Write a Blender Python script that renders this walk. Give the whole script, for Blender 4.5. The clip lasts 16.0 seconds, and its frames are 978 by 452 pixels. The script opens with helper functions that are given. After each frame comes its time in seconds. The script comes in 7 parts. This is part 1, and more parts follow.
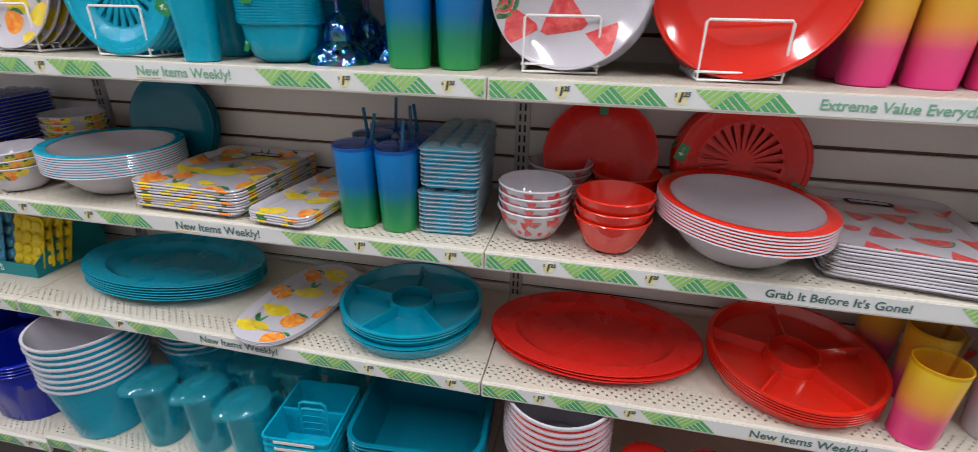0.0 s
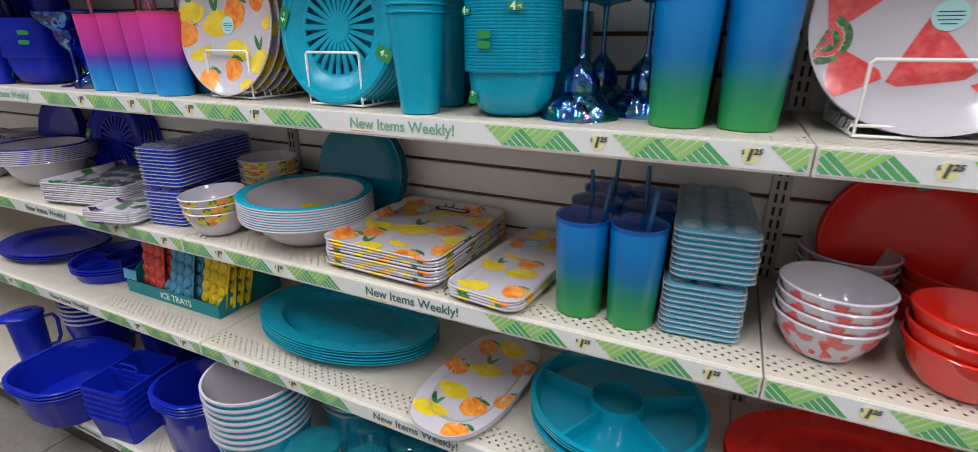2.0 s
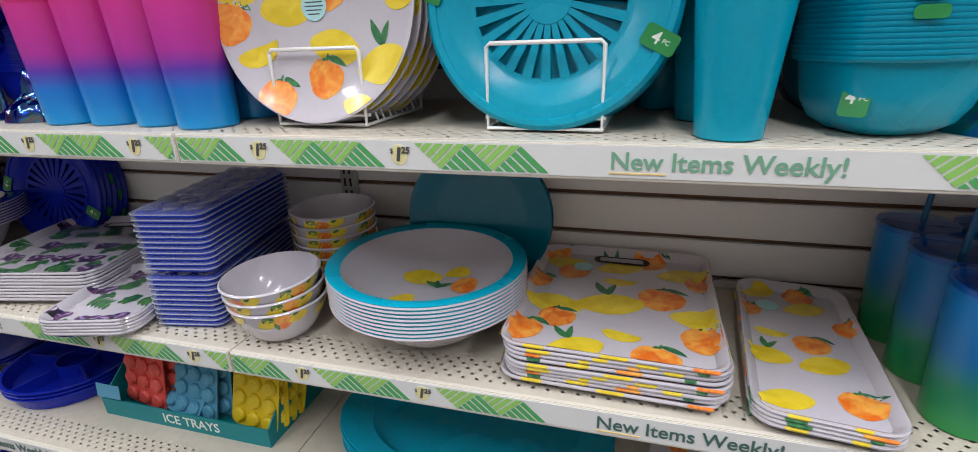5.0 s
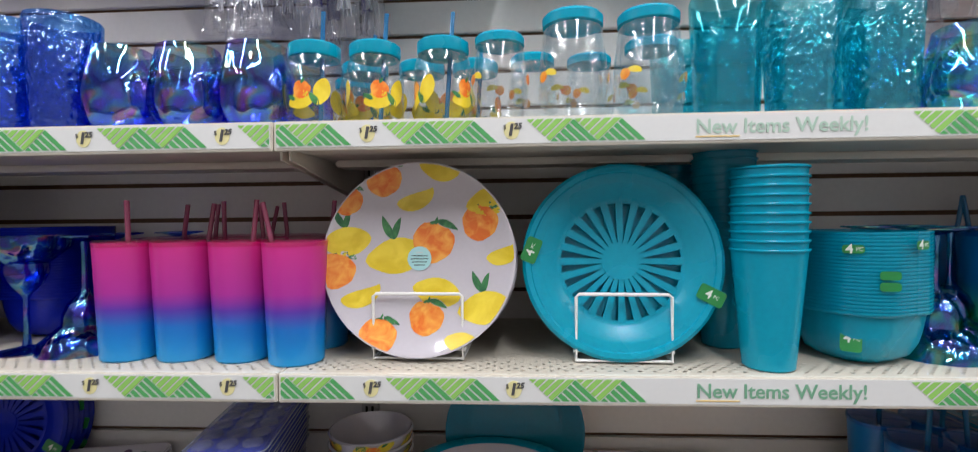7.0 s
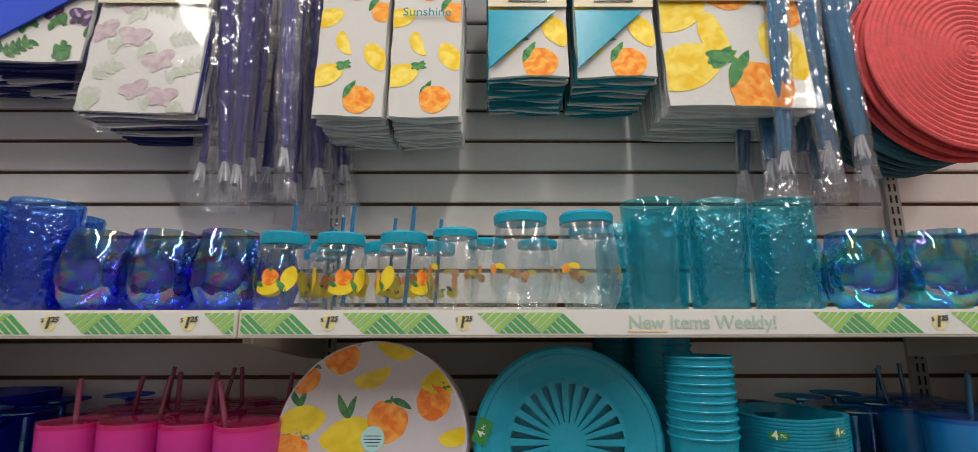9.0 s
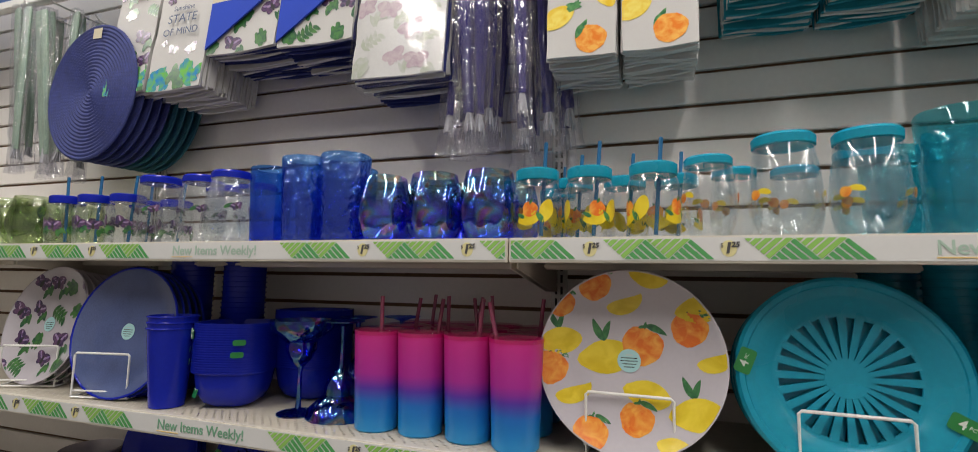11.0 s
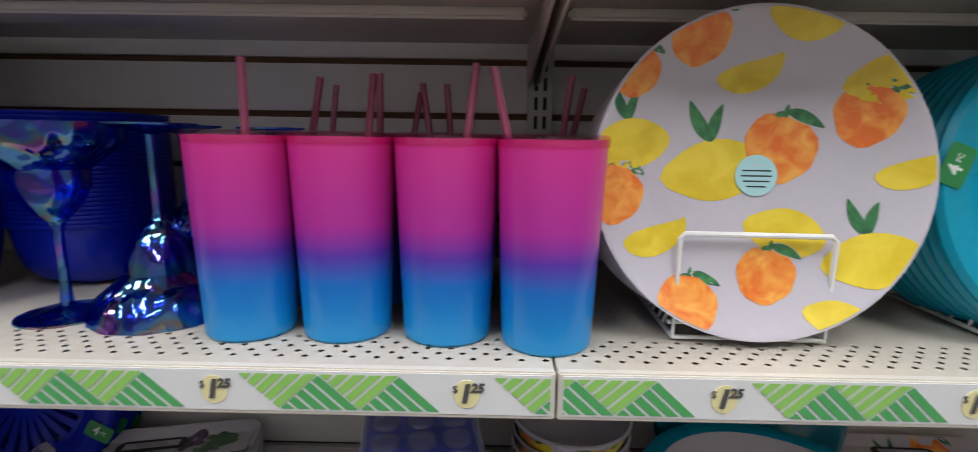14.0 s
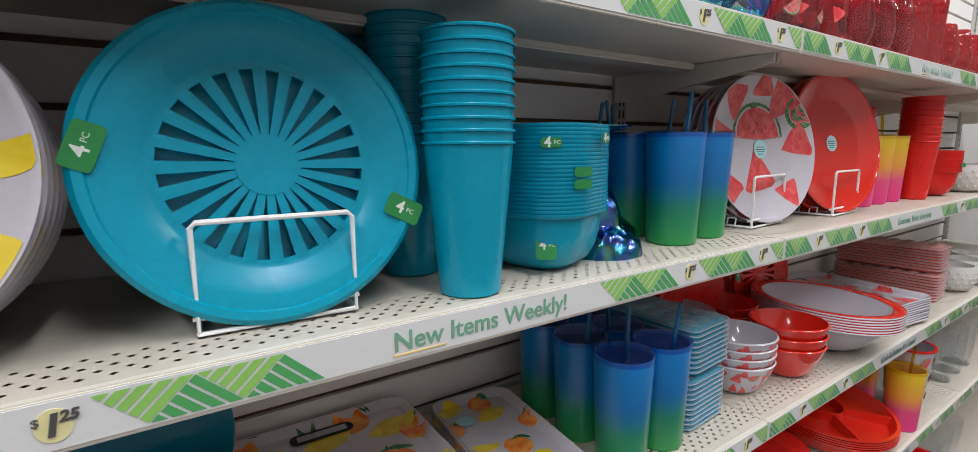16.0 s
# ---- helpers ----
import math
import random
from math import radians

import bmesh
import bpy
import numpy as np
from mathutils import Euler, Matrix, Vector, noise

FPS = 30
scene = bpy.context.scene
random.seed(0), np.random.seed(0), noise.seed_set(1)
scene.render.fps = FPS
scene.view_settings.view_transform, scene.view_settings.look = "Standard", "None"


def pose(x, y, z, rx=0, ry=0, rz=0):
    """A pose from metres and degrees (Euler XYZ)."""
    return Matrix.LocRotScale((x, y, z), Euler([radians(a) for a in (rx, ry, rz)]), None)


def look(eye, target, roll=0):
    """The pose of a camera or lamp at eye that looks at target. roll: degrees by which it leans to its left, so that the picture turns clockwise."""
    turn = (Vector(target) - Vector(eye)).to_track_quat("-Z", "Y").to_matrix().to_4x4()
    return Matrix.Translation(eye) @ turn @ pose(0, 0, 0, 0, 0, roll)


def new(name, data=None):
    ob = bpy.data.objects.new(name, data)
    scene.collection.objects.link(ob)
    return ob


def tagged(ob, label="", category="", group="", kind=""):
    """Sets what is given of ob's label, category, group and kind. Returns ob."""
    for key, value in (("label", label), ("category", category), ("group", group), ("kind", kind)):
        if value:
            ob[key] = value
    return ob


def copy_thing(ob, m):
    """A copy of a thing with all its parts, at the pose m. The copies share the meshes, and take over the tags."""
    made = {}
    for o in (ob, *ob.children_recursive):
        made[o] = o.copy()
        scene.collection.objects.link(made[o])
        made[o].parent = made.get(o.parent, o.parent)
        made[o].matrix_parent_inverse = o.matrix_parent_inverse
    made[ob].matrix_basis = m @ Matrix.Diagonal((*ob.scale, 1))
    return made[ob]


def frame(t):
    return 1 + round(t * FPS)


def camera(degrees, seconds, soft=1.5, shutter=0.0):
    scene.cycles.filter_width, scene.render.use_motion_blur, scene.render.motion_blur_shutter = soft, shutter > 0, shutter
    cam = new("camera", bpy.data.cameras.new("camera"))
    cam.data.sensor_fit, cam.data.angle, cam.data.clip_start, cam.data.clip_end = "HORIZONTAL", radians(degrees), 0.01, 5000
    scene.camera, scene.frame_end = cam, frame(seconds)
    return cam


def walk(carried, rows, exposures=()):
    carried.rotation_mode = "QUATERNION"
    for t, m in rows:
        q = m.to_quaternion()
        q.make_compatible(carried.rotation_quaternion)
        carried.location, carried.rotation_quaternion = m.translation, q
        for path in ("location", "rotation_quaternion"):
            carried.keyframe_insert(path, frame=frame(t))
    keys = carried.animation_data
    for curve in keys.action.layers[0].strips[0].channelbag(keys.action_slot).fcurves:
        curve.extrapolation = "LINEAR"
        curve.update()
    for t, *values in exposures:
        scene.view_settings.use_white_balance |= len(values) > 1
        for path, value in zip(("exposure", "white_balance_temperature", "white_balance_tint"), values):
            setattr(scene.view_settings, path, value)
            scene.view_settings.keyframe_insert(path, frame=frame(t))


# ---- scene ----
cam = camera(88.5, 16.0, soft=0.6, shutter=0.26)
PATH = [
    (0, (1.4, -0.84, 1.209), (1.03, 0.953, 0.404), 1.1),
    (0.5, (1.342, -0.854, 1.21), (0.821, 0.912, 0.428), 1.0),
    (1, (1.301, -0.848, 1.208), (0.662, 0.893, 0.46), 0.9),
    (1.5, (1.235, -0.787, 1.207), (0.502, 0.933, 0.497), 0.5),
    (2, (1.119, -0.692, 1.215), (0.325, 1.008, 0.523), 0.1),
    (2.5, (1.018, -0.636, 1.198), (0.253, 1.067, 0.481), 0.5),
    (3, (0.918, -0.618, 1.194), (0.244, 1.106, 0.437), 0.6),
    (3.2, (0.864, -0.612, 1.194), (0.233, 1.121, 0.419), 0.4),
    (5.3, (0.508, -0.499, 1.207), (0.008, 1.317, 0.536), -2.3),
    (5.5, (0.474, -0.508, 1.214), (-0.006, 1.335, 0.601), -2.4),
    (6, (0.378, -0.564, 1.239), (0.007, 1.353, 0.804), -2.0),
    (6.5, (0.333, -0.616, 1.277), (0.091, 1.354, 1.034), -1.2),
    (7, (0.314, -0.639, 1.304), (0.202, 1.357, 1.264), -0.6),
    (7.5, (0.331, -0.646, 1.346), (0.368, 1.348, 1.491), -0.6),
    (8, (0.345, -0.658, 1.395), (0.49, 1.321, 1.646), -0.6),
    (8.2, (0.351, -0.666, 1.404), (0.516, 1.304, 1.708), -0.7),
    (10.3, (0.265, -0.757, 1.413), (-0.204, 1.146, 1.809), 1.3),
    (10.5, (0.248, -0.759, 1.401), (-0.276, 1.139, 1.75), 1.1),
    (11, (0.215, -0.744, 1.361), (-0.414, 1.142, 1.582), 1.0),
    (11.5, (0.17, -0.677, 1.334), (-0.446, 1.224, 1.415), 0.7),
    (12, (0.098, -0.588, 1.298), (-0.485, 1.325, 1.258), 0.9),
    (12.5, (0.04, -0.462, 1.275), (-0.47, 1.47, 1.183), 1.0),
    (13, (-0.035, -0.382, 1.271), (-0.476, 1.551, 1.009), 0.9),
    (13.5, (-0.064, -0.355, 1.271), (-0.376, 1.595, 0.953), 0.9),
    (14, (-0.049, -0.352, 1.271), (-0.068, 1.619, 0.928), 0.9),
    (14.5, (0.081, -0.371, 1.25), (0.419, 1.582, 0.977), -0.1),
    (15, (0.206, -0.39, 1.26), (0.98, 1.426, 0.936), 0.0),
    (15.5, (0.316, -0.403, 1.255), (1.362, 1.274, 0.949), -0.6),
    (16, (0.369, -0.397, 1.253), (1.483, 1.234, 0.939), -0.4),
]
walk(cam, [(t, look(*p)) for t, *p in PATH], [(0.0, 0.0, 6500, 10), (3.2, 0.0, 6500, 10), (6.0, -0.05, 6500, 10), (7.0, 0.02, 6550, 10), (7.5, -0.17, 6850, 10), (8.0, -0.40, 7200, 10), (10.5, -0.50, 7450, 10), (11.0, -0.56, 7300, 10), (11.5, -0.25, 6900, 10), (12.5, -0.05, 6550, 10), (13.5, -0.11, 6500, 10), (16.0, -0.14, 6500, 10)])

# ---- world and lamps ----
world = bpy.data.worlds.new("world")
scene.world = world
world.use_nodes = True
world.node_tree.nodes["Background"].inputs["Color"].default_value = (0.95, 0.97, 1.0, 1)
world.node_tree.nodes["Background"].inputs["Strength"].default_value = 0.2
LAMP_W = 48.0
LAMP_AT = [(x, -1.08) for x in (-2.75, -1.0, 0.72, 2.5, 4.25)]
for lx, ly in LAMP_AT:
    ld = bpy.data.lights.new("tube_light", "AREA")
    ld.shape, ld.size, ld.size_y, ld.energy, ld.color = "RECTANGLE", 0.13, 2.2, LAMP_W, (0.935, 0.945, 0.985)
    lo = new("tube_light", ld)
    lo.matrix_basis = pose(lx, ly, 3.12)
scene.cycles.transparent_max_bounces = 32

W = 1.219
FLOOR = -0.06
ZA, ZB, ZC, ZD, ZE = 0.095, 0.4975, 0.778, 1.100, 1.4275
BACK = 0.368
ZA_LOW = 0.073
ZB_LOW = 0.474
B_SLOPE = math.degrees(math.atan((ZB - ZB_LOW - 0.0015) / W))


def za(x):
    """Bottom shelf height: the bays to the west hang a notch lower."""
    return ZA if x > 0 else ZA_LOW


def zb(x):
    """Second shelf height: its middle bay hangs with one end a notch lower."""
    return ZB if x < 0 else ZB_LOW if x > W else ZB - (ZB - ZB_LOW - 0.0015) * x / W


# ---- materials ----
def base_mat(name):
    m = bpy.data.materials.new(name)
    m.use_nodes = True
    return m, m.node_tree, m.node_tree.nodes["Principled BSDF"]


def node(nt, kind, **values):
    n = nt.nodes.new(kind)
    for k, v in values.items():
        n.inputs[k.replace("_", " ")].default_value = v
    return n


def mottled(nt, col, amount, scale, fine):
    """A colour that drifts at two scales."""
    tc = nt.nodes.new("ShaderNodeTexCoord")
    big = node(nt, "ShaderNodeTexNoise", Scale=scale, Detail=3.0)
    small = node(nt, "ShaderNodeTexNoise", Scale=fine, Detail=2.0)
    nt.links.new(tc.outputs["Object"], big.inputs["Vector"])
    nt.links.new(tc.outputs["Object"], small.inputs["Vector"])
    add = nt.nodes.new("ShaderNodeMath")
    add.operation = "ADD"
    nt.links.new(big.outputs["Fac"], add.inputs[0])
    nt.links.new(small.outputs["Fac"], add.inputs[1])
    ramp = nt.nodes.new("ShaderNodeValToRGB")
    lo = [max(0.0, c * (1 - amount)) for c in col]
    hi = [min(1.0, c * (1 + amount)) for c in col]
    ramp.color_ramp.elements[0].position, ramp.color_ramp.elements[0].color = 0.3, (*lo, 1)
    ramp.color_ramp.elements[1].position, ramp.color_ramp.elements[1].color = 0.7, (*hi, 1)
    half = nt.nodes.new("ShaderNodeMath")
    half.operation = "MULTIPLY"
    half.inputs[1].default_value = 0.5
    nt.links.new(add.outputs[0], half.inputs[0])
    nt.links.new(half.outputs[0], ramp.inputs["Fac"])
    return ramp, big, small


def add_bump(nt, bsdf, height, strength, distance=0.001):
    b = node(nt, "ShaderNodeBump", Strength=strength, Distance=distance)
    nt.links.new(height, b.inputs["Height"])
    nt.links.new(b.outputs["Normal"], bsdf.inputs["Normal"])


def plain(name, col, rough=0.35, amount=0.08, scale=9.0, fine=160.0, bump=0.05, metal=0.0, coat=0.0, sub=0.0, trans=0.0, spec=0.5):
    m, nt, b = base_mat(name)
    ramp, big, small = mottled(nt, col, amount, scale, fine)
    nt.links.new(ramp.outputs["Color"], b.inputs["Base Color"])
    b.inputs["Metallic"].default_value = metal
    b.inputs["Specular IOR Level"].default_value = spec
    b.inputs["Coat Weight"].default_value = coat
    b.inputs["Coat Roughness"].default_value = 0.08
    b.inputs["Subsurface Weight"].default_value = sub
    b.inputs["Subsurface Radius"].default_value = (0.01, 0.01, 0.01)
    b.inputs["Transmission Weight"].default_value = trans
    rr = node(nt, "ShaderNodeMapRange")
    rr.inputs["To Min"].default_value, rr.inputs["To Max"].default_value = max(0.02, rough - 0.07), rough + 0.07
    nt.links.new(big.outputs["Fac"], rr.inputs["Value"])
    nt.links.new(rr.outputs["Result"], b.inputs["Roughness"])
    if bump:
        add_bump(nt, b, small.outputs["Fac"], bump)
    return m


def graded(name, stops, rough=0.3):
    """Colour that changes with height over a part."""
    m, nt, b = base_mat(name)
    tc = nt.nodes.new("ShaderNodeTexCoord")
    sep = nt.nodes.new("ShaderNodeSeparateXYZ")
    nt.links.new(tc.outputs["Generated"], sep.inputs[0])
    nz = node(nt, "ShaderNodeTexNoise", Scale=6.0, Detail=2.0)
    nt.links.new(tc.outputs["Object"], nz.inputs["Vector"])
    mad = nt.nodes.new("ShaderNodeMath")
    mad.operation = "MULTIPLY_ADD"
    mad.inputs[1].default_value, mad.inputs[2].default_value = 0.08, -0.04
    nt.links.new(nz.outputs["Fac"], mad.inputs[0])
    add = nt.nodes.new("ShaderNodeMath")
    nt.links.new(sep.outputs["Z"], add.inputs[0])
    nt.links.new(mad.outputs[0], add.inputs[1])
    ramp = nt.nodes.new("ShaderNodeValToRGB")
    els = ramp.color_ramp.elements
    while len(els) < len(stops):
        els.new(0.5)
    for e, (p, c) in zip(els, stops):
        e.position, e.color = p, (*c, 1)
    nt.links.new(add.outputs[0], ramp.inputs["Fac"])
    nt.links.new(ramp.outputs["Color"], b.inputs["Base Color"])
    b.inputs["Roughness"].default_value = rough
    b.inputs["Coat Weight"].default_value = 0.1
    b.inputs["Coat Roughness"].default_value = 0.25
    b.inputs["Subsurface Weight"].default_value = 0.15
    b.inputs["Subsurface Radius"].default_value = (0.01, 0.01, 0.01)
    fine = node(nt, "ShaderNodeTexNoise", Scale=350.0)
    nt.links.new(tc.outputs["Object"], fine.inputs["Vector"])
    add_bump(nt, b, fine.outputs["Fac"], 0.04)
    return m


def clear(name, tint, rough=0.04, hammer=0.0, hammer_scale=60.0, gloss=(1, 1, 1), tint2=None, body=None, milk=0.0, lift0=None):
    """Thin see-through plastic or glass: tinted clear with a gloss by Fresnel."""
    m, nt, b = base_mat(name)
    nt.nodes.remove(b)
    out = nt.nodes["Material Output"]
    tr = nt.nodes.new("ShaderNodeBsdfTransparent")
    tr.inputs["Color"].default_value = (*tint, 1)
    tc = nt.nodes.new("ShaderNodeTexCoord")
    if tint2:
        sep = nt.nodes.new("ShaderNodeSeparateXYZ")
        nt.links.new(tc.outputs["Generated"], sep.inputs[0])
        mix = nt.nodes.new("ShaderNodeMixRGB")
        mix.inputs["Color1"].default_value, mix.inputs["Color2"].default_value = (*tint, 1), (*tint2, 1)
        nt.links.new(sep.outputs["Z"], mix.inputs["Fac"])
        nt.links.new(mix.outputs["Color"], tr.inputs["Color"])
    gl = nt.nodes.new("ShaderNodeBsdfGlossy")
    gl.inputs["Color"].default_value, gl.inputs["Roughness"].default_value = (*gloss, 1), rough
    fr = node(nt, "ShaderNodeLayerWeight", Blend=0.5)
    pw = nt.nodes.new("ShaderNodeMath")
    pw.operation = "POWER"
    pw.inputs[1].default_value = 3.0
    nt.links.new(fr.outputs["Facing"], pw.inputs[0])
    lift = nt.nodes.new("ShaderNodeMath")
    lift.operation = "MULTIPLY_ADD"
    lift.inputs[1].default_value, lift.inputs[2].default_value = 0.38, 0.05 + 0.04 * min(hammer, 1.0) if lift0 is None else lift0
    nt.links.new(pw.outputs[0], lift.inputs[0])
    mixs = nt.nodes.new("ShaderNodeMixShader")
    nt.links.new(lift.outputs[0], mixs.inputs[0])
    inner = tr
    if body:
        df = nt.nodes.new("ShaderNodeBsdfDiffuse")
        tl = nt.nodes.new("ShaderNodeBsdfTranslucent")
        both = nt.nodes.new("ShaderNodeMixShader")
        inner = nt.nodes.new("ShaderNodeMixShader")
        df.inputs["Color"].default_value = tl.inputs["Color"].default_value = (*body, 1)
        both.inputs[0].default_value, inner.inputs[0].default_value = 0.5, milk
        nt.links.new(df.outputs[0], both.inputs[1])
        nt.links.new(tl.outputs[0], both.inputs[2])
        nt.links.new(tr.outputs[0], inner.inputs[1])
        nt.links.new(both.outputs[0], inner.inputs[2])
    nt.links.new(inner.outputs[0], mixs.inputs[1])
    nt.links.new(gl.outputs[0], mixs.inputs[2])
    nt.links.new(mixs.outputs[0], out.inputs["Surface"])
    if hammer:
        vo = node(nt, "ShaderNodeTexVoronoi", Scale=hammer_scale)
        vo.feature = "SMOOTH_F1"
        nt.links.new(tc.outputs["Object"], vo.inputs["Vector"])
        bp = node(nt, "ShaderNodeBump", Strength=hammer, Distance=0.004)
        nt.links.new(vo.outputs["Distance"], bp.inputs["Height"])
        nt.links.new(bp.outputs["Normal"], gl.inputs["Normal"])
        nt.links.new(bp.outputs["Normal"], fr.inputs["Normal"])
        # Sparkle of the dimples is put into the tint as lighter and darker cells
        thick = nt.nodes.new("ShaderNodeMixRGB")
        thick.blend_type = "MULTIPLY"
        thick.inputs["Fac"].default_value = min(1.0, hammer)
        wav = nt.nodes.new("ShaderNodeValToRGB")
        wav.color_ramp.elements[0].position, wav.color_ramp.elements[0].color = 0.12, (1, 1, 1, 1)
        wav.color_ramp.elements[1].position, wav.color_ramp.elements[1].color = 0.62, (0.80, 0.84, 0.88, 1)
        nt.links.new(vo.outputs["Distance"], wav.inputs["Fac"])
        thick.inputs["Color1"].default_value = (*tint, 1)
        if tint2:
            nt.links.new(mix.outputs["Color"], thick.inputs["Color1"])
        nt.links.new(wav.outputs["Color"], thick.inputs["Color2"])
        if lift0 is None:
            nt.links.new(thick.outputs["Color"], tr.inputs["Color"])
    return m


def iridescent(name, tint, share=0.4, bump=0.6, film=(1, 1, 1), tint2=None, wave=42.0):
    """Tinted clear plastic under a rainbow film."""
    m, nt, b = base_mat(name)
    nt.nodes.remove(b)
    out = nt.nodes["Material Output"]
    tc = nt.nodes.new("ShaderNodeTexCoord")
    nz = node(nt, "ShaderNodeTexNoise", Scale=22.0, Detail=1.5, Distortion=1.2)
    nt.links.new(tc.outputs["Object"], nz.inputs["Vector"])
    ramp = nt.nodes.new("ShaderNodeValToRGB")
    stops = [(0.30, (0.95, 0.45, 0.95)), (0.40, (0.40, 0.35, 1.0)), (0.50, (0.30, 0.70, 1.0)), (0.56, (0.35, 0.95, 0.80)), (0.61, (1.0, 0.80, 0.35)), (0.68, (0.95, 0.35, 0.75))]
    els = ramp.color_ramp.elements
    while len(els) < len(stops):
        els.new(0.5)
    for e, (p, c) in zip(els, stops):
        e.position, e.color = p, (*[a * f for a, f in zip(c, film)], 1)
    nt.links.new(nz.outputs["Fac"], ramp.inputs["Fac"])
    mp = nt.nodes.new("ShaderNodeMapping")
    mp.inputs["Scale"].default_value = (1.0, 1.0, 0.5)
    nt.links.new(tc.outputs["Object"], mp.inputs["Vector"])
    vo = node(nt, "ShaderNodeTexNoise", Scale=wave, Detail=0.5)
    nt.links.new(mp.outputs["Vector"], vo.inputs["Vector"])
    bp = node(nt, "ShaderNodeBump", Strength=bump, Distance=0.008)
    nt.links.new(vo.outputs["Fac"], bp.inputs["Height"])
    gl = nt.nodes.new("ShaderNodeBsdfGlossy")
    gl.inputs["Roughness"].default_value = 0.035
    nt.links.new(ramp.outputs["Color"], gl.inputs["Color"])
    nt.links.new(bp.outputs["Normal"], gl.inputs["Normal"])
    tr = nt.nodes.new("ShaderNodeBsdfTransparent")
    hue = nt.nodes.new("ShaderNodeMixRGB")
    hue.blend_type = "MULTIPLY"
    hue.inputs["Fac"].default_value = 0.22
    hue.inputs["Color1"].default_value = (*tint, 1)
    nt.links.new(ramp.outputs["Color"], hue.inputs["Color2"])
    nt.links.new(hue.outputs["Color"], tr.inputs["Color"])
    if tint2:
        sep = nt.nodes.new("ShaderNodeSeparateXYZ")
        nt.links.new(tc.outputs["Generated"], sep.inputs[0])
        mixc = nt.nodes.new("ShaderNodeMixRGB")
        mixc.inputs["Color1"].default_value, mixc.inputs["Color2"].default_value = (*tint, 1), (*tint2, 1)
        rise = node(nt, "ShaderNodeMapRange")
        rise.inputs["From Min"].default_value, rise.inputs["From Max"].default_value = 0.2, 0.75
        nt.links.new(sep.outputs["Z"], rise.inputs["Value"])
        nt.links.new(rise.outputs["Result"], mixc.inputs["Fac"])
        nt.links.new(mixc.outputs["Color"], hue.inputs["Color1"])
    mixs = nt.nodes.new("ShaderNodeMixShader")
    mixs.inputs[0].default_value = share
    nt.links.new(tr.outputs[0], mixs.inputs[1])
    nt.links.new(gl.outputs[0], mixs.inputs[2])
    nt.links.new(mixs.outputs[0], out.inputs["Surface"])
    return m


def two_tone(name, a, c, scale=30.0, rough=0.3, coat=0.4):
    """Watercolour print: two hues that flow into one another."""
    m, nt, b = base_mat(name)
    tc = nt.nodes.new("ShaderNodeTexCoord")
    nz = node(nt, "ShaderNodeTexNoise", Scale=scale, Detail=4.0, Distortion=0.6)
    nt.links.new(tc.outputs["Object"], nz.inputs["Vector"])
    ramp = nt.nodes.new("ShaderNodeValToRGB")
    ramp.color_ramp.elements[0].position, ramp.color_ramp.elements[0].color = 0.38, (*a, 1)
    ramp.color_ramp.elements[1].position, ramp.color_ramp.elements[1].color = 0.64, (*c, 1)
    nt.links.new(nz.outputs["Fac"], ramp.inputs["Fac"])
    nt.links.new(ramp.outputs["Color"], b.inputs["Base Color"])
    b.inputs["Roughness"].default_value = rough
    b.inputs["Coat Weight"].default_value = coat
    b.inputs["Coat Roughness"].default_value = 0.1
    return m


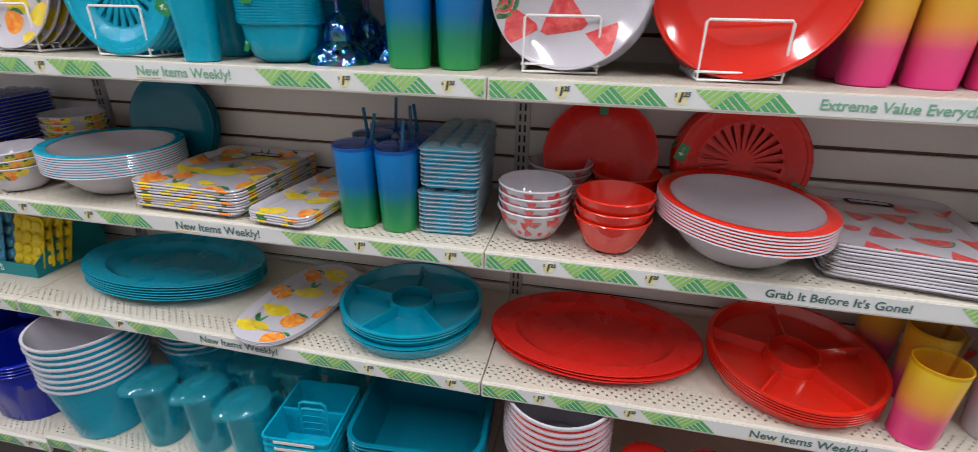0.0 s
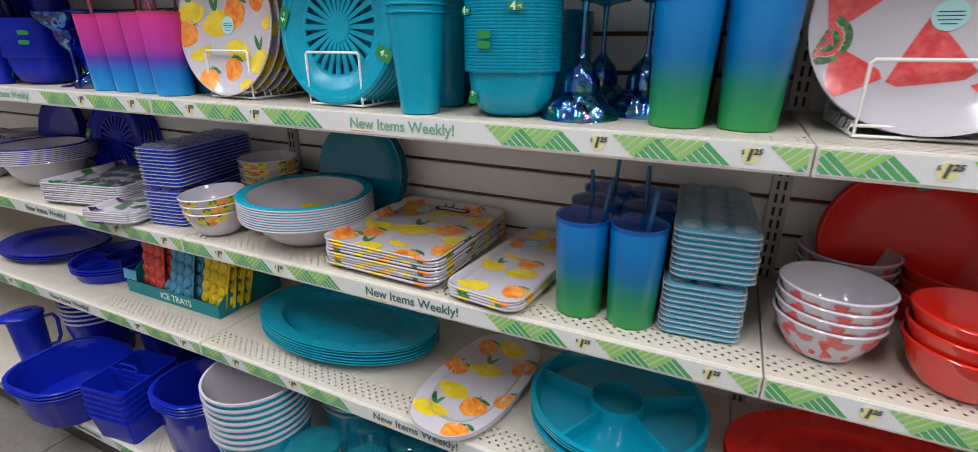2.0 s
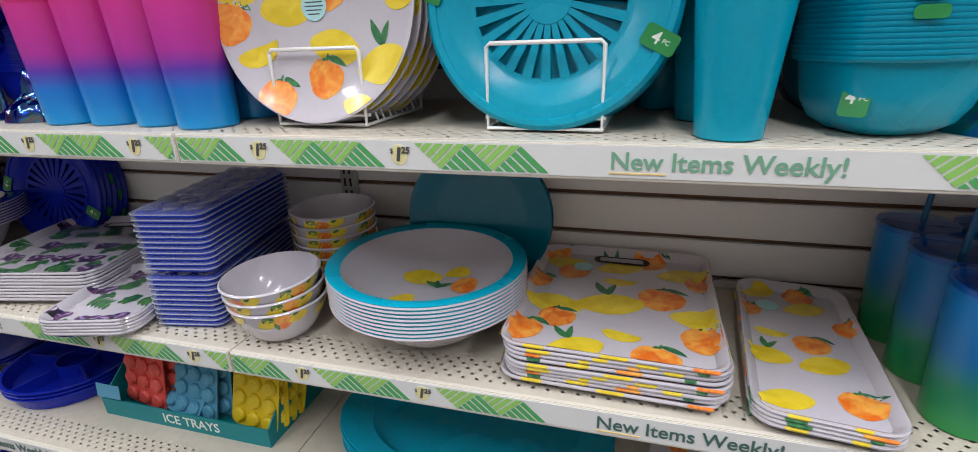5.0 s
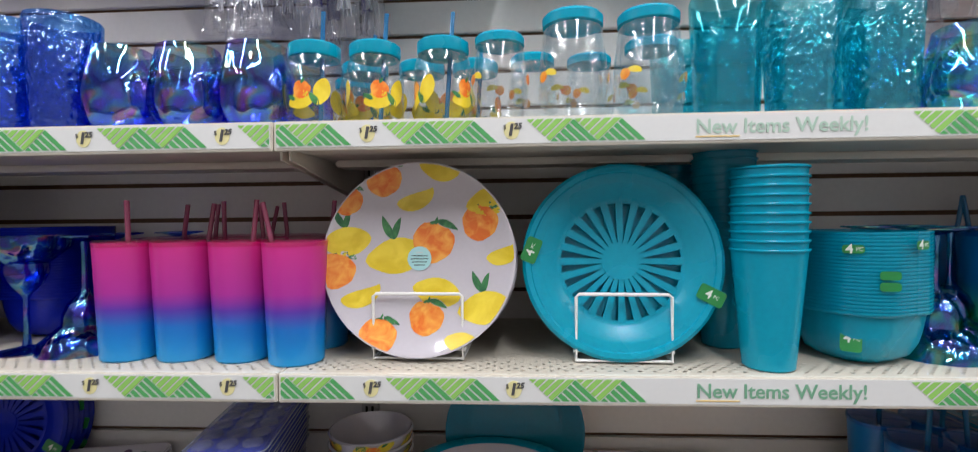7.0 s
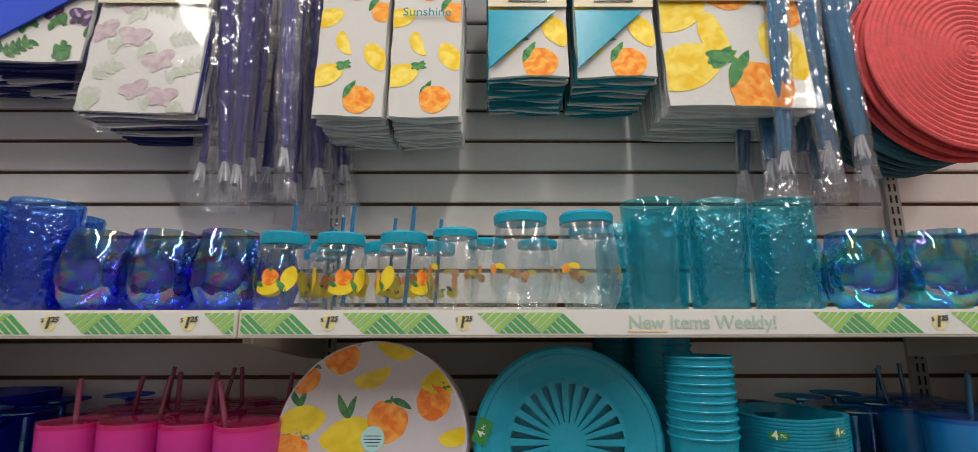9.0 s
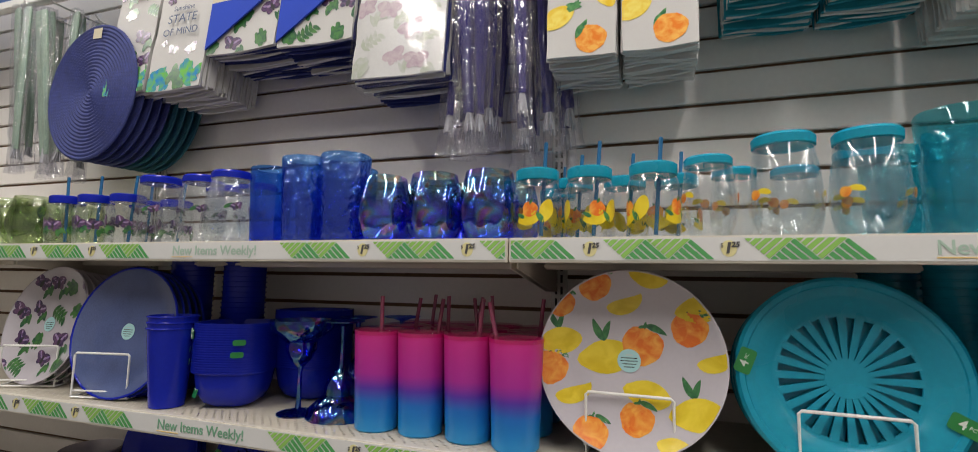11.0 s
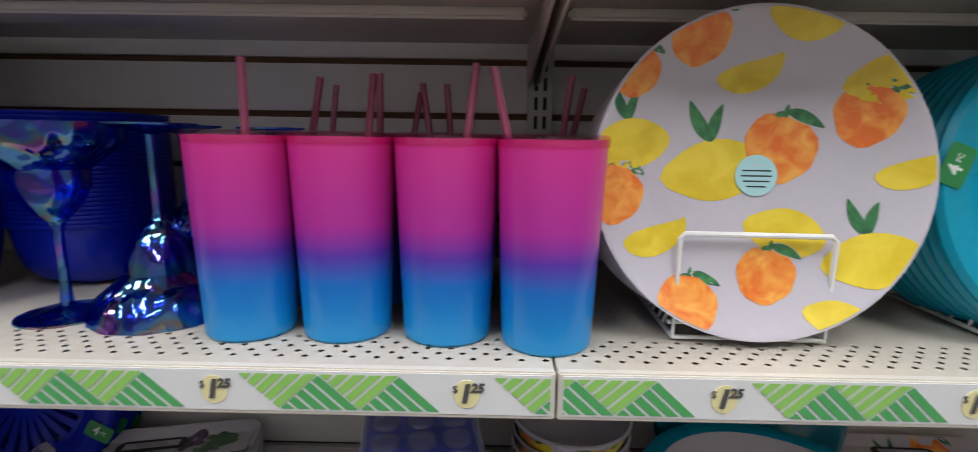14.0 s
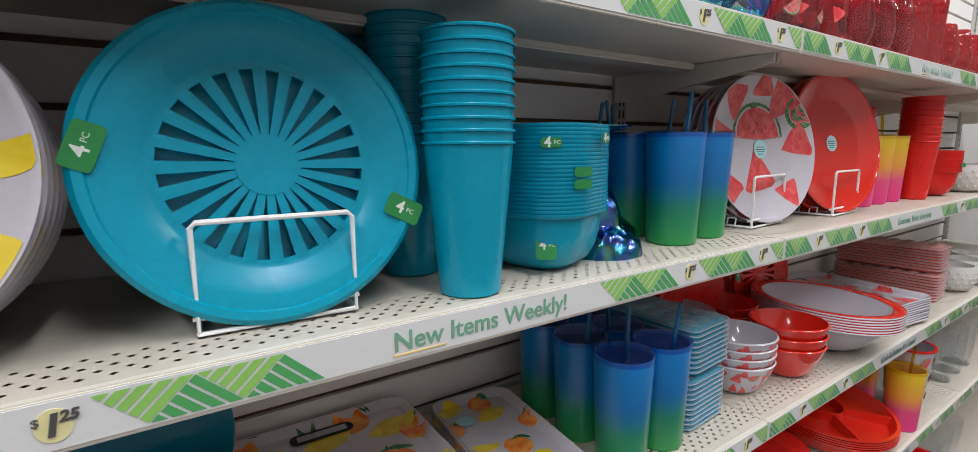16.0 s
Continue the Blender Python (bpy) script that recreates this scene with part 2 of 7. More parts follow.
TEAL = (0.0, 0.305, 0.45)
BLUE = (0.005, 0.018, 0.38)
RED = (0.72, 0.018, 0.012)
M = {
    # Underparts are paler than the deck, standing in for missing bounce light
    "cream": plain("cream_enamel", (0.74, 0.69, 0.61), 0.42, 0.04, 4.0, 200.0, 0.02),
    "cream_worn": plain("cream_enamel_worn", (0.55, 0.505, 0.425), 0.45, 0.09, 7.0, 60.0, 0.03),
    # Near-black for inlays that paint the shade inside slots and handle holes
    "hole": plain("hole_shade", (0.03, 0.027, 0.023), 0.8),
    "channel": plain("channel_cream_plastic", (0.66, 0.62, 0.54), 0.3, 0.03),
    "strip": plain("label_strip_white", (0.70, 0.705, 0.70), 0.16, 0.02, coat=0.5, bump=0.0),
    "green_l": plain("print_green_light", (0.27, 0.56, 0.12), 0.2, 0.06, coat=0.5, bump=0.0),
    "green_d": plain("print_green_dark", (0.075, 0.36, 0.11), 0.2, 0.06, coat=0.5, bump=0.0),
    # Letter inks per shelf row, paler where strip glare is put into the colour
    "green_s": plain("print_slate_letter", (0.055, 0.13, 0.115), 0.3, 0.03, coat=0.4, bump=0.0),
    "green_p": plain("print_glare_pale_letter", (0.40, 0.55, 0.46), 0.3, 0.03, coat=0.4, bump=0.0),
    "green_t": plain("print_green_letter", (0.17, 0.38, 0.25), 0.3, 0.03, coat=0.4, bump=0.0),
    "line_y": plain("print_yellow_line", (0.80, 0.58, 0.20), 0.3, 0.04, coat=0.4, bump=0.0),
    "yellow_p": plain("print_yellow", (0.76, 0.70, 0.36), 0.25, 0.04, coat=0.4, bump=0.0),
    "ink_g": plain("print_grey_black", (0.075, 0.075, 0.08), 0.3, 0.03, bump=0.0),
    "ink": plain("print_dark", (0.03, 0.03, 0.035), 0.3, 0.03, bump=0.0),
    "slat": plain("slat_board_white", (0.83, 0.80, 0.775), 0.58, 0.035, 3.0, 90.0, 0.04),
    "mdf": plain("groove_brown_board", (0.16, 0.085, 0.045), 0.8, 0.25, 12.0, 200.0, 0.2),
    "steel": plain("upright_grey_steel", (0.50, 0.49, 0.47), 0.45, 0.06, metal=0.3),
    "wire": plain("white_coated_wire", (0.82, 0.82, 0.80), 0.3, 0.04),
    "teal": plain("teal_plastic", TEAL, 0.27, 0.07, spec=0.35),
    "teal_gloss": plain("teal_gloss_plastic", TEAL, 0.12, 0.06, spec=0.5, coat=0.4, bump=0.0),
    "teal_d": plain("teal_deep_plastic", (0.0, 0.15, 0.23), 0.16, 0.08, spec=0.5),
    "blue": plain("blue_plastic", BLUE, 0.22, 0.08, spec=0.3),
    "red": plain("red_plastic", RED, 0.27, 0.06, spec=0.4),
    "red_gloss": plain("red_gloss_plastic", (0.70, 0.022, 0.010), 0.10, 0.05, coat=0.7, bump=0.0),
    "white": plain("white_melamine", (0.56, 0.53, 0.585), 0.10, 0.03, coat=0.8, bump=0.0),
    "greyblue": plain("speckled_blue_melamine", (0.085, 0.12, 0.27), 0.2, 0.22, 14.0, 420.0, 0.0, coat=0.5),
    "lemon": two_tone("print_lemon_yellow", (0.72, 0.53, 0.015), (0.86, 0.67, 0.05)),
    "orange": two_tone("print_orange", (0.82, 0.17, 0.015), (0.93, 0.42, 0.07), 55.0),
    "leaf": two_tone("print_leaf_green", (0.012, 0.11, 0.045), (0.06, 0.26, 0.08), 80.0),
    "leaf_b": two_tone("print_leaf_bright", (0.06, 0.22, 0.05), (0.012, 0.09, 0.05), 70.0),
    "leaf_v": two_tone("print_leaf_vivid", (0.16, 0.50, 0.07), (0.01, 0.22, 0.52), 45.0, 0.9, 0.0),
    "pale_leaf": two_tone("print_pale_sage", (0.42, 0.47, 0.36), (0.52, 0.54, 0.50), 60.0, 0.4, 0.2),
    "pale_wing": two_tone("print_pale_mauve", (0.42, 0.30, 0.36), (0.55, 0.46, 0.48), 60.0, 0.4, 0.2),
    "melon": two_tone("print_melon_red", (0.66, 0.04, 0.05), (0.80, 0.13, 0.12), 60.0),
    "rind": two_tone("print_rind_green", (0.02, 0.10, 0.03), (0.10, 0.28, 0.08), 120.0),
    "wing": two_tone("print_wing_purple", (0.03, 0.022, 0.085), (0.17, 0.075, 0.17), 110.0),
    "wing_l": two_tone("print_wing_pale", (0.24, 0.16, 0.38), (0.46, 0.34, 0.50), 110.0),
    "sticker": plain("aqua_sticker", (0.42, 0.72, 0.74), 0.5, 0.03, bump=0.0),
    "tag": plain("green_pack_tag", (0.012, 0.22, 0.05), 0.3, 0.1, coat=0.3),
    "tagtxt": plain("tag_white_print", (0.75, 0.80, 0.75), 0.4, 0.03, bump=0.0),
    "tum_pb": graded("tumbler_pink_to_blue", [(0.0, (0.005, 0.28, 0.62)), (0.30, (0.005, 0.16, 0.56)), (0.44, (0.10, 0.035, 0.40)), (0.58, (0.44, 0.026, 0.32)), (1.0, (0.64, 0.03, 0.26))]),
    "tum_bg": graded("tumbler_blue_to_green", [(0.0, (0.02, 0.28, 0.06)), (0.34, (0.01, 0.20, 0.12)), (0.56, (0.0, 0.14, 0.38)), (1.0, (0.0, 0.21, 0.58))]),
    "tum_py": graded("tumbler_yellow_to_pink", [(0.0, (0.74, 0.03, 0.22)), (0.34, (0.76, 0.08, 0.22)), (0.55, (0.80, 0.34, 0.06)), (1.0, (0.80, 0.60, 0.02))]),
    "straw_p": clear("straw_pink", (0.80, 0.40, 0.55), 0.2, body=(0.70, 0.20, 0.36), milk=0.6),
    "straw_b": clear("straw_blue", (0.25, 0.55, 0.82), 0.2, body=(0.05, 0.34, 0.60), milk=0.55),
    "straw_y": clear("straw_yellow", (0.85, 0.68, 0.12), 0.25),
    "lid_p": clear("lid_clear_pink", (0.93, 0.62, 0.76), 0.05),
    "lid_b": clear("lid_clear_blue", (0.42, 0.66, 0.86), 0.06),
    "lid_y": clear("lid_clear_yellow", (0.92, 0.82, 0.40), 0.06),
    "clear": clear("clear_plastic", (0.975, 0.985, 0.99), 0.02, lift0=0.045),
    "sleeve": clear("clear_sleeve", (0.97, 0.97, 0.98), 0.06, 0.9, 22.0, lift0=0.015),
    "film": clear("crinkled_clear_film", (0.95, 0.95, 0.97), 0.05, 1.0, 45.0, body=(0.75, 0.75, 0.80), milk=0.05, lift0=0.10),
    "ice_c": plain("cyan_tray_plastic", (0.02, 0.42, 0.60), 0.25, 0.06),
    "frost": clear("frosted_lid_plastic", (0.86, 0.94, 0.96), 0.10, 0.3, 90.0, body=(0.72, 0.86, 0.90), milk=0.22),
    # Whitish plastic with the bright edge line of clear lids put into its colour
    "edge_w": clear("lid_edge_highlight", (0.9, 0.93, 0.96), 0.1, body=(0.78, 0.83, 0.88), milk=0.6),
    "ice_b": plain("bright_blue_tray_plastic", (0.01, 0.06, 0.66), 0.25, 0.06),
    "frost_v": clear("frosted_lid_bluish", (0.88, 0.90, 0.97), 0.10, 0.3, 90.0, body=(0.62, 0.66, 0.86), milk=0.22),
    "frost_r": plain("frosted_lid_coral", (0.85, 0.45, 0.42), 0.3, 0.05, trans=0.4),
    "pitcher": clear("translucent_teal_plastic", (0.42, 0.90, 0.95), 0.06, body=(0.06, 0.62, 0.72), milk=0.20),
    "g_teal": clear("teal_glass", (0.34, 0.89, 0.93), 0.03, 0.0, tint2=(0.46, 0.88, 0.93), body=(0.0, 0.54, 0.62), milk=0.05, gloss=(0.8, 1, 1)),
    "g_teal_h": clear("teal_hammered_glass", (0.40, 0.91, 0.95), 0.03, 0.85, 115.0, body=(0.0, 0.56, 0.66), milk=0.08, gloss=(0.7, 0.97, 1)),
    "g_blue": clear("blue_glass", (0.30, 0.46, 0.97), 0.03, 0.0, tint2=(0.36, 0.74, 0.96), body=(0.01, 0.08, 0.60), milk=0.16, gloss=(0.7, 0.85, 1)),
    "g_blue_h": clear("blue_hammered_glass", (0.32, 0.50, 0.97), 0.04, 1.0, 115.0, tint2=(0.36, 0.72, 0.96), body=(0.01, 0.09, 0.62), milk=0.16, gloss=(0.6, 0.8, 1)),
    "g_red_h": clear("red_hammered_glass", (0.88, 0.16, 0.18), 0.06, 1.0, 80.0, body=(0.65, 0.02, 0.03), milk=0.4),
    "g_pink": clear("pink_clear_plastic", (0.93, 0.66, 0.70), 0.05),
    "g_green": clear("green_clear_glass", (0.90, 0.94, 0.78), 0.05, 0.8, 60.0),
    "iri_blue": iridescent("iridescent_blue", (0.42, 0.52, 0.97), 0.26, 0.80, film=(0.85, 0.85, 1.0), tint2=(0.90, 0.88, 0.94)),
    "iri_teal": iridescent("iridescent_teal", (0.42, 0.92, 0.95), 0.26, 0.80, film=(0.85, 1.0, 1.0), tint2=(0.86, 0.96, 0.97)),
    "iri_deep": iridescent("iridescent_deep_blue", (0.16, 0.25, 0.84), 0.30, 1.0, wave=60.0, film=(0.75, 0.8, 1.0)),
    "iri_deept": iridescent("iridescent_deep_teal", (0.18, 0.70, 0.82), 0.30, 1.0, wave=60.0, film=(0.75, 0.95, 1.0)),
    "lemon_c": two_tone("cloth_lemon_yellow", (0.80, 0.52, 0.03), (0.88, 0.72, 0.16), 40.0, 0.9, 0.0),
    "orange_c": two_tone("cloth_orange", (0.84, 0.22, 0.02), (0.90, 0.46, 0.10), 60.0, 0.9, 0.0),
    "leaf_c": two_tone("cloth_leaf_green", (0.02, 0.15, 0.06), (0.12, 0.34, 0.12), 80.0, 0.9, 0.0),
    "cloth_w": plain("white_cotton", (0.58, 0.57, 0.56), 0.9, 0.05, 10.0, 700.0, 0.3),
    "cloth_t": plain("teal_cotton", (0.0, 0.23, 0.30), 0.9, 0.1, 10.0, 700.0, 0.3),
    "cloth_n": plain("navy_cotton", (0.01, 0.02, 0.14), 0.9, 0.1, 10.0, 700.0, 0.3),
    "cloth_b": plain("royal_blue_cotton", (0.015, 0.06, 0.48), 0.9, 0.1, 10.0, 700.0, 0.3),
    "cloth_v": plain("violet_blue_satin", (0.020, 0.014, 0.17), 0.6, 0.2, 30.0, 300.0, 0.2),
    "cloth_tv": plain("teal_blue_satin", (0.0, 0.13, 0.27), 0.6, 0.2, 30.0, 300.0, 0.2),
    "cloth_g": plain("sage_satin", (0.30, 0.42, 0.33), 0.5, 0.2, 30.0, 300.0, 0.2),
    "vinyl": plain("pale_vinyl_tablecloth", (0.62, 0.62, 0.60), 0.3, 0.06, coat=0.3),
    "fringe": plain("white_fringe", (0.50, 0.50, 0.54), 0.8, 0.2),
    "weave_b": plain("woven_navy_braid", (0.035, 0.05, 0.20), 0.75, 0.3, 60.0, 500.0, 0.6),
    "weave_r": plain("woven_coral_braid", (0.62, 0.075, 0.085), 0.75, 0.25, 60.0, 500.0, 0.6),
    "weave_d": plain("woven_dark_teal_braid", (0.01, 0.10, 0.14), 0.75, 0.25, 60.0, 500.0, 0.6),
    "band": plain("paper_band_cream", (0.62, 0.55, 0.40), 0.6, 0.05),
    "band_n": plain("paper_band_navy", (0.05, 0.08, 0.17), 0.5, 0.05),
    "sign_blue": plain("sign_blue_print", (0.02, 0.10, 0.32), 0.35, 0.08, coat=0.3),
    "floor": plain("grey_wood_vinyl", (0.17, 0.152, 0.140), 0.4, 0.25, 3.0, 60.0, 0.05),
    "wall": plain("painted_wall", (0.62, 0.60, 0.57), 0.7, 0.05, 2.0, 80.0, 0.05),
    # Tone set for how much light bounces back onto the shelves
    "wall_dim": plain("taupe_bounce_wall", (0.50, 0.48, 0.46), 0.7, 0.15, 2.0, 80.0, 0.05),
    "ceil": plain("ceiling_tile_white", (0.75, 0.75, 0.73), 0.9, 0.05, 2.0, 80.0, 0.1),
    "kick": plain("kick_plate_dark", (0.05, 0.045, 0.04), 0.5, 0.1),
    "s_coral": plain("coral_silicone", (0.75, 0.10, 0.08), 0.5, 0.06),
    "s_sky": plain("sky_blue_silicone", (0.09, 0.34, 0.52), 0.5, 0.06),
    "s_yellow": plain("yellow_silicone", (0.78, 0.58, 0.02), 0.5, 0.06),
    "carton": plain("teal_carton", (0.0, 0.22, 0.25), 0.55, 0.06),
    "hob": plain("white_hobnail_ceramic", (0.66, 0.64, 0.60), 0.4, 0.08),
}


# ---- mesh helpers ----
def mesh_of(name, bm, mat, smooth=True):
    me = bpy.data.meshes.new(name)
    bm.normal_update()
    bm.to_mesh(me)
    bm.free()
    me.materials.append(mat)
    if smooth:
        me.polygons.foreach_set("use_smooth", [True] * len(me.polygons))
        me.set_sharp_from_angle(angle=radians(38))
    return me


def part(name, bm, mat, parent, label="", m=None, smooth=True):
    ob = new(name, mesh_of(name, bm, mat, smooth))
    ob.parent = parent
    if m:
        ob.matrix_basis = m
    return tagged(ob, label)


def part_me(name, me, parent, m=None, label=""):
    ob = new(name, me)
    ob.parent = parent
    if m:
        ob.matrix_basis = m
    return tagged(ob, label)


def thing(name, label, category, group="", kind=""):
    return tagged(new(name), label, category, group, kind)


USED = set()


def place(proto, m):
    """The first call moves the thing itself there, later ones a copy."""
    if proto.name not in USED:
        USED.add(proto.name)
        proto.matrix_basis = m
        return proto
    c = copy_thing(proto, m)
    USED.add(c.name)
    return c


def loft(rings, cap0=True, cap1=True):
    bm = bmesh.new()
    vs = [[bm.verts.new(p) for p in r] for r in rings]
    n = len(vs[0])
    for a, b in zip(vs, vs[1:]):
        for i in range(n):
            j = (i + 1) % n
            bm.faces.new((a[i], a[j], b[j], b[i]))
    for ring, flip, on in ((vs[0], True, cap0), (vs[-1], False, cap1)):
        if on:
            bm.faces.new(list(reversed(ring)) if flip else ring)
    return bm


def ring_el(rx, ry, z, n=40, wob=0.0, lobes=9):
    return [((rx * (1 + wob * math.sin(lobes * a))) * math.cos(a), (ry * (1 + wob * math.sin(lobes * a))) * math.sin(a), z) for a in (2 * math.pi * i / n for i in range(n))]


def ring_rr(hx, hy, rad, z, k=5):
    pts = []
    rad = min(rad, hx * 0.999, hy * 0.999)
    for q, (sx, sy) in enumerate(((1, 1), (-1, 1), (-1, -1), (1, -1))):
        for i in range(k + 1):
            a = math.pi / 2 * (q + i / k)
            pts.append((sx * (hx - rad) + rad * math.cos(a), sy * (hy - rad) + rad * math.sin(a), z))
    return pts


def lathe(profile, n=40):
    return loft([ring_el(r, r, z, n) for r, z in profile])


def box_bm(x0, x1, y0, y1, z0, z1, bevel=0.0):
    bm = bmesh.new()
    bmesh.ops.create_cube(bm, size=1)
    for v in bm.verts:
        v.co = ((x0 + x1) / 2 + v.co.x * (x1 - x0), (y0 + y1) / 2 + v.co.y * (y1 - y0), (z0 + z1) / 2 + v.co.z * (z1 - z0))
    if bevel:
        bmesh.ops.bevel(bm, geom=list(bm.edges), offset=bevel, segments=2, affect="EDGES")
    return bm


def raw_bm(verts, faces):
    bm = bmesh.new()
    vs = [bm.verts.new(v) for v in verts]
    for f in faces:
        bm.faces.new([vs[i] for i in f])
    return bm


def tube(points, r, n=8, closed=False):
    pts = [Vector(p) for p in points]
    rings = []
    for i, p in enumerate(pts):
        a = pts[i - 1] if i or closed else p
        b = pts[(i + 1) % len(pts)] if i < len(pts) - 1 or closed else p
        d = (b - a).normalized()
        u = d.orthogonal().normalized() if not rings else (last - d * last.dot(d)).normalized()
        last = u
        w = d.cross(u)
        rings.append([p + r * (math.cos(2 * math.pi * k / n) * u + math.sin(2 * math.pi * k / n) * w) for k in range(n)])
    if closed:
        rings.append(rings[0][:])
    return loft(rings, not closed, not closed)


TEXTS = {}


def lettering(s, size, mat, depth=0.0002, bold=False, lean=0.0):
    key = (s, size, mat, bold, lean)
    if key not in TEXTS:
        cu = bpy.data.curves.new("lettering", "FONT")
        cu.body, cu.size, cu.extrude, cu.align_x, cu.align_y = s, size, depth, "CENTER", "CENTER"
        cu.resolution_u, cu.shear = 3, lean
        if bold:
            cu.offset = size * (0.045 if lean else 0.014)
        ob = new("lettering", cu)
        dg = bpy.context.evaluated_depsgraph_get()
        me = bpy.data.meshes.new_from_object(ob.evaluated_get(dg))
        bpy.data.objects.remove(ob)
        me.materials.clear()
        me.materials.append(M[mat])
        me.name = "lettering"
        TEXTS[key] = me
    return TEXTS[key]


# ---- printed patterns, laid on any surface ----
def outline(kind, n=22):
    pts = []
    for i in range(n):
        a = 2 * math.pi * i / n
        c, s = math.cos(a), math.sin(a)
        if kind == "round":
            r = 1 + 0.04 * math.sin(3 * a + 1) + 0.025 * math.sin(7 * a)
            pts.append((r * c, r * s * 0.98))
        elif kind == "lemon":
            r = 1 + 0.28 * max(0.0, -c) ** 9 + 0.12 * max(0.0, c) ** 9
            pts.append((1.25 * r * c, 0.88 * r * s))
        elif kind == "slice":
            pts.append((1.25 * c, 0.9 * s if s > 0 else 0.16 * s + 0.1 * math.sin(2 * a)))
        elif kind == "leaf":
            pts.append((1.0 * c, 0.40 * s * (1 - 0.35 * c) * abs(s) ** 0.5))
        elif kind == "blade":
            pts.append((1.0 * c, 0.30 * s * (1 - 0.3 * c) * abs(s) ** 0.4 + 0.10 * s * s))
        elif kind == "wedge":
            q = (a % (2 * math.pi / 3)) - math.pi / 3
            r = 0.5 / max(0.5, math.cos(q)) * (1.0 + 0.06 * math.cos(q))
            pts.append((1.25 * r * math.cos(a + math.pi / 2), 1.25 * r * math.sin(a + math.pi / 2)))
        elif kind == "half":
            pts.append((1.0 * c, 0.95 * s if s < 0 else 0.1 * s))
        elif kind == "mons":
            r = 1 - 0.42 * max(0.0, math.sin(6 * a)) ** 2 * (0.4 + 0.6 * (1 - c) / 2)
            pts.append((1.1 * r * c, 0.85 * r * s))
        elif kind == "wing":
            pts.append((0.55 + 0.62 * c * (1 + 0.2 * s), 0.42 + 0.5 * s))
    return pts


class Print:
    def __init__(self, surface):
        self.surface, self.bags, self.level = surface, [], 0

    def stamp(self, kind, mat, u, v, size, rot=0.0, flip=False):
        self.level += 1
        lift = 0.0003 + 0.000006 * self.level
        verts, faces = [], []
        self.bags.append((mat, verts, faces))
        o = outline(kind)
        c, s = math.cos(radians(rot)), math.sin(radians(rot))
        cx = sum(p[0] for p in o) / len(o)
        cy = sum(p[1] for p in o) / len(o)
        base, n = len(verts), len(o)
        for k in (0.0, 0.5, 1.0):
            for px, py in (o if k else o[:1]):
                qx, qy = cx + (px - cx) * k, cy + (py - cy) * k
                if flip:
                    qx = -qx
                verts.append(self.surface(u + size * (qx * c - qy * s), v + size * (qx * s + qy * c), lift))
        r1, r2 = base + 1, base + 1 + n
        for i in range(n):
            j = (i + 1) % n
            tri, quad = (base, r1 + i, r1 + j), (r1 + i, r2 + i, r2 + j, r1 + j)
            faces += [tuple(reversed(tri)), tuple(reversed(quad))] if flip else [tri, quad]

    def orange(self, u, v, s, rot=0.0):
        self.stamp("round", "orange", u, v, s)
        a = radians(rot + 80)
        tx, ty = u + s * math.cos(a), v + s * math.sin(a)
        self.stamp("blade", "white", tx + 0.50 * s, ty - 0.20 * s, 0.62 * s, rot - 24)
        self.stamp("blade", "leaf", tx + 0.50 * s, ty - 0.19 * s, 0.56 * s, rot - 24)
        self.stamp("leaf", "leaf", tx - 0.02 * s, ty + 0.04 * s, 0.20 * s, rot + 80)
        self.stamp("leaf", "leaf", tx - 0.16 * s, ty - 0.05 * s, 0.20 * s, rot + 10)

    def lemon(self, u, v, s, rot=0.0, leaves=True):
        self.stamp("lemon", "lemon", u, v, s, rot)
        if leaves:
            a = radians(rot + 90)
            tx, ty = u + 0.95 * s * math.cos(a), v + 0.95 * s * math.sin(a)
            for lean, k in ((108, 0.66), (64, 0.56)):
                self.stamp("blade", "leaf", tx + k * s * math.cos(radians(rot + lean)), ty + k * s * math.sin(radians(rot + lean)) - 0.14 * s, k * s, rot + lean)

    def half_melon(self, u, v, s, rot=0.0):
        self.stamp("half", "rind", u, v, s * 1.16, rot)
        self.stamp("half", "white", u, v, s * 1.05, rot)
        self.stamp("half", "melon", u, v, s * 0.98, rot)
        for dx, dy in ((-0.4, -0.25), (0.0, -0.4), (0.4, -0.25), (-0.18, -0.15), (0.2, -0.12)):
            c, q = math.cos(radians(rot)), math.sin(radians(rot))
            self.stamp("leaf", "ink", u + s * (dx * c - dy * q), v + s * (dx * q + dy * c), s * 0.07, 90 + rot)

    def butterfly(self, u, v, s, rot=0.0):
        for flip, up in ((False, 1), (True, 1)):
            self.stamp("wing", "wing", u, v, s, rot, flip)
            self.stamp("wing", "wing", u, v, s * 0.66, rot + (-62 if not flip else 62), flip)
            c, q = math.cos(radians(rot)), math.sin(radians(rot))
            for dx, dy, k in ((0.42, 0.36, 0.34), (0.72, 0.62, 0.30)):
                dx = -dx if flip else dx
                self.stamp("leaf", "wing_l", u + s * (dx * c - dy * q), v + s * (dx * q + dy * c), s * k, rot + (140 if flip else 40))
        self.stamp("leaf", "ink", u, v, s * 0.5, rot + 90)

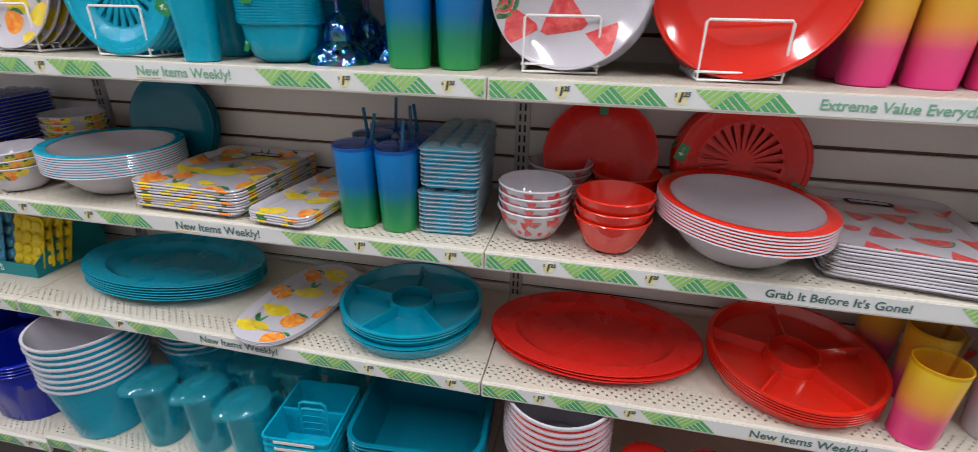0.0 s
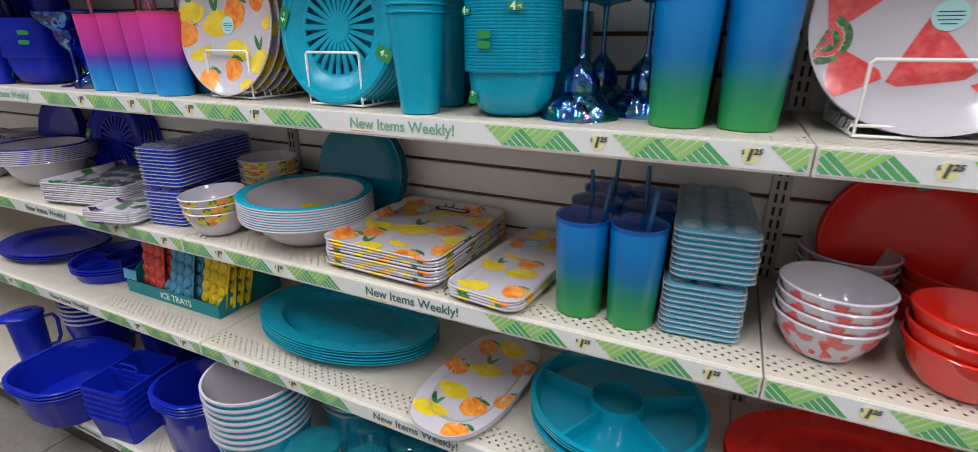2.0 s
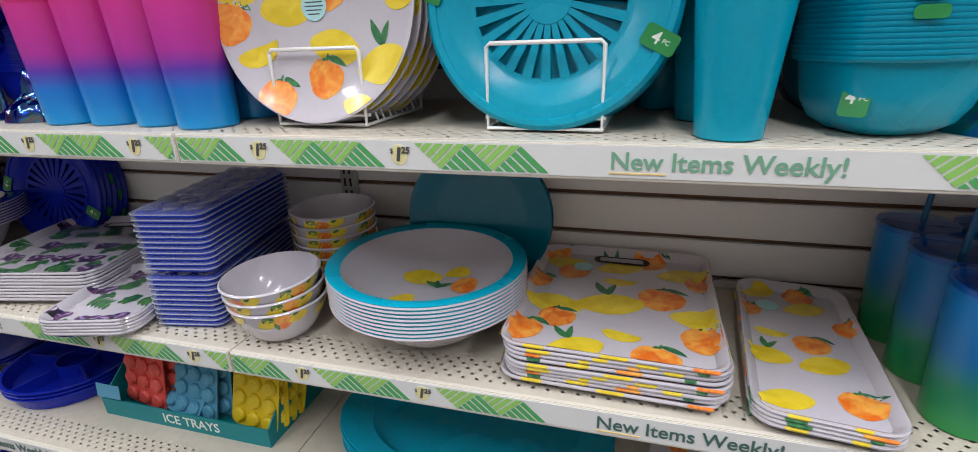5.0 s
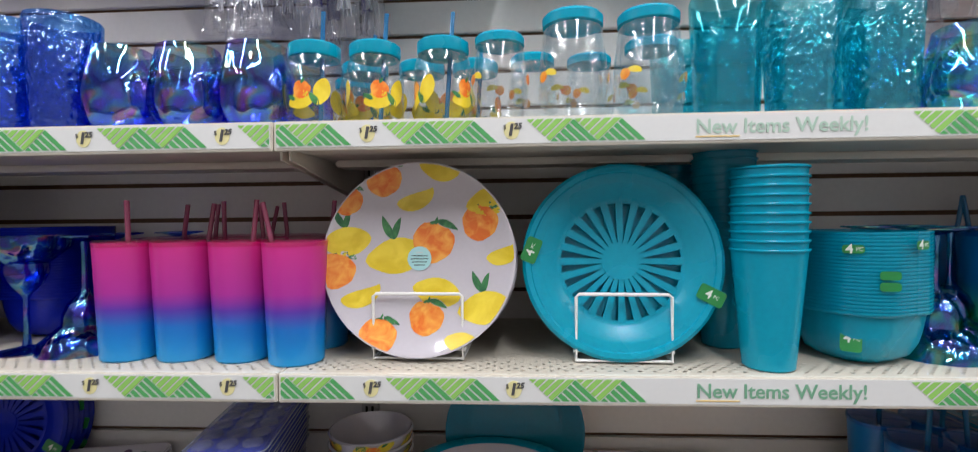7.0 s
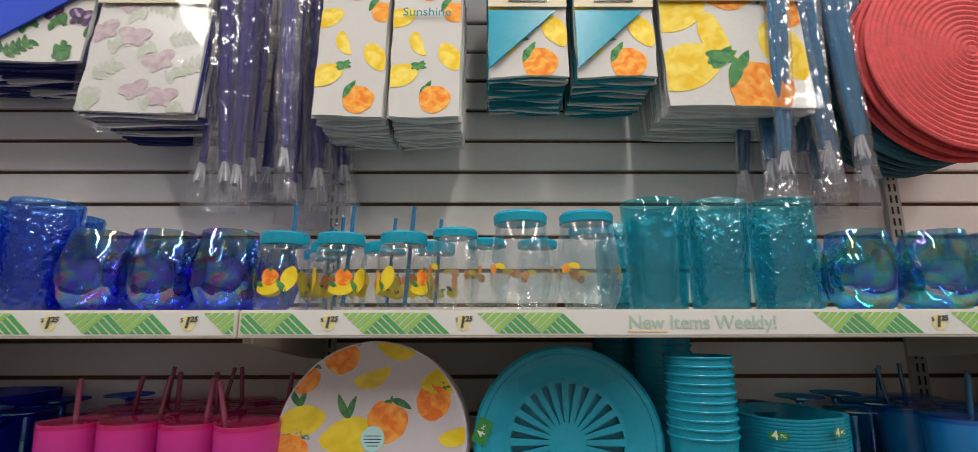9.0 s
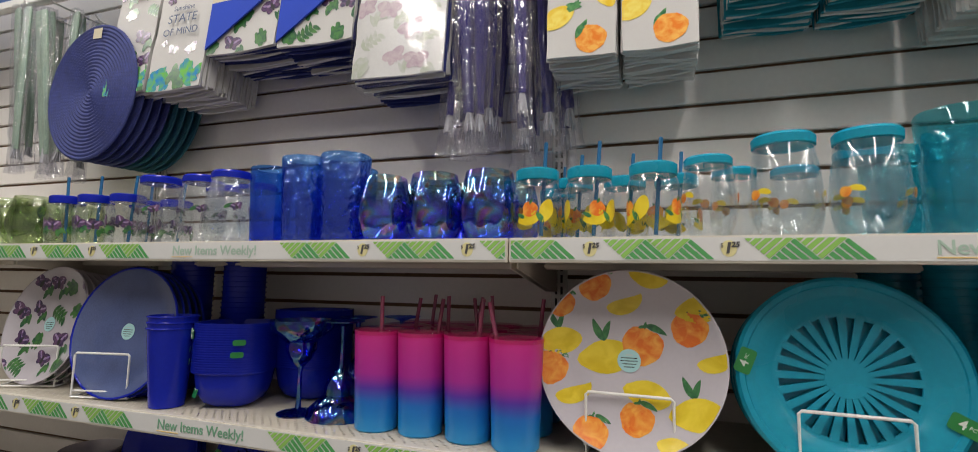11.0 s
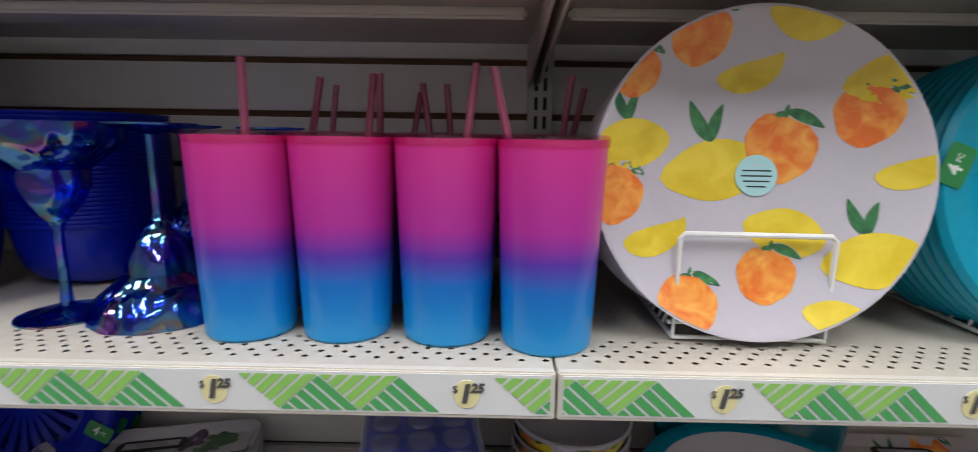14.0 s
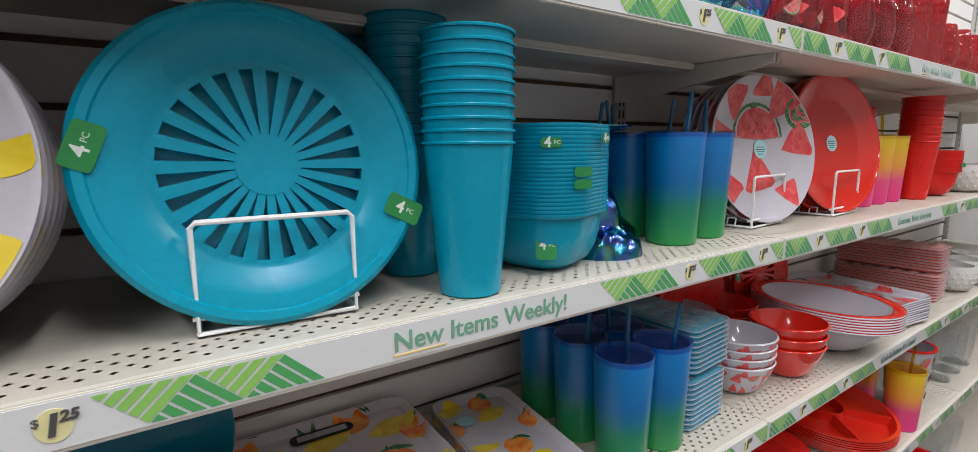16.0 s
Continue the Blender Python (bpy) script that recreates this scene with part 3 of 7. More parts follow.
    def scatter(self, hx, hy, cell, seed, style):
        rnd = random.Random(seed)
        nx, ny = max(1, round(2 * hx / cell)), max(1, round(2 * hy / cell))
        for i in range(nx):
            for j in range(ny):
                u = -hx + (i + 0.5 + rnd.uniform(-0.2, 0.2)) * 2 * hx / nx + (0.25 if j % 2 else -0.25) * 2 * hx / nx
                v = -hy + (j + 0.5 + rnd.uniform(-0.2, 0.2)) * 2 * hy / ny
                s, r, pick = cell * rnd.uniform(0.36, 0.45), rnd.uniform(-35, 35), (i * 2 + j * 3 + rnd.randrange(2)) % 4
                if style == "citrus":
                    if pick == 0 or (pick == 2 and rnd.random() < 0.4):
                        self.orange(u, v, s * 0.92, r * 0.5)
                    elif pick in (1, 2):
                        self.lemon(u, v, s, r)
                    else:
                        self.stamp("slice", "lemon", u, v, s * 0.8, r)
                elif style == "melon":
                    if pick == 0:
                        self.half_melon(u, v, s * 1.05, r)
                    elif pick == 3:
                        self.stamp("round", "melon", u, v, s * 0.5)
                    else:
                        self.stamp("wedge", "melon", u, v, s * 0.95, r * 2)
                else:
                    if pick in (0, 2):
                        for k in range(5):
                            self.stamp("leaf", "leaf_b", u + (0.7 + 0.16 * k) * s, v - (1.0 - 0.08 * k) * s, s * 0.6, r + 100 - 38 * k)
                        self.butterfly(u, v, s * 0.92, r)
                    elif pick == 1:
                        self.stamp("mons", "leaf_b", u, v, s * 0.9, r * 3)
                    else:
                        for k in range(9):
                            d, side = (k // 2 - 1.6) * 0.42 * s, (1 if k % 2 else -1)
                            c, q = math.cos(radians(r)), math.sin(radians(r))
                            self.stamp("leaf", "leaf_b" if k % 3 else "rind", u + d * c - 0.28 * side * s * q, v + d * q + 0.28 * side * s * c, s * 0.46, r + 62 * side)

    def lay(self, parent, single=False):
        """One part for each printed shape, or one joined part for each colour."""
        names = {"lemon": "printed_lemon", "orange": "printed_orange", "leaf": "printed_leaf", "leaf_b": "printed_leaf", "melon": "printed_melon_flesh",
                 "rind": "printed_melon_rind", "white": "printed_melon_white", "wing": "printed_butterfly_wing", "ink": "printed_seed"}
        if single:
            for mat, verts, faces in self.bags:
                part(names.get(mat, "print"), raw_bm(verts, faces), M[mat], parent)
            return
        joined = {}
        for mat, verts, faces in self.bags:
            vs, fs = joined.setdefault(mat, ([], []))
            b0 = len(vs)
            vs += verts
            fs += [tuple(i + b0 for i in f) for f in faces]
        for mat, (vs, fs) in joined.items():
            tagged(part(names.get(mat, "print"), raw_bm(vs, fs), M[mat], parent), kind="stuff")


# ---- structure: room, slat wall, uprights, shelves ----
def solid(name, bm, mat, label="", parent=None, smooth=False):
    ob = new(name, mesh_of(name, bm, mat, smooth))
    if parent:
        ob.parent = parent
    return tagged(ob, label, kind="" if parent else "structure")


floor = solid("floor", box_bm(-6, 7, -3.3, 0.5, FLOOR - 0.1, FLOOR - 0.004), M["floor"], "grey wood-look vinyl plank floor of the aisle")
solid("ceiling", box_bm(-6, 7, -3.3, 0.5, 3.25, 3.35), M["ceil"], "white store ceiling with tube lights")
# Unseen closing wall, added for bounce light where other shelving would stand
solid("wall_south_fill", box_bm(-6, 7, -3.4, -3.3, FLOOR, 3.25), M["wall_dim"], "unseen taupe fill wall in place of the shelving opposite")
solid("wall_west", box_bm(-6.1, -6, -3.3, 0.5, FLOOR, 3.25), M["wall"], "plain painted end wall of the store")
solid("wall_east", box_bm(7, 7.1, -3.3, 0.5, FLOOR, 3.25), M["wall"], "plain painted end wall of the store")
wall = solid("wall_north", box_bm(-6, 7, BACK + 0.014, BACK + 0.05, FLOOR, 3.25), M["mdf"], "slat wall panel behind the store shelving")
solid("wall_upper", box_bm(-6, 7, BACK - 0.01, BACK + 0.012, 2.47, 3.25), M["wall"], "plain painted wall above the slat wall")
solid("wall_beyond", box_bm(-6, -2 * W - 0.02, BACK - 0.004, BACK + 0.012, FLOOR, 2.46), M["wall"], "plain painted wall panel beyond the shelving")
solid("wall_beyond", box_bm(3 * W + 0.02, 7, BACK - 0.004, BACK + 0.012, FLOOR, 2.46), M["wall"], "plain painted wall panel beyond the shelving")

PITCH = 0.0731
slat_me = mesh_of("slat", box_bm(0.004, W - 0.004, 0, 0.013, 0.0045, PITCH - 0.0045, 0.0016), M["slat"], False)
for k in range(-2, 3):
    z = 1.667 - 23 * PITCH
    while z < 2.4:
        if z > FLOOR:
            part_me("slat", slat_me, wall, pose(k * W, BACK, z))
        z += PITCH

for k in range(-2, 4):
    up = thing("shelf_upright", "grey slotted steel upright fixed to the slat wall", "upright", "uprights", "structure")
    part("post", box_bm(-0.017, 0.017, -0.012, 0.002, FLOOR, 2.44, 0.002), M["steel"], up, smooth=False)
    z = 0.1
    # Slots are flat dark quads on the uncut post, their inner shade painted
    vs, fs = [], []
    while z < 2.42:
        for dx in (-0.006, 0.006):
            b0 = len(vs)
            vs += [(dx + sx * 0.0025, -0.0126, z + sz * 0.0085) for sx, sz in ((-1, -1), (1, -1), (1, 1), (-1, 1))]
            fs.append((b0, b0 + 1, b0 + 2, b0 + 3))
        z += 0.0254
    part("slots", raw_bm(vs, fs), M["hole"], up, smooth=False)
    up.matrix_basis = pose(k * W + 0.012, BACK, 0)

SH = 0.034


def tri_bands(p, q, r, n, gap, out):
    for i in range(n):
        t0, t1 = (i + gap) / n, (i + 1 - gap) / n
        quad = [[a + (b - a) * t for a, b in zip(p, e)] for e, t in ((q, t0), (q, t1), (r, t1), (r, t0))]
        for side, edge in ((1, 0.0048), (-1, W - 0.0048)):
            kept = []
            for (x0, z0), (x1, z1) in zip(quad, quad[1:] + quad[:1]):
                if side * (x0 - edge) >= 0:
                    kept.append([x0, z0])
                if (x0 - edge) * (x1 - edge) < 0:
                    kept.append([edge, z0 + (z1 - z0) * (edge - x0) / (x1 - x0)])
            quad = kept
        if len(quad) > 2:
            b0 = len(out[0])
            out[0].extend((x, -0.0062, z) for x, z in quad)
            out[1].append(tuple(range(b0, b0 + len(quad))))


def motif(x, count, light, dark, b=0.056):
    t, lo = -0.003, -0.031
    for i in range(count):
        x0 = x + i * b
        tri_bands((x0, t), (x0 + b, t), (x0 + b / 2, lo), 5, 0.125, light)
        tri_bands((x0 + b / 2, lo), (x0 + b, t), (x0 + 1.5 * b, lo), 5, 0.125, dark)


def fix_faces(vf):
    bm = raw_bm(*vf)
    bmesh.ops.recalc_face_normals(bm, faces=list(bm.faces))
    for f in bm.faces:
        f.normal_update()
        if f.normal.y > 0:
            f.normal_flip()
    return bm


ME_MOTIF = []
for mx, mc, mb in ((-0.0466, 1, 0.0606), (0.014, 1, 0.0606), (0.1425, 1, 0.0596), (0.2021, 1, 0.0596), (0.3265, 1, 0.0596), (0.3861, 1, 0.0596), (0.79, 1, 0.0606), (0.8506, 1, 0.0606), (0.9816, 1, 0.0606), (1.0422, 1, 0.0606), (1.172, 1, 0.0606)):
    la, da = ([], []), ([], [])
    motif(mx, mc, la, da, mb)
    ME_MOTIF += [mesh_of("striped_triangle", fix_faces(la), M["green_l"], False), mesh_of("striped_triangle", fix_faces(da), M["green_d"], False)]
ME_BADGE = mesh_of("price_badge", loft([ring_el(0.0098, 0.0112, 0, 24), ring_el(0.0098, 0.0112, 0.0006, 24)]), M["yellow_p"], False)


def deck_bm(depth, y0=0.004):
    """Shelf top with staggered diamond holes near the front, over a closed pan."""
    vs, fs = [], []

    def quad(*p):
        b0 = len(vs)
        vs.extend(p)
        fs.append(tuple(range(b0, b0 + len(p))))
    x0, x1 = 0.0015, W - 0.0015
    cw, ch, cols, rows, yb = 0.0190, 0.0098, 64, 5, 0.014
    xa = (W - cols * cw) / 2
    quad((x0, y0, 0), (x1, y0, 0), (x1, yb, 0), (x0, yb, 0))
    ye = yb + rows * ch
    quad((x0, ye, 0), (x1, ye, 0), (x1, depth, 0), (x0, depth, 0))
    quad((x0, yb, 0), (xa, yb, 0), (xa, ye, 0), (x0, ye, 0))
    quad((xa + cols * cw, yb, 0), (x1, yb, 0), (x1, ye, 0), (xa + cols * cw, ye, 0))
    for r in range(rows):
        off = 0.0 if r % 2 else cw / 2
        for c in range(cols):
            a, b, lo, hi = xa + c * cw, xa + (c + 1) * cw, yb + r * ch, yb + (r + 1) * ch
            mx, my = a + cw / 2 + (off - cw / 4) * 0.96, (lo + hi) / 2
            dx, dy = 0.0033, 0.0027
            w_, e_, s_, n_ = (mx - dx, my, 0), (mx + dx, my, 0), (mx, my - dy, 0), (mx, my + dy, 0)
            quad((a, lo, 0), s_, w_, (a, hi, 0))
            quad((a, lo, 0), (b, lo, 0), s_)
            quad((b, lo, 0), (b, hi, 0), e_, s_)
            quad((a, hi, 0), w_, n_, (b, hi, 0))
            quad((b, hi, 0), n_, e_)
    bm = raw_bm(vs, fs)
    bmesh.ops.remove_doubles(bm, verts=list(bm.verts), dist=0.00005)
    vs, fs = [], []
    t = -0.03
    quad((x0, y0, t), (x0, depth, t), (x1, depth, t), (x1, y0, t))
    quad((x0, y0, 0), (x0, y0, t), (x1, y0, t), (x1, y0, 0))
    quad((x0, depth, 0), (x1, depth, 0), (x1, depth, t), (x0, depth, t))
    quad((x0, y0, 0), (x0, depth, 0), (x0, depth, t), (x0, y0, t))
    quad((x1, y0, 0), (x1, y0, t), (x1, depth, t), (x1, depth, 0))
    return bm, raw_bm(vs, fs)


def bracket_bm(x, depth):
    vs = [(x + s * 0.0015, y, z) for s in (-1, 1) for y, z in ((0.03, -0.031), (depth, -0.031), (depth, -0.085), (depth - 0.05, -0.085), (0.03, -0.045))]
    return raw_bm(vs, [(0, 1, 2, 3, 4), (9, 8, 7, 6, 5)] + [(i, 5 + i, 5 + (i + 1) % 5, (i + 1) % 5) for i in range(5)])


SHELVES = {}
DECKS = {}


def make_shelf(text, depth, ink):
    s = thing("store_shelf", "cream steel store shelf with green patterned price strip", "shelf", "store shelves")
    if depth not in DECKS:
        top, pan = deck_bm(depth)
        DECKS[depth] = [mesh_of("deck", top, M["cream_worn"], False),
                        mesh_of("price_channel", box_bm(0.001, W - 0.001, -0.0045, 0.0036, -SH - 0.003, 0.0012, 0.0012), M["channel"], False),
                        mesh_of("label_strip", box_bm(0.004, W - 0.004, -0.0056, -0.0046, -SH + 0.001, -0.001), M["strip"], False),
                        mesh_of("bracket", bracket_bm(0.006, depth), M["cream"], False), mesh_of("bracket", bracket_bm(W - 0.006, depth), M["cream"], False),
                        mesh_of("stiffener", box_bm(0.02, W - 0.02, depth * 0.45, depth * 0.45 + 0.05, -0.042, -0.0305, 0.003), M["cream"], False), mesh_of("pan", pan, M["cream"], False)]
    d = DECKS[depth]
    part_me("deck", d[0], s)
    # Pan takes the paler cream: bounced light put into its colour
    part_me("pan", d[6], s, label="folded cream underside of the shelf, paled for bounce light")
    part_me("bracket", d[3], s)
    part_me("bracket", d[4], s)
    part_me("stiffener", d[5], s)
    ch = part_me("price_channel", d[1], s)
    part_me("label_strip", d[2], ch, label="glossy white printed label strip")
    for k_, me in enumerate(ME_MOTIF):
        part_me("striped_triangle", me, ch, label="dark green striped triangle" if k_ % 2 else "light green striped triangle")
    size = 0.0252 if len(text) < 20 else 0.0222
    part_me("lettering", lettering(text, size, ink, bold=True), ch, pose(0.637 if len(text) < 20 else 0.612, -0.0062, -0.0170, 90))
    if len(text) < 20:
        part("underline", box_bm(0.534, 0.587, -0.0064, -0.0058, -0.0292, -0.0278), M["line_y"], ch, "thin yellow printed underline", smooth=False)
    for bx in (0.124, 0.308, 0.963, 1.152):
        part_me("price_badge", ME_BADGE, ch, pose(bx, -0.0056, -0.0165, 90))
        part_me("lettering", lettering("1", 0.0200, "ink_g", bold=True, lean=0.18), ch, pose(bx - 0.0015, -0.0068, -0.0165, 90, 0, 0))
        part_me("lettering", lettering("$", 0.0080, "ink_g"), ch, pose(bx - 0.0085, -0.0068, -0.0125, 90))
        part_me("lettering", lettering("25", 0.0098, "ink_g", bold=True, lean=0.18), ch, pose(bx + 0.0078, -0.0068, -0.0115, 90))
    return s


for k in range(-2, 3):
    for row, (z, depth, y) in enumerate(((za(k * W + 0.1), BACK + 0.066, -0.076), (zb(k * W + 0.0001), BACK + 0.002, -0.0125), (ZC, BACK - 0.01, 0), (ZD, BACK - 0.01, 0), (ZE, BACK - 0.01, 0))):
        text = "New Items Weekly!"
        if k == 1 and row == 2:
            text = "Grab It Before It's Gone!"
        if (k == 1 and row == 3) or (k == -1 and row == 0):
            text = "Extreme Value Everyday"
        # Upper rows take paler letters: glare on their strips imitated by ink colour
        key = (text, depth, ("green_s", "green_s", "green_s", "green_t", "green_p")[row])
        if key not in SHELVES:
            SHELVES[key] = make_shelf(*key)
        place(SHELVES[key], pose(k * W, y, z, 0, B_SLOPE if k == 0 and row == 1 else 0, 0))
    solid("kick_plate", box_bm(k * W + 0.001, k * W + W - 0.001, -0.055, -0.045, FLOOR, za(k * W + 0.1) - 0.031), M["kick"], "dark recessed kick plate under the bottom shelf")

plank_me = mesh_of("plank", box_bm(0, 1.216, 0, 0.15, 0, 0.004, 0.0008), M["floor"], False)
for i in range(9):
    for j in range(4):
        part_me("plank", plank_me, floor, pose(-3.2 + 1.22 * j + (0.41 * i) % 1.22, -0.20 - 0.1525 * i, FLOOR - 0.004))

for lx, ly in LAMP_AT:
    f = thing("ceiling_light", "long white tube light fixed to the ceiling", "light", "ceiling lights")
    part("housing", box_bm(-0.10, 0.10, -1.12, 1.12, 0.03, 0.13, 0.01), M["wire"], f, smooth=False)
    part("end_cap", box_bm(-0.105, 0.105, -1.14, -1.121, -0.01, 0.13), M["wire"], f, smooth=False)
    part("end_cap", box_bm(-0.105, 0.105, 1.121, 1.14, -0.01, 0.13), M["wire"], f, smooth=False)
    f.matrix_basis = pose(lx, ly, 3.12)


# ---- builders of things ----
def shell(outer, inner, n=40, ring=None):
    ring = ring or (lambda r, z: ring_el(r, r, z, n))
    return loft([ring(r, z) for r, z in outer] + [ring(r, z) for r, z in inner])


def band(outer, inner, n=48):
    """A closed ring."""
    rings = [ring_el(r, r, z, n) for r, z in outer + inner]
    return loft(rings + [rings[0]], False, False)


def bowl(name, r, h, base, mat, label, group, style="", seed=1, flare=0.55):
    b = thing(name, label, "bowl", group)
    ro = lambda t: base + (r - base) * t ** flare
    ts = [0.0, 0.03, 0.08, 0.16, 0.28, 0.42, 0.58, 0.76, 0.9, 1.0]
    outer = [(base * 0.86, 0.0)] + [(ro(t), 0.002 + h * t) for t in ts]
    inner = [(r - 0.0012, h + 0.0035)] + [(ro(t) - 0.0032, 0.004 + h * t) for t in reversed(ts)]
    part("shell", shell(outer, inner), M[mat], b)
    part("foot", band([(base * 0.70, -0.0004), (base * 0.84, -0.0006)], [(base * 0.82, 0.0012), (base * 0.72, 0.0012)], 32), M[mat], b)
    if style:
        def surf(u, v, lift):
            t = min(max(v / h, 0.02), 0.985)
            a = u / r
            return ((ro(t) + lift) * math.cos(a), (ro(t) + lift) * math.sin(a), 0.002 + h * t)
        p2 = Print(lambda u, v, lift: surf(u, v + h * 0.5, lift))
        if style == "citrus":
            for k in range(5):
                u, dv = 2 * math.pi * r * k / 5, 0.06 * (k % 2)
                for lean in (62, 90, 118):
                    p2.stamp("leaf", "leaf", u - 0.030 + 0.003 * (lean - 90) / 28, h * (0.46 + dv * 0.3), 0.0098, lean)
                p2.stamp("lemon", "lemon", u - 0.030, h * (0.30 + dv * 0.5), 0.0118, 20)
                p2.stamp("round", "orange", u - 0.010, h * (0.28 - dv), 0.0140)
                p2.stamp("leaf", "leaf", u - 0.020, h * (0.18 - dv), 0.008, 110)
                p2.stamp("lemon", "lemon", u + 0.012, h * (0.36 + dv * 0.3), 0.0112, 15)
                p2.stamp("leaf", "leaf", u + 0.010, h * (0.46, 0.44)[k % 2], 0.006, 20)
        else:
            p2.scatter(math.pi * r, h * 0.48, h * 0.8 if style != "melon" else h * 0.44, seed, style)
            for k in range(8 if style == "melon" else 0):
                p2.stamp("wedge", "melon", 2 * math.pi * r * k / 8, h * 0.35, 0.0095, 70 * k)
        p2.lay(b)
    return b


def rim_bowl(name, r, h, rim_mat, label, group, rim=0.033, style=""):
    b = thing(name, label, "serving bowl", group)
    base, ri = r * 0.41, r - rim
    ro = lambda t: base + (ri - base) * t ** 0.6
    ts = [0.0, 0.04, 0.12, 0.25, 0.42, 0.62, 0.82, 1.0]
    outer = [(base * 0.9, 0)] + [(ro(t), 0.002 + (h - 0.008) * t) for t in ts] + [(r - 0.002, h - 0.005), (r, h - 0.003)]
    inner = [(r - 0.001, h - 0.0005), (ri, h - 0.0025)] + [(ro(t) - 0.003, 0.005 + (h - 0.011) * t) for t in reversed(ts)]
    part("shell", shell(outer, inner, 56), M["white"], b)
    part("rim", band([(ri - 0.0015, h - 0.0018), (r - 0.0012, h - 0.0006)], [(r - 0.0008, h + 0.0006), (r - 0.0022, h + 0.0012), (ri + 0.001, h - 0.0006)], 56), M[rim_mat], b)
    if style:
        def floor_z(q):
            t = max(0.0, (q + 0.003 - base) / (ri - base)) ** (1 / 0.6)
            return 0.0055 + (h - 0.011) * t
        p = Print(lambda u, v, lift: (u, v, floor_z(math.hypot(u, v)) + lift + 0.0008))
        p.lemon(-0.030, 0.050, 0.022, 15, False)
        p.stamp("slice", "lemon", 0.022, 0.066, 0.018, 5)
        p.stamp("round", "orange", 0.042, 0.040, 0.022)
        for q, lean in ((-0.012, 150), (-0.002, 110), (0.010, 40)):
            p.stamp("leaf", "leaf", q, 0.036, 0.014, lean)
        p.lemon(-0.040, -0.030, 0.020, 60, False)
        p.stamp("round", "orange", 0.015, -0.040, 0.020)
        p.lay(b)
    return b


CITRUS = (("o", -0.39, 0.84, 0.19), ("s", -0.06, 0.66, 0.17), ("l", 0.74, 0.58, 0.19), ("o", 0.63, 0.37, 0.19), ("l", -0.24, 0.03, 0.25), ("o", 0.14, 0.17, 0.22), ("l", -0.76, 0.18, 0.20),
          ("o", -0.87, -0.13, 0.19), ("s", -0.61, -0.35, 0.17), ("n", 0.20, -0.35, 0.20), ("o", 0.08, -0.61, 0.18), ("o", -0.41, -0.80, 0.19), ("l", 0.70, -0.50, 0.22), ("s", 0.88, 0.08, 0.16),
          ("n", 0.48, -0.86, 0.15), ("n", 0.23, 0.93, 0.17), ("o", -0.77, 0.61, 0.16))


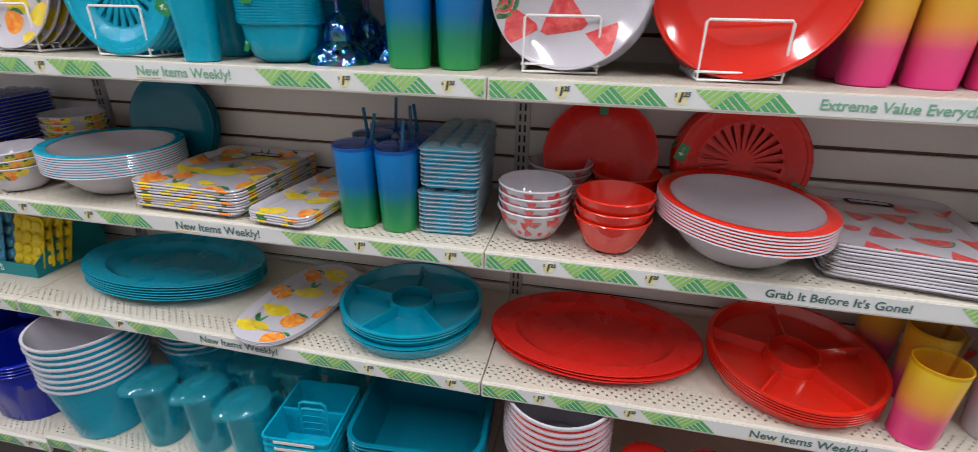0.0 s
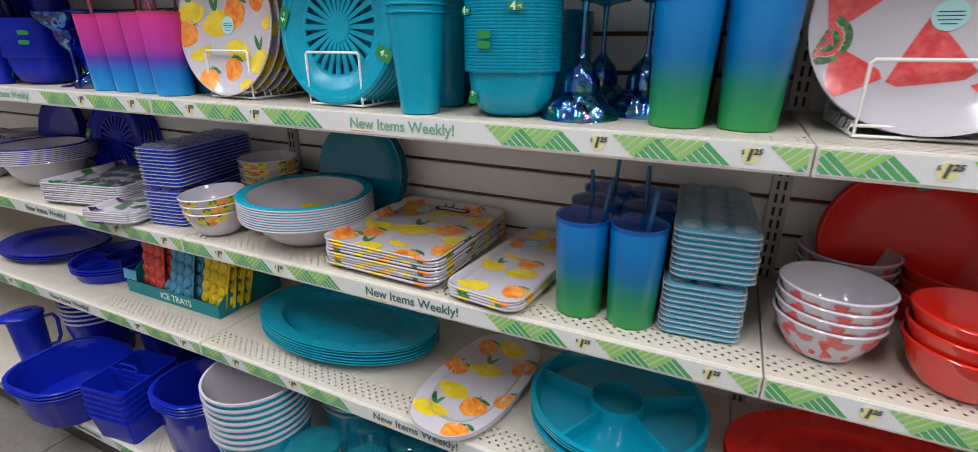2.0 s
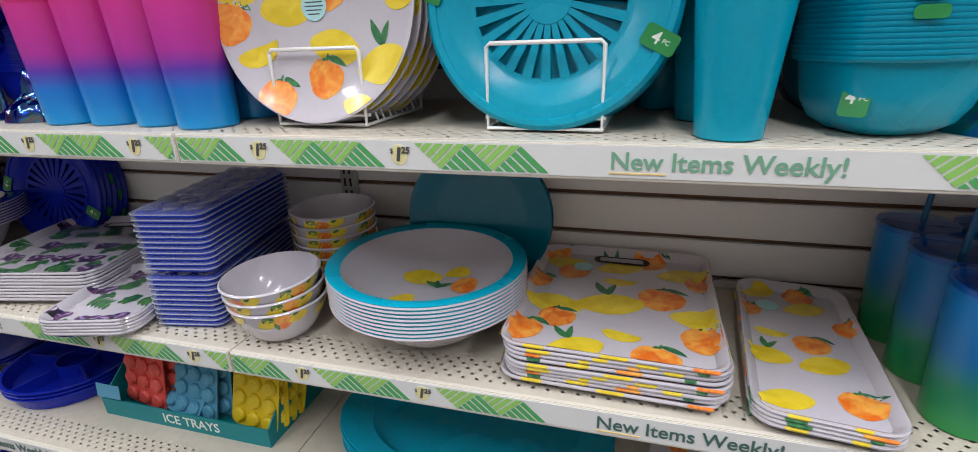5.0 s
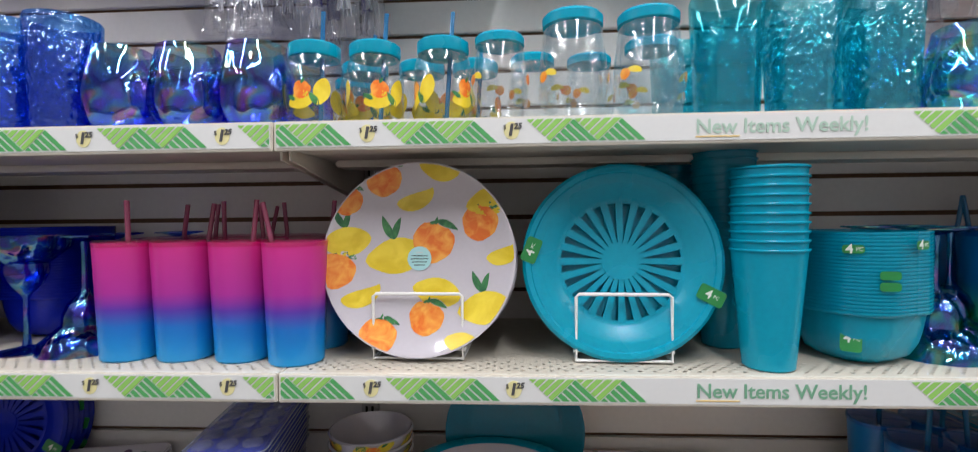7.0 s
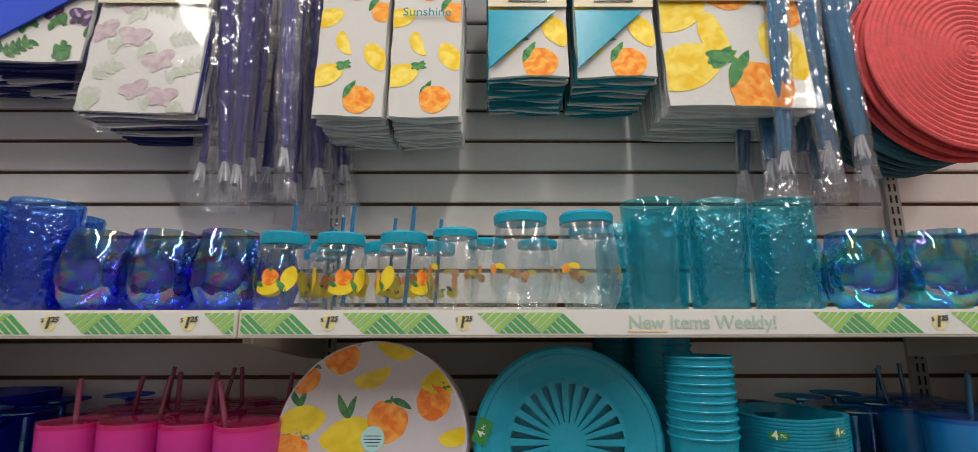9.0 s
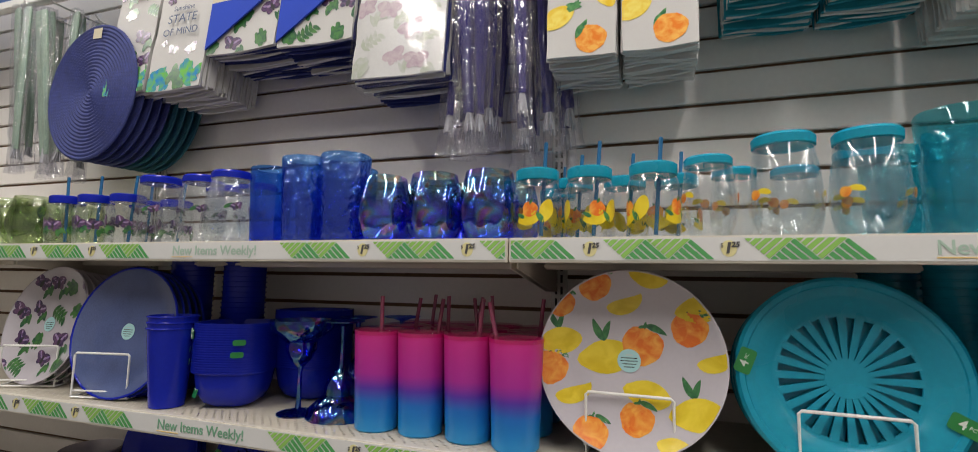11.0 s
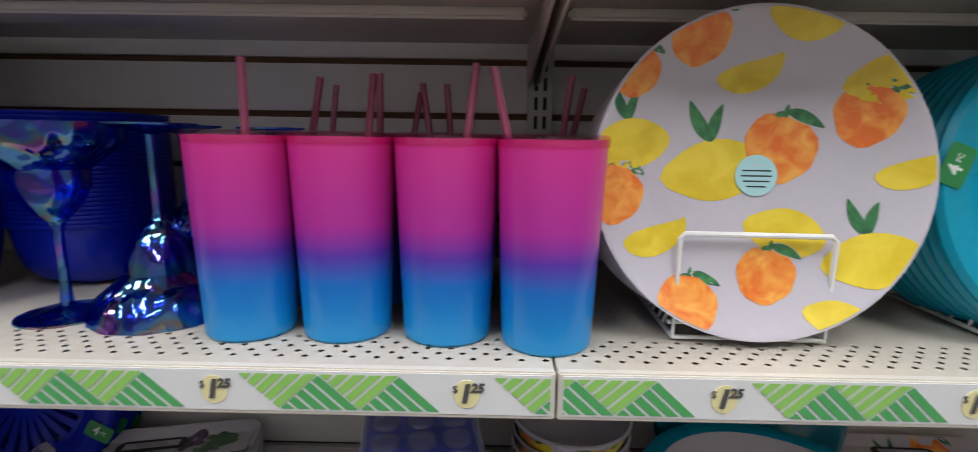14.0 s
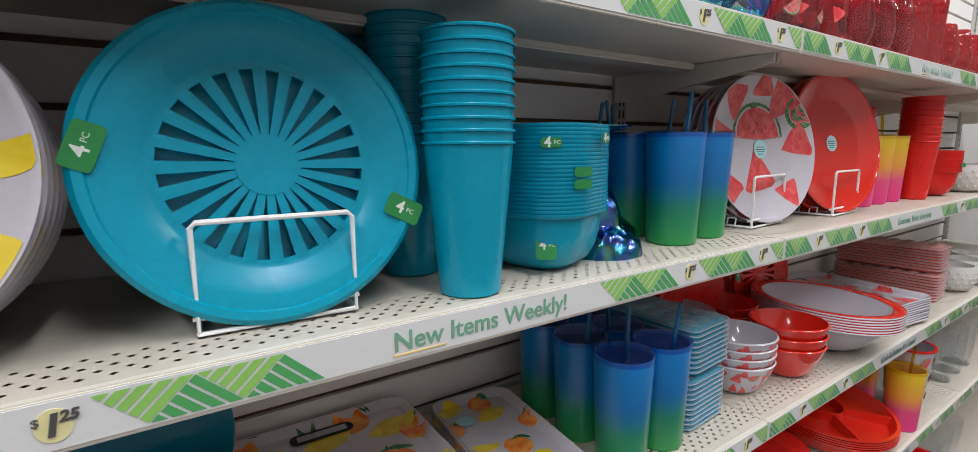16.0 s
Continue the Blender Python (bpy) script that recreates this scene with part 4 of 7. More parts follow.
def plate(name, r, mat, label, group, style="", sticker=False, rim_mat=None):
    b = thing(name, label, "plate", group)
    hh = lambda q: 0.004 + 0.015 * max(0.0, (min(q, 1.0) - 0.64) / 0.36) ** 1.5
    qs = [0.0005, 0.3, 0.6, 0.64, 0.66, 0.69, 0.72, 0.76, 0.8, 0.84, 0.88, 0.92, 0.95, 0.985, 1.0]
    part("dish", shell([(0.0005, 0.0)] + [(r * q, hh(q) - 0.004) for q in qs[1:]], [(r * 1.003, hh(1) - 0.001)] + [(r * q, hh(q)) for q in reversed(qs[:-1])], 64), M[mat], b)
    if rim_mat:
        part("rim", tube([(r * 1.002 * math.cos(a), r * 1.002 * math.sin(a), hh(1) - 0.0015) for a in (2 * math.pi * i / 48 for i in range(48))], 0.0026, 6, True), M[rim_mat], b)

    def surf(u, v, lift):
        q = math.hypot(u, v) / r
        if q > 0.985:
            u, v, q = u * 0.985 / q, v * 0.985 / q, 0.985
        return (u, v, hh(q) + lift)
    p = Print(surf)
    if style == "citrus":
        for kind, u, v, s in CITRUS:
            u, v, s = u * r, v * r, s * r
            if kind == "o":
                p.orange(u, v, s)
            elif kind == "s":
                p.stamp("slice", "lemon", u, v, s, 205)
            else:
                p.lemon(u, v, s * 0.86, 10 if kind == "l" else -12, kind == "l")
    elif style == "melon":
        p.half_melon(-0.02 * r, 0.18 * r, 0.42 * r, 180)
        for i, (u, v, s, rr) in enumerate(((-0.05, -0.36, 0.3, 10), (-0.72, 0.16, 0.26, 40), (0.74, 0.1, 0.26, 110), (-0.45, 0.68, 0.26, 60), (0.45, 0.66, 0.28, 20), (0.5, -0.6, 0.2, 80), (-0.62, -0.5, 0.24, 150), (0.1, 0.86, 0.2, 0))):
            p.stamp("wedge", "melon", u * r, v * r, s * r, rr)
        p.half_melon(0.78 * r, 0.52 * r, 0.22 * r, -50)
        p.half_melon(-0.86 * r, -0.2 * r, 0.2 * r, 70)
    elif style:
        p.scatter(r * 0.9, r * 0.9, r * 0.42, 7, style)
    if p.bags:
        p.lay(b, sticker)
    if sticker:
        s = part("sticker", loft([ring_el(0.0175, 0.0175, hh(0) + 0.0013, 28), ring_el(0.0175, 0.0175, hh(0) + 0.0016, 28)]), M["sticker"], b, "round aqua product sticker")
        for i, wd in enumerate((0.010, 0.024, 0.026, 0.022, 0.016)):
            part("print_bar", box_bm(-wd / 2, wd / 2, -0.0006, 0.0006, 0, 0.0002), M["ink" if i else "strip"], s, m=pose(0, 0.0085 - 0.0045 * i, hh(0) + 0.0016))
    return b


def pack_tag(parent, m, w=0.026, h=0.016, text=True):
    t = part("pack_tag", loft([ring_rr(w / 2, h / 2, 0.004, 0), ring_rr(w / 2, h / 2, 0.004, 0.0006)]), M["tag"], parent, "green paper pack tag", m)
    if text:
        part_me("lettering", lettering("4", 0.017, "tagtxt", bold=True), t, pose(-0.004, 0, 0.0007))
        part_me("lettering", lettering("PC", 0.0065, "tagtxt"), t, pose(0.0065, 0, 0.0007))


def fan_plate(name, r, mat, label, group, tags=False):
    """Paper-plate holder: rim, hub and spokes with open slots."""
    b = thing(name, label, "plate holder", group)
    ri = 0.60 * r
    prof = [(ri, 0.0), (ri + 0.006, 0.0), (0.66 * r, 0.0015), (0.80 * r, 0.010), (0.82 * r, 0.0105), (0.905 * r, 0.0105), (0.915 * r, 0.0128), (0.965 * r, 0.0128), (r, 0.0085)]
    rings = [ring_el(q, q, z - 0.002, 64) for q, z in prof] + [ring_el(q, q, z + 0.002, 64) for q, z in reversed(prof)]
    rings.append(rings[0])
    part("rim", loft(rings, False, False), M[mat], b)
    part("hub", loft([ring_el(0.19 * r, 0.19 * r, -0.002, 32), ring_el(0.19 * r, 0.19 * r, 0.003, 32)]), M[mat], b)
    n = 24
    w0, w1 = 0.0032, 0.0056
    vs = [(x, y * w, z) for z in (-0.002, 0.0022) for x, w, y in ((0.17 * r, w0, -1), (ri + 0.003, w1, -1), (ri + 0.003, w1, 1), (0.17 * r, w0, 1))]
    sp = mesh_of("spoke", raw_bm(vs, [(3, 2, 1, 0), (4, 5, 6, 7), (0, 1, 5, 4), (1, 2, 6, 5), (2, 3, 7, 6), (3, 0, 4, 7)]), M[mat], False)
    for i in range(n):
        part_me("spoke", sp, b, pose(0, 0, 0, 0, 0, 360 / n * i))
    for a in (105, 352, 232):
        q = 0.88 * r
        part("notch", tube([(q * math.cos(radians(a)) + 0.008 * math.cos(radians(k)), q * math.sin(radians(a)) + 0.006 * math.sin(radians(k)), 0.0105) for k in range(180, 361, 30)], 0.0014, 6), M["teal_d" if mat == "teal" else mat], b)
    if tags:
        for a in (173, 338):
            q = 0.91 * r
            pack_tag(b, pose(q * math.cos(radians(a)), q * math.sin(radians(a)), 0.0152, 0, 0, 68 if a < 180 else -28), 0.036, 0.022)
    return b


def wire_stand(w=0.128, h=0.095, d=0.16):
    s = thing("plate_stand", "white coated wire plate display stand on shelf", "plate stand", "wire plate stands")
    a = w / 2
    part("front_frame", tube([(-a, 0, 0.004), (-a, 0, h - 0.004), (-a + 0.004, 0, h), (a - 0.004, 0, h), (a, 0, h - 0.004), (a, 0, 0.004)], 0.0024, 8, True), M["wire"], s)
    part("retainer", tube([(-a - 0.004, 0.004, 0.016), (a + 0.004, 0.004, 0.016)], 0.0022, 8), M["wire"], s)
    for x in (-a, a):
        part("side_rail", tube([(x, 0, 0.004), (x, d, 0.004), (x, d + 0.006, 0.08)], 0.0022, 8), M["wire"], s)
        for k in range(4):
            part("divider", tube([(x, 0.03 + 0.035 * k, 0.004), (x * 0.93, 0.03 + 0.035 * k, 0.018), (x * 0.93, 0.045 + 0.035 * k, 0.018), (x, 0.045 + 0.035 * k, 0.004)], 0.0016, 6), M["wire"], s)
    part("cross_wire", tube([(-a, d, 0.004), (a, d, 0.004)], 0.0022, 8), M["wire"], s)
    return s


def tumbler(body, lid, straw, label, group, tilt=(4, 0), h=0.171, r0=0.038, r1=0.0445):
    t = thing("tumbler", label, "tumbler", group)
    part("cup", shell([(r0 * 0.93, 0), (r0, 0.003), (r1, h)], [(r1 - 0.0022, h), (r0 - 0.002, 0.006)], 40), M[body], t)
    part("lid", shell([(r1 + 0.0008, h - 0.006), (r1 + 0.0016, h), (r1 + 0.0008, h + 0.003)], [(r1 - 0.003, h + 0.004), (0.006, h + 0.0035)], 40), M[lid], t, "clear tinted snap-on lid")
    if straw:
        part("straw", tube([(0, 0, 0.03), (0, 0, h + 0.062)], 0.0036, 10), M[straw], t, "see-through drinking straw", pose(0.004, 0, 0, tilt[0], tilt[1], 0))
    return t


def tall_cup(mat, label, group, h=0.158, r0=0.032, r1=0.0470):
    c = thing("plastic_cup", label, "cup", group)
    part("wall", shell([(r0 * 0.9, 0), (r0, 0.002), (r1 - 0.001, h - 0.0035)], [(r1 - 0.0025, h - 0.0035), (r0 - 0.0018, 0.005)], 40), M[mat], c)
    part("rim", band([(r1 - 0.003, h - 0.0034), (r1 + 0.0012, h - 0.003), (r1 + 0.0015, h - 0.001)], [(r1 + 0.0006, h), (r1 - 0.002, h)], 40), M[mat], c)
    return c


def square_bowl(mat, label, group, r=0.0765, h=0.075):
    b = thing("plastic_bowl", label, "bowl", group)
    rg = lambda q, z: ring_rr(q, q, q * 0.72, z, 8)
    outer = [(0.030, 0), (0.040, 0.002), (0.055, 0.012), (0.063, 0.028), (0.067, 0.046), (0.0702, h - 0.0060), (r - 0.0024, h - 0.0056), (r - 0.0012, h - 0.0046), (r, h - 0.0022)]
    inner = [(r, h), (0.0695, h - 0.0006), (0.065, 0.046), (0.062, 0.029), (0.052, 0.014), (0.035, 0.005)]
    part("shell", shell(outer, inner, ring=rg), M[mat], b)
    return b


def goblet(mat, label, group):
    g = thing("goblet", label, "goblet", group)
    prof = [(0.040, 0.0), (0.040, 0.002), (0.020, 0.005), (0.006, 0.010), (0.0042, 0.03), (0.0042, 0.082), (0.008, 0.090), (0.022, 0.106), (0.029, 0.122), (0.030, 0.138), (0.044, 0.150), (0.058, 0.162), (0.062, 0.180)]
    inner = [(0.0605, 0.180), (0.056, 0.164), (0.042, 0.152), (0.028, 0.140), (0.027, 0.122), (0.020, 0.108), (0.004, 0.095)]
    part("bowl", loft([ring_el(r, r, z, 40, 0.016 if r > 0.01 else 0, 11) for r, z in prof[6:] + inner]), M[mat], g)
    part("stem", loft([ring_el(r, r, z, 20) for r, z in ((0.006, 0.0102), (0.0042, 0.03), (0.0042, 0.082), (0.0078, 0.0899))]), M[mat], g)
    part("foot", loft([ring_el(r, r, z, 40) for r, z in prof[:4]]), M[mat], g)
    return g


def stemless(mat, label, group):
    g = thing("stemless_glass", label, "glass", group)
    prof = [(0.026, 0.0), (0.034, 0.003), (0.046, 0.018), (0.0525, 0.040), (0.053, 0.058), (0.049, 0.085), (0.043, 0.112), (0.041, 0.122)]
    part("glass", loft([ring_el(r, r, z, 44, 0.010, 8) for r, z in prof + [(r - 0.0016, z + 0.001) for r, z in reversed(prof)]]), M[mat], g)
    part("base", loft([ring_el(q, q, z, 28) for q, z in ((0.024, 0.0022), (0.028, 0.005), (0.024, 0.008))]), M[mat], g, "thick glass base")
    return g


def tall_glass(mat, label, group, r=0.048, h=0.165, wob=0.012):
    g = thing("tall_glass", label, "glass", group)
    prof = [(r * 0.82, 0), (r * 0.85, 0.003), (r * 0.88, 0.03), (r * 0.93, h * 0.5), (r, h)]
    part("glass", loft([ring_el(a, a, z, 48, wob, 8) for a, z in prof] + [ring_el(a - 0.002, a - 0.002, z + 0.004, 48, wob, 8) for a, z in reversed(prof)]), M[mat], g)
    part("base", loft([ring_el(q, q, z, 32) for q, z in ((r * 0.74, 0.0044), (r * 0.78, 0.010), (r * 0.70, 0.013))]), M[mat], g, "thick glass base")
    return g


def mason_jar(lid, straw, style, label, group, body="clear"):
    j = thing("mason_jar", label, "jar", group)
    prof = [(0.034, 0), (0.039, 0.004), (0.040, 0.02), (0.040, 0.082), (0.037, 0.094), (0.033, 0.100), (0.033, 0.108)]
    part("glass", loft([ring_el(r, r, z, 40) for r, z in prof] + [ring_el(r - 0.0015, r - 0.0015, z + 0.0015, 40) for r, z in reversed(prof)]), M[body], j)
    part("lid", loft([ring_el(0.035, 0.035, 0.100, 48, 0.012, 24), ring_el(0.036, 0.036, 0.104, 48, 0.02, 24), ring_el(0.036, 0.036, 0.116, 48, 0.02, 24), ring_el(0.033, 0.033, 0.1185, 48)]), M[lid], j, "screw-on plastic lid")
    if straw:
        part("straw", tube([(0, 0, 0.01), (0, 0, 0.165)], 0.0032, 10), M[straw], j, m=pose(0.006, 0, 0, 3, 3, 0))
    p = Print(lambda u, v, lift: ((0.0402 + lift) * math.cos(u / 0.04), (0.0402 + lift) * math.sin(u / 0.04), 0.045 + v))
    if style == "citrus":
        for i in range(3):
            a = -math.pi / 2 - 0.25 + i * math.pi * 2 / 3
            p.stamp("leaf", "leaf", 0.04 * a - 0.016, -0.006, 0.008, 150)
            p.stamp("lemon", "lemon", 0.04 * a - 0.001, -0.010, 0.0135, 12)
            p.stamp("lemon", "lemon", 0.04 * a + 0.027, 0.003, 0.0130, 72)
            p.stamp("leaf", "leaf", 0.04 * a + 0.016, -0.008, 0.011, 125)
            p.stamp("round", "orange", 0.04 * a, 0.004, 0.0125)
            p.stamp("leaf", "leaf", 0.04 * a + 0.002, 0.016, 0.005, 60)
    else:
        p.scatter(0.126, 0.026, 0.04, 5, style)
    p.lay(j)
    return j


def lid_tumbler(lid, style, label, group, k=1.0, body="clear"):
    j = thing("wine_tumbler", label, "tumbler", group)
    prof = [(0.022 * k, 0), (0.032 * k, 0.004), (0.043 * k, 0.03), (0.046 * k, 0.05), (0.043 * k, 0.085 * k), (0.037 * k, 0.13 * k)]
    part("outer_wall", loft([ring_el(r, r, z, 40) for r, z in prof] + [ring_el(r - 0.0015, r - 0.0015, z + 0.0015, 40) for r, z in reversed(prof)]), M[body], j)
    inn = [(0.016 * k, 0.012), (0.030 * k, 0.02), (0.038 * k, 0.045), (0.036 * k, 0.085 * k), (0.033 * k, 0.128 * k)]
    part("inner_cup", loft([ring_el(r, r, z, 32) for r, z in inn]), M[body], j)
    part("lid", loft([ring_el(0.039 * k, 0.039 * k, 0.127 * k, 36), ring_el(0.0395 * k, 0.0395 * k, 0.138 * k, 36), ring_el(0.036 * k, 0.036 * k, 0.142 * k, 36), ring_el(0.033 * k, 0.033 * k, 0.139 * k, 36)]), M[lid], j, "coloured press-on drinking lid")
    p = Print(lambda u, v, lift: ((0.0466 * k + lift - abs(v) * 0.06) * math.cos(u / 0.045), (0.0466 * k + lift - abs(v) * 0.06) * math.sin(u / 0.045), 0.062 + v))
    if style == "citrus":
        for a in (-1.35, 0.6, 2.6):
            p.stamp("round", "orange", 0.045 * a, 0, 0.0075)
            p.stamp("slice", "lemon", 0.045 * a + 0.012, 0.001, 0.0080, -8)
    elif style:
        for a in (-1.5, 0.4, 2.4):
            p.butterfly(0.045 * a, 0.012, 0.010, 20)
            p.stamp("leaf", "leaf_b", 0.045 * a - 0.014, 0.014, 0.009, 40)
    p.lay(j)
    return j


TRAY_PRINT = {
    "wide": (("o", -0.84, 0.86, 0.30), ("o", 0.32, 0.84, 0.30), ("l", 0.02, 0.68, 0.30), ("n", -0.60, 0.66, 0.30), ("o", -0.54, 0.48, 0.27), ("n", 0.72, 0.60, 0.30), ("o", 0.90, 0.44, 0.27), ("s", 0.02, 0.38, 0.22),
             ("o", -0.94, 0.22, 0.28), ("o", 0.46, 0.08, 0.36), ("l", -0.04, -0.10, 0.38), ("n", -0.62, -0.20, 0.34), ("o", -0.56, -0.42, 0.28), ("n", 0.88, -0.22, 0.34), ("o", 0.84, -0.52, 0.32), ("s", 0.10, -0.56, 0.22),
             ("o", -0.86, -0.66, 0.30), ("l", -0.30, -0.84, 0.30), ("o", 0.40, -0.86, 0.32)),
    "narrow": (("n", -0.62, 0.86, 0.42), ("o", 0.16, 0.82, 0.42), ("n", 0.24, 0.62, 0.42), ("o", -0.84, 0.50, 0.40), ("o", 0.86, 0.34, 0.40), ("s", -0.46, 0.16, 0.34), ("o", 0.14, 0.02, 0.44), ("n", 0.26, -0.24, 0.44),
               ("l", -0.62, -0.22, 0.44), ("o", 0.56, -0.66, 0.46), ("n", -0.44, -0.74, 0.42)),
    "oval": (("l", -0.40, -0.70, 0.44), ("o", 0.44, -0.86, 0.42), ("o", 0.30, -0.40, 0.44), ("n", -0.34, -0.28, 0.42), ("o", -0.76, 0.08, 0.40), ("l", -0.10, 0.24, 0.44), ("o", 0.86, -0.18, 0.42), ("o", 0.66, 0.46, 0.44), ("n", 0.10, 0.74, 0.42), ("o", -0.52, 0.62, 0.36)),
}


def fruit_print(p, rx, ry, layout):
    for k, (kind, u, v, q) in enumerate(TRAY_PRINT[layout]):
        u, v, q, turn = u * rx, v * ry, q * min(rx, ry) * 0.76, (12, -18, 25, -8, 4)[k % 5]
        if kind == "o":
            p.orange(u, v, q * 0.90, turn * 0.5)
        elif kind == "s":
            p.stamp("slice", "lemon", u, v, q * 0.9, turn + 160)
        else:
            p.lemon(u, v, q * 0.85, turn, kind == "l")


def tray(name, hx, hy, mat, label, group, style, cell, seed, slot=False, single=False, edge_seed=0):
    b = thing(name, label, "tray", group)
    prof_o = [(-0.016, 0.0), (-0.012, 0.0008), (-0.0035, 0.0098), (0.0, 0.0112), (0.0006, 0.0135)]
    prof_i = [(-0.0008, 0.016), (-0.005, 0.0145), (-0.014, 0.0035), (-0.019, 0.003)]
    rise = [(0.0, 0.016), (0.0008, 0.016), (0.005, 0.0145), (0.014, 0.0035), (0.019, 0.003)]
    part("dish", loft([ring_rr(hx + d, hy + d, 0.03 + d, z) for d, z in prof_o + prof_i]), M[mat], b)

    def surf(u, v, lift):
        u, v = max(-hx + 0.003, min(hx - 0.003, u)), max(-hy + 0.003, min(hy - 0.003, v))
        e = min(hx - abs(u), hy - abs(v))
        z = 0.003
        for (e0, z0), (e1, z1) in zip(rise, rise[1:]):
            if e0 <= e <= e1:
                z = z0 + (z1 - z0) * (e - e0) / (e1 - e0)
        return (u, v, z + lift)
    p = Print(surf)
    if style == "citrus":
        fruit_print(p, hx, hy, "wide" if hx > 0.1 else "narrow")
    else:
        p.scatter(hx * 0.97, hy * 0.97, cell, seed, style)
    p.lay(b, single)
    if single:
        part("sticker", loft([ring_el(0.016, 0.016, 0.0046, 24), ring_el(0.016, 0.016, 0.0050, 24)]), M["sticker"], b, "round aqua product sticker", pose(-hx * 0.44, hy * 0.60, 0))
    er, edge = random.Random(seed + edge_seed), {}
    inks = ("lemon", "orange", "lemon", "leaf")
    for side in range(4 if style == "citrus" else 0):
        run, half = (hx, hy) if side % 2 == 0 else (hy, hx)
        t = -run + 0.035
        while t < run - 0.035:
            wd = er.uniform(0.012, 0.034)
            vs, fs = edge.setdefault(er.choice(inks), ([], []))
            q = len(vs)
            for a, o, z in ((t, 0.0010, 0.0135), (t + wd, 0.0010, 0.0135), (t + wd * 0.9, 0.0003, 0.0112), (t + wd * 0.15, 0.0003, 0.0112), (t, -0.0005, 0.0162), (t + wd, -0.0005, 0.0162)):
                d = half + o
                vs.append(((a, -d, z), (d, a, z), (-a, d, z), (-d, -a, z))[side])
            fs += [(q + 3, q + 2, q + 1, q), (q, q + 1, q + 5, q + 4)]
            t += wd + er.uniform(0.025, 0.08)
    for mt, (vs, fs) in edge.items():
        tagged(part("printed_edge", raw_bm(vs, fs), M[mt], b), kind="stuff")
    if slot:
        # Handle hole is a dark inlay with painted shade; the dish stays uncut
        part("handle_slot_shade", loft([ring_rr(0.046, 0.0135, 0.0125, 0.0046), ring_rr(0.046, 0.0135, 0.0125, 0.0050)]), M["hole"], b, "dark oval inlay painting the shade of the handle hole", pose(0, hy - 0.030, 0))
        for i in range(5):
            part("slot_layer", box_bm(-0.036, 0.036, -0.0008, 0.0008, 0, 0.0007), M["white"], b, m=pose(0, hy - 0.036 + 0.003 * i, 0.0051))
    return b


def platter(name, rx, ry, mat, label, group, style="", depth=0.02):
    b = thing(name, label, "platter", group)
    f = lambda q: 0.003 + depth * max(0.0, min(1.0, (q - 0.66) / 0.10)) ** 1.4 * 0.75 + depth * 0.35 * max(0.0, (q - 0.76) / 0.24)
    qs = [0.001, 0.3, 0.55, 0.66, 0.69, 0.72, 0.76, 0.82, 0.9, 0.97, 1.0]
    power = 0.74 if style else 1.0
    sq = lambda c: math.copysign(abs(c) ** power, c)
    rg = lambda q, z: [(rx * q * sq(math.cos(a)), ry * q * sq(math.sin(a)), z) for a in (2 * math.pi * i / 64 for i in range(64))]
    well = [q for q in qs if q <= 0.76]
    part("well", loft([rg(q, f(q) - 0.003) for q in well] + [rg(q, f(q)) for q in reversed(well)]), M[mat], b)
    lip = [q for q in qs if q >= 0.76]
    rings = [rg(q, f(q) - 0.003) for q in lip] + [rg(1.003, f(1) - 0.001)] + [rg(q, f(q)) for q in reversed(lip)]
    part("rim", loft(rings + [rings[0]], False, False), M[mat], b)
    if style:
        def surf(u, v, lift):
            q = (abs(u / rx) ** 2.7 + abs(v / ry) ** 2.7) ** (1 / 2.7)
            if q > 0.985:
                u, v, q = u * 0.985 / q, v * 0.985 / q, 0.985
            return (u, v, f(q) + lift)
        p = Print(surf)
        fruit_print(p, rx, ry, "oval")
        p.lay(b)
    return b


def divided_tray(name, r, mat, label, group):
    b = thing(name, label, "tray", group)
    h = 0.034
    part("dish", shell([(r * 0.86, 0), (r * 0.9, 0.002), (r * 0.965, h - 0.004), (r, h - 0.003), (r, h)], [(r * 0.95, h - 0.0005), (r * 0.885, 0.006), (r * 0.86, 0.004), (0.001, 0.004)], 64), M[mat], b)
    c = r * 0.31
    part("centre_cup", shell([(c + 0.004, 0.0035), (c - 0.001, h - 0.004)], [(c - 0.004, h - 0.0035), (c - 0.001, 0.0045)], 40), M[mat], b)
    for i in range(5):
        vs = [(x, s * w, z) for x, z, w in ((c - 0.002, 0.003, 0.006), (r * 0.90, 0.003, 0.006), (r * 0.955, h - 0.006, 0.0025), (c - 0.003, h - 0.006, 0.0025)) for s in (-1, 1)]
        part("divider", raw_bm(vs, [(0, 2, 4, 6), (7, 5, 3, 1), (6, 4, 5, 7), (0, 6, 7, 1), (2, 3, 5, 4)]), M[mat], b, m=pose(0, 0, 0, 0, 0, 72 * i + 18), smooth=False)
    return b


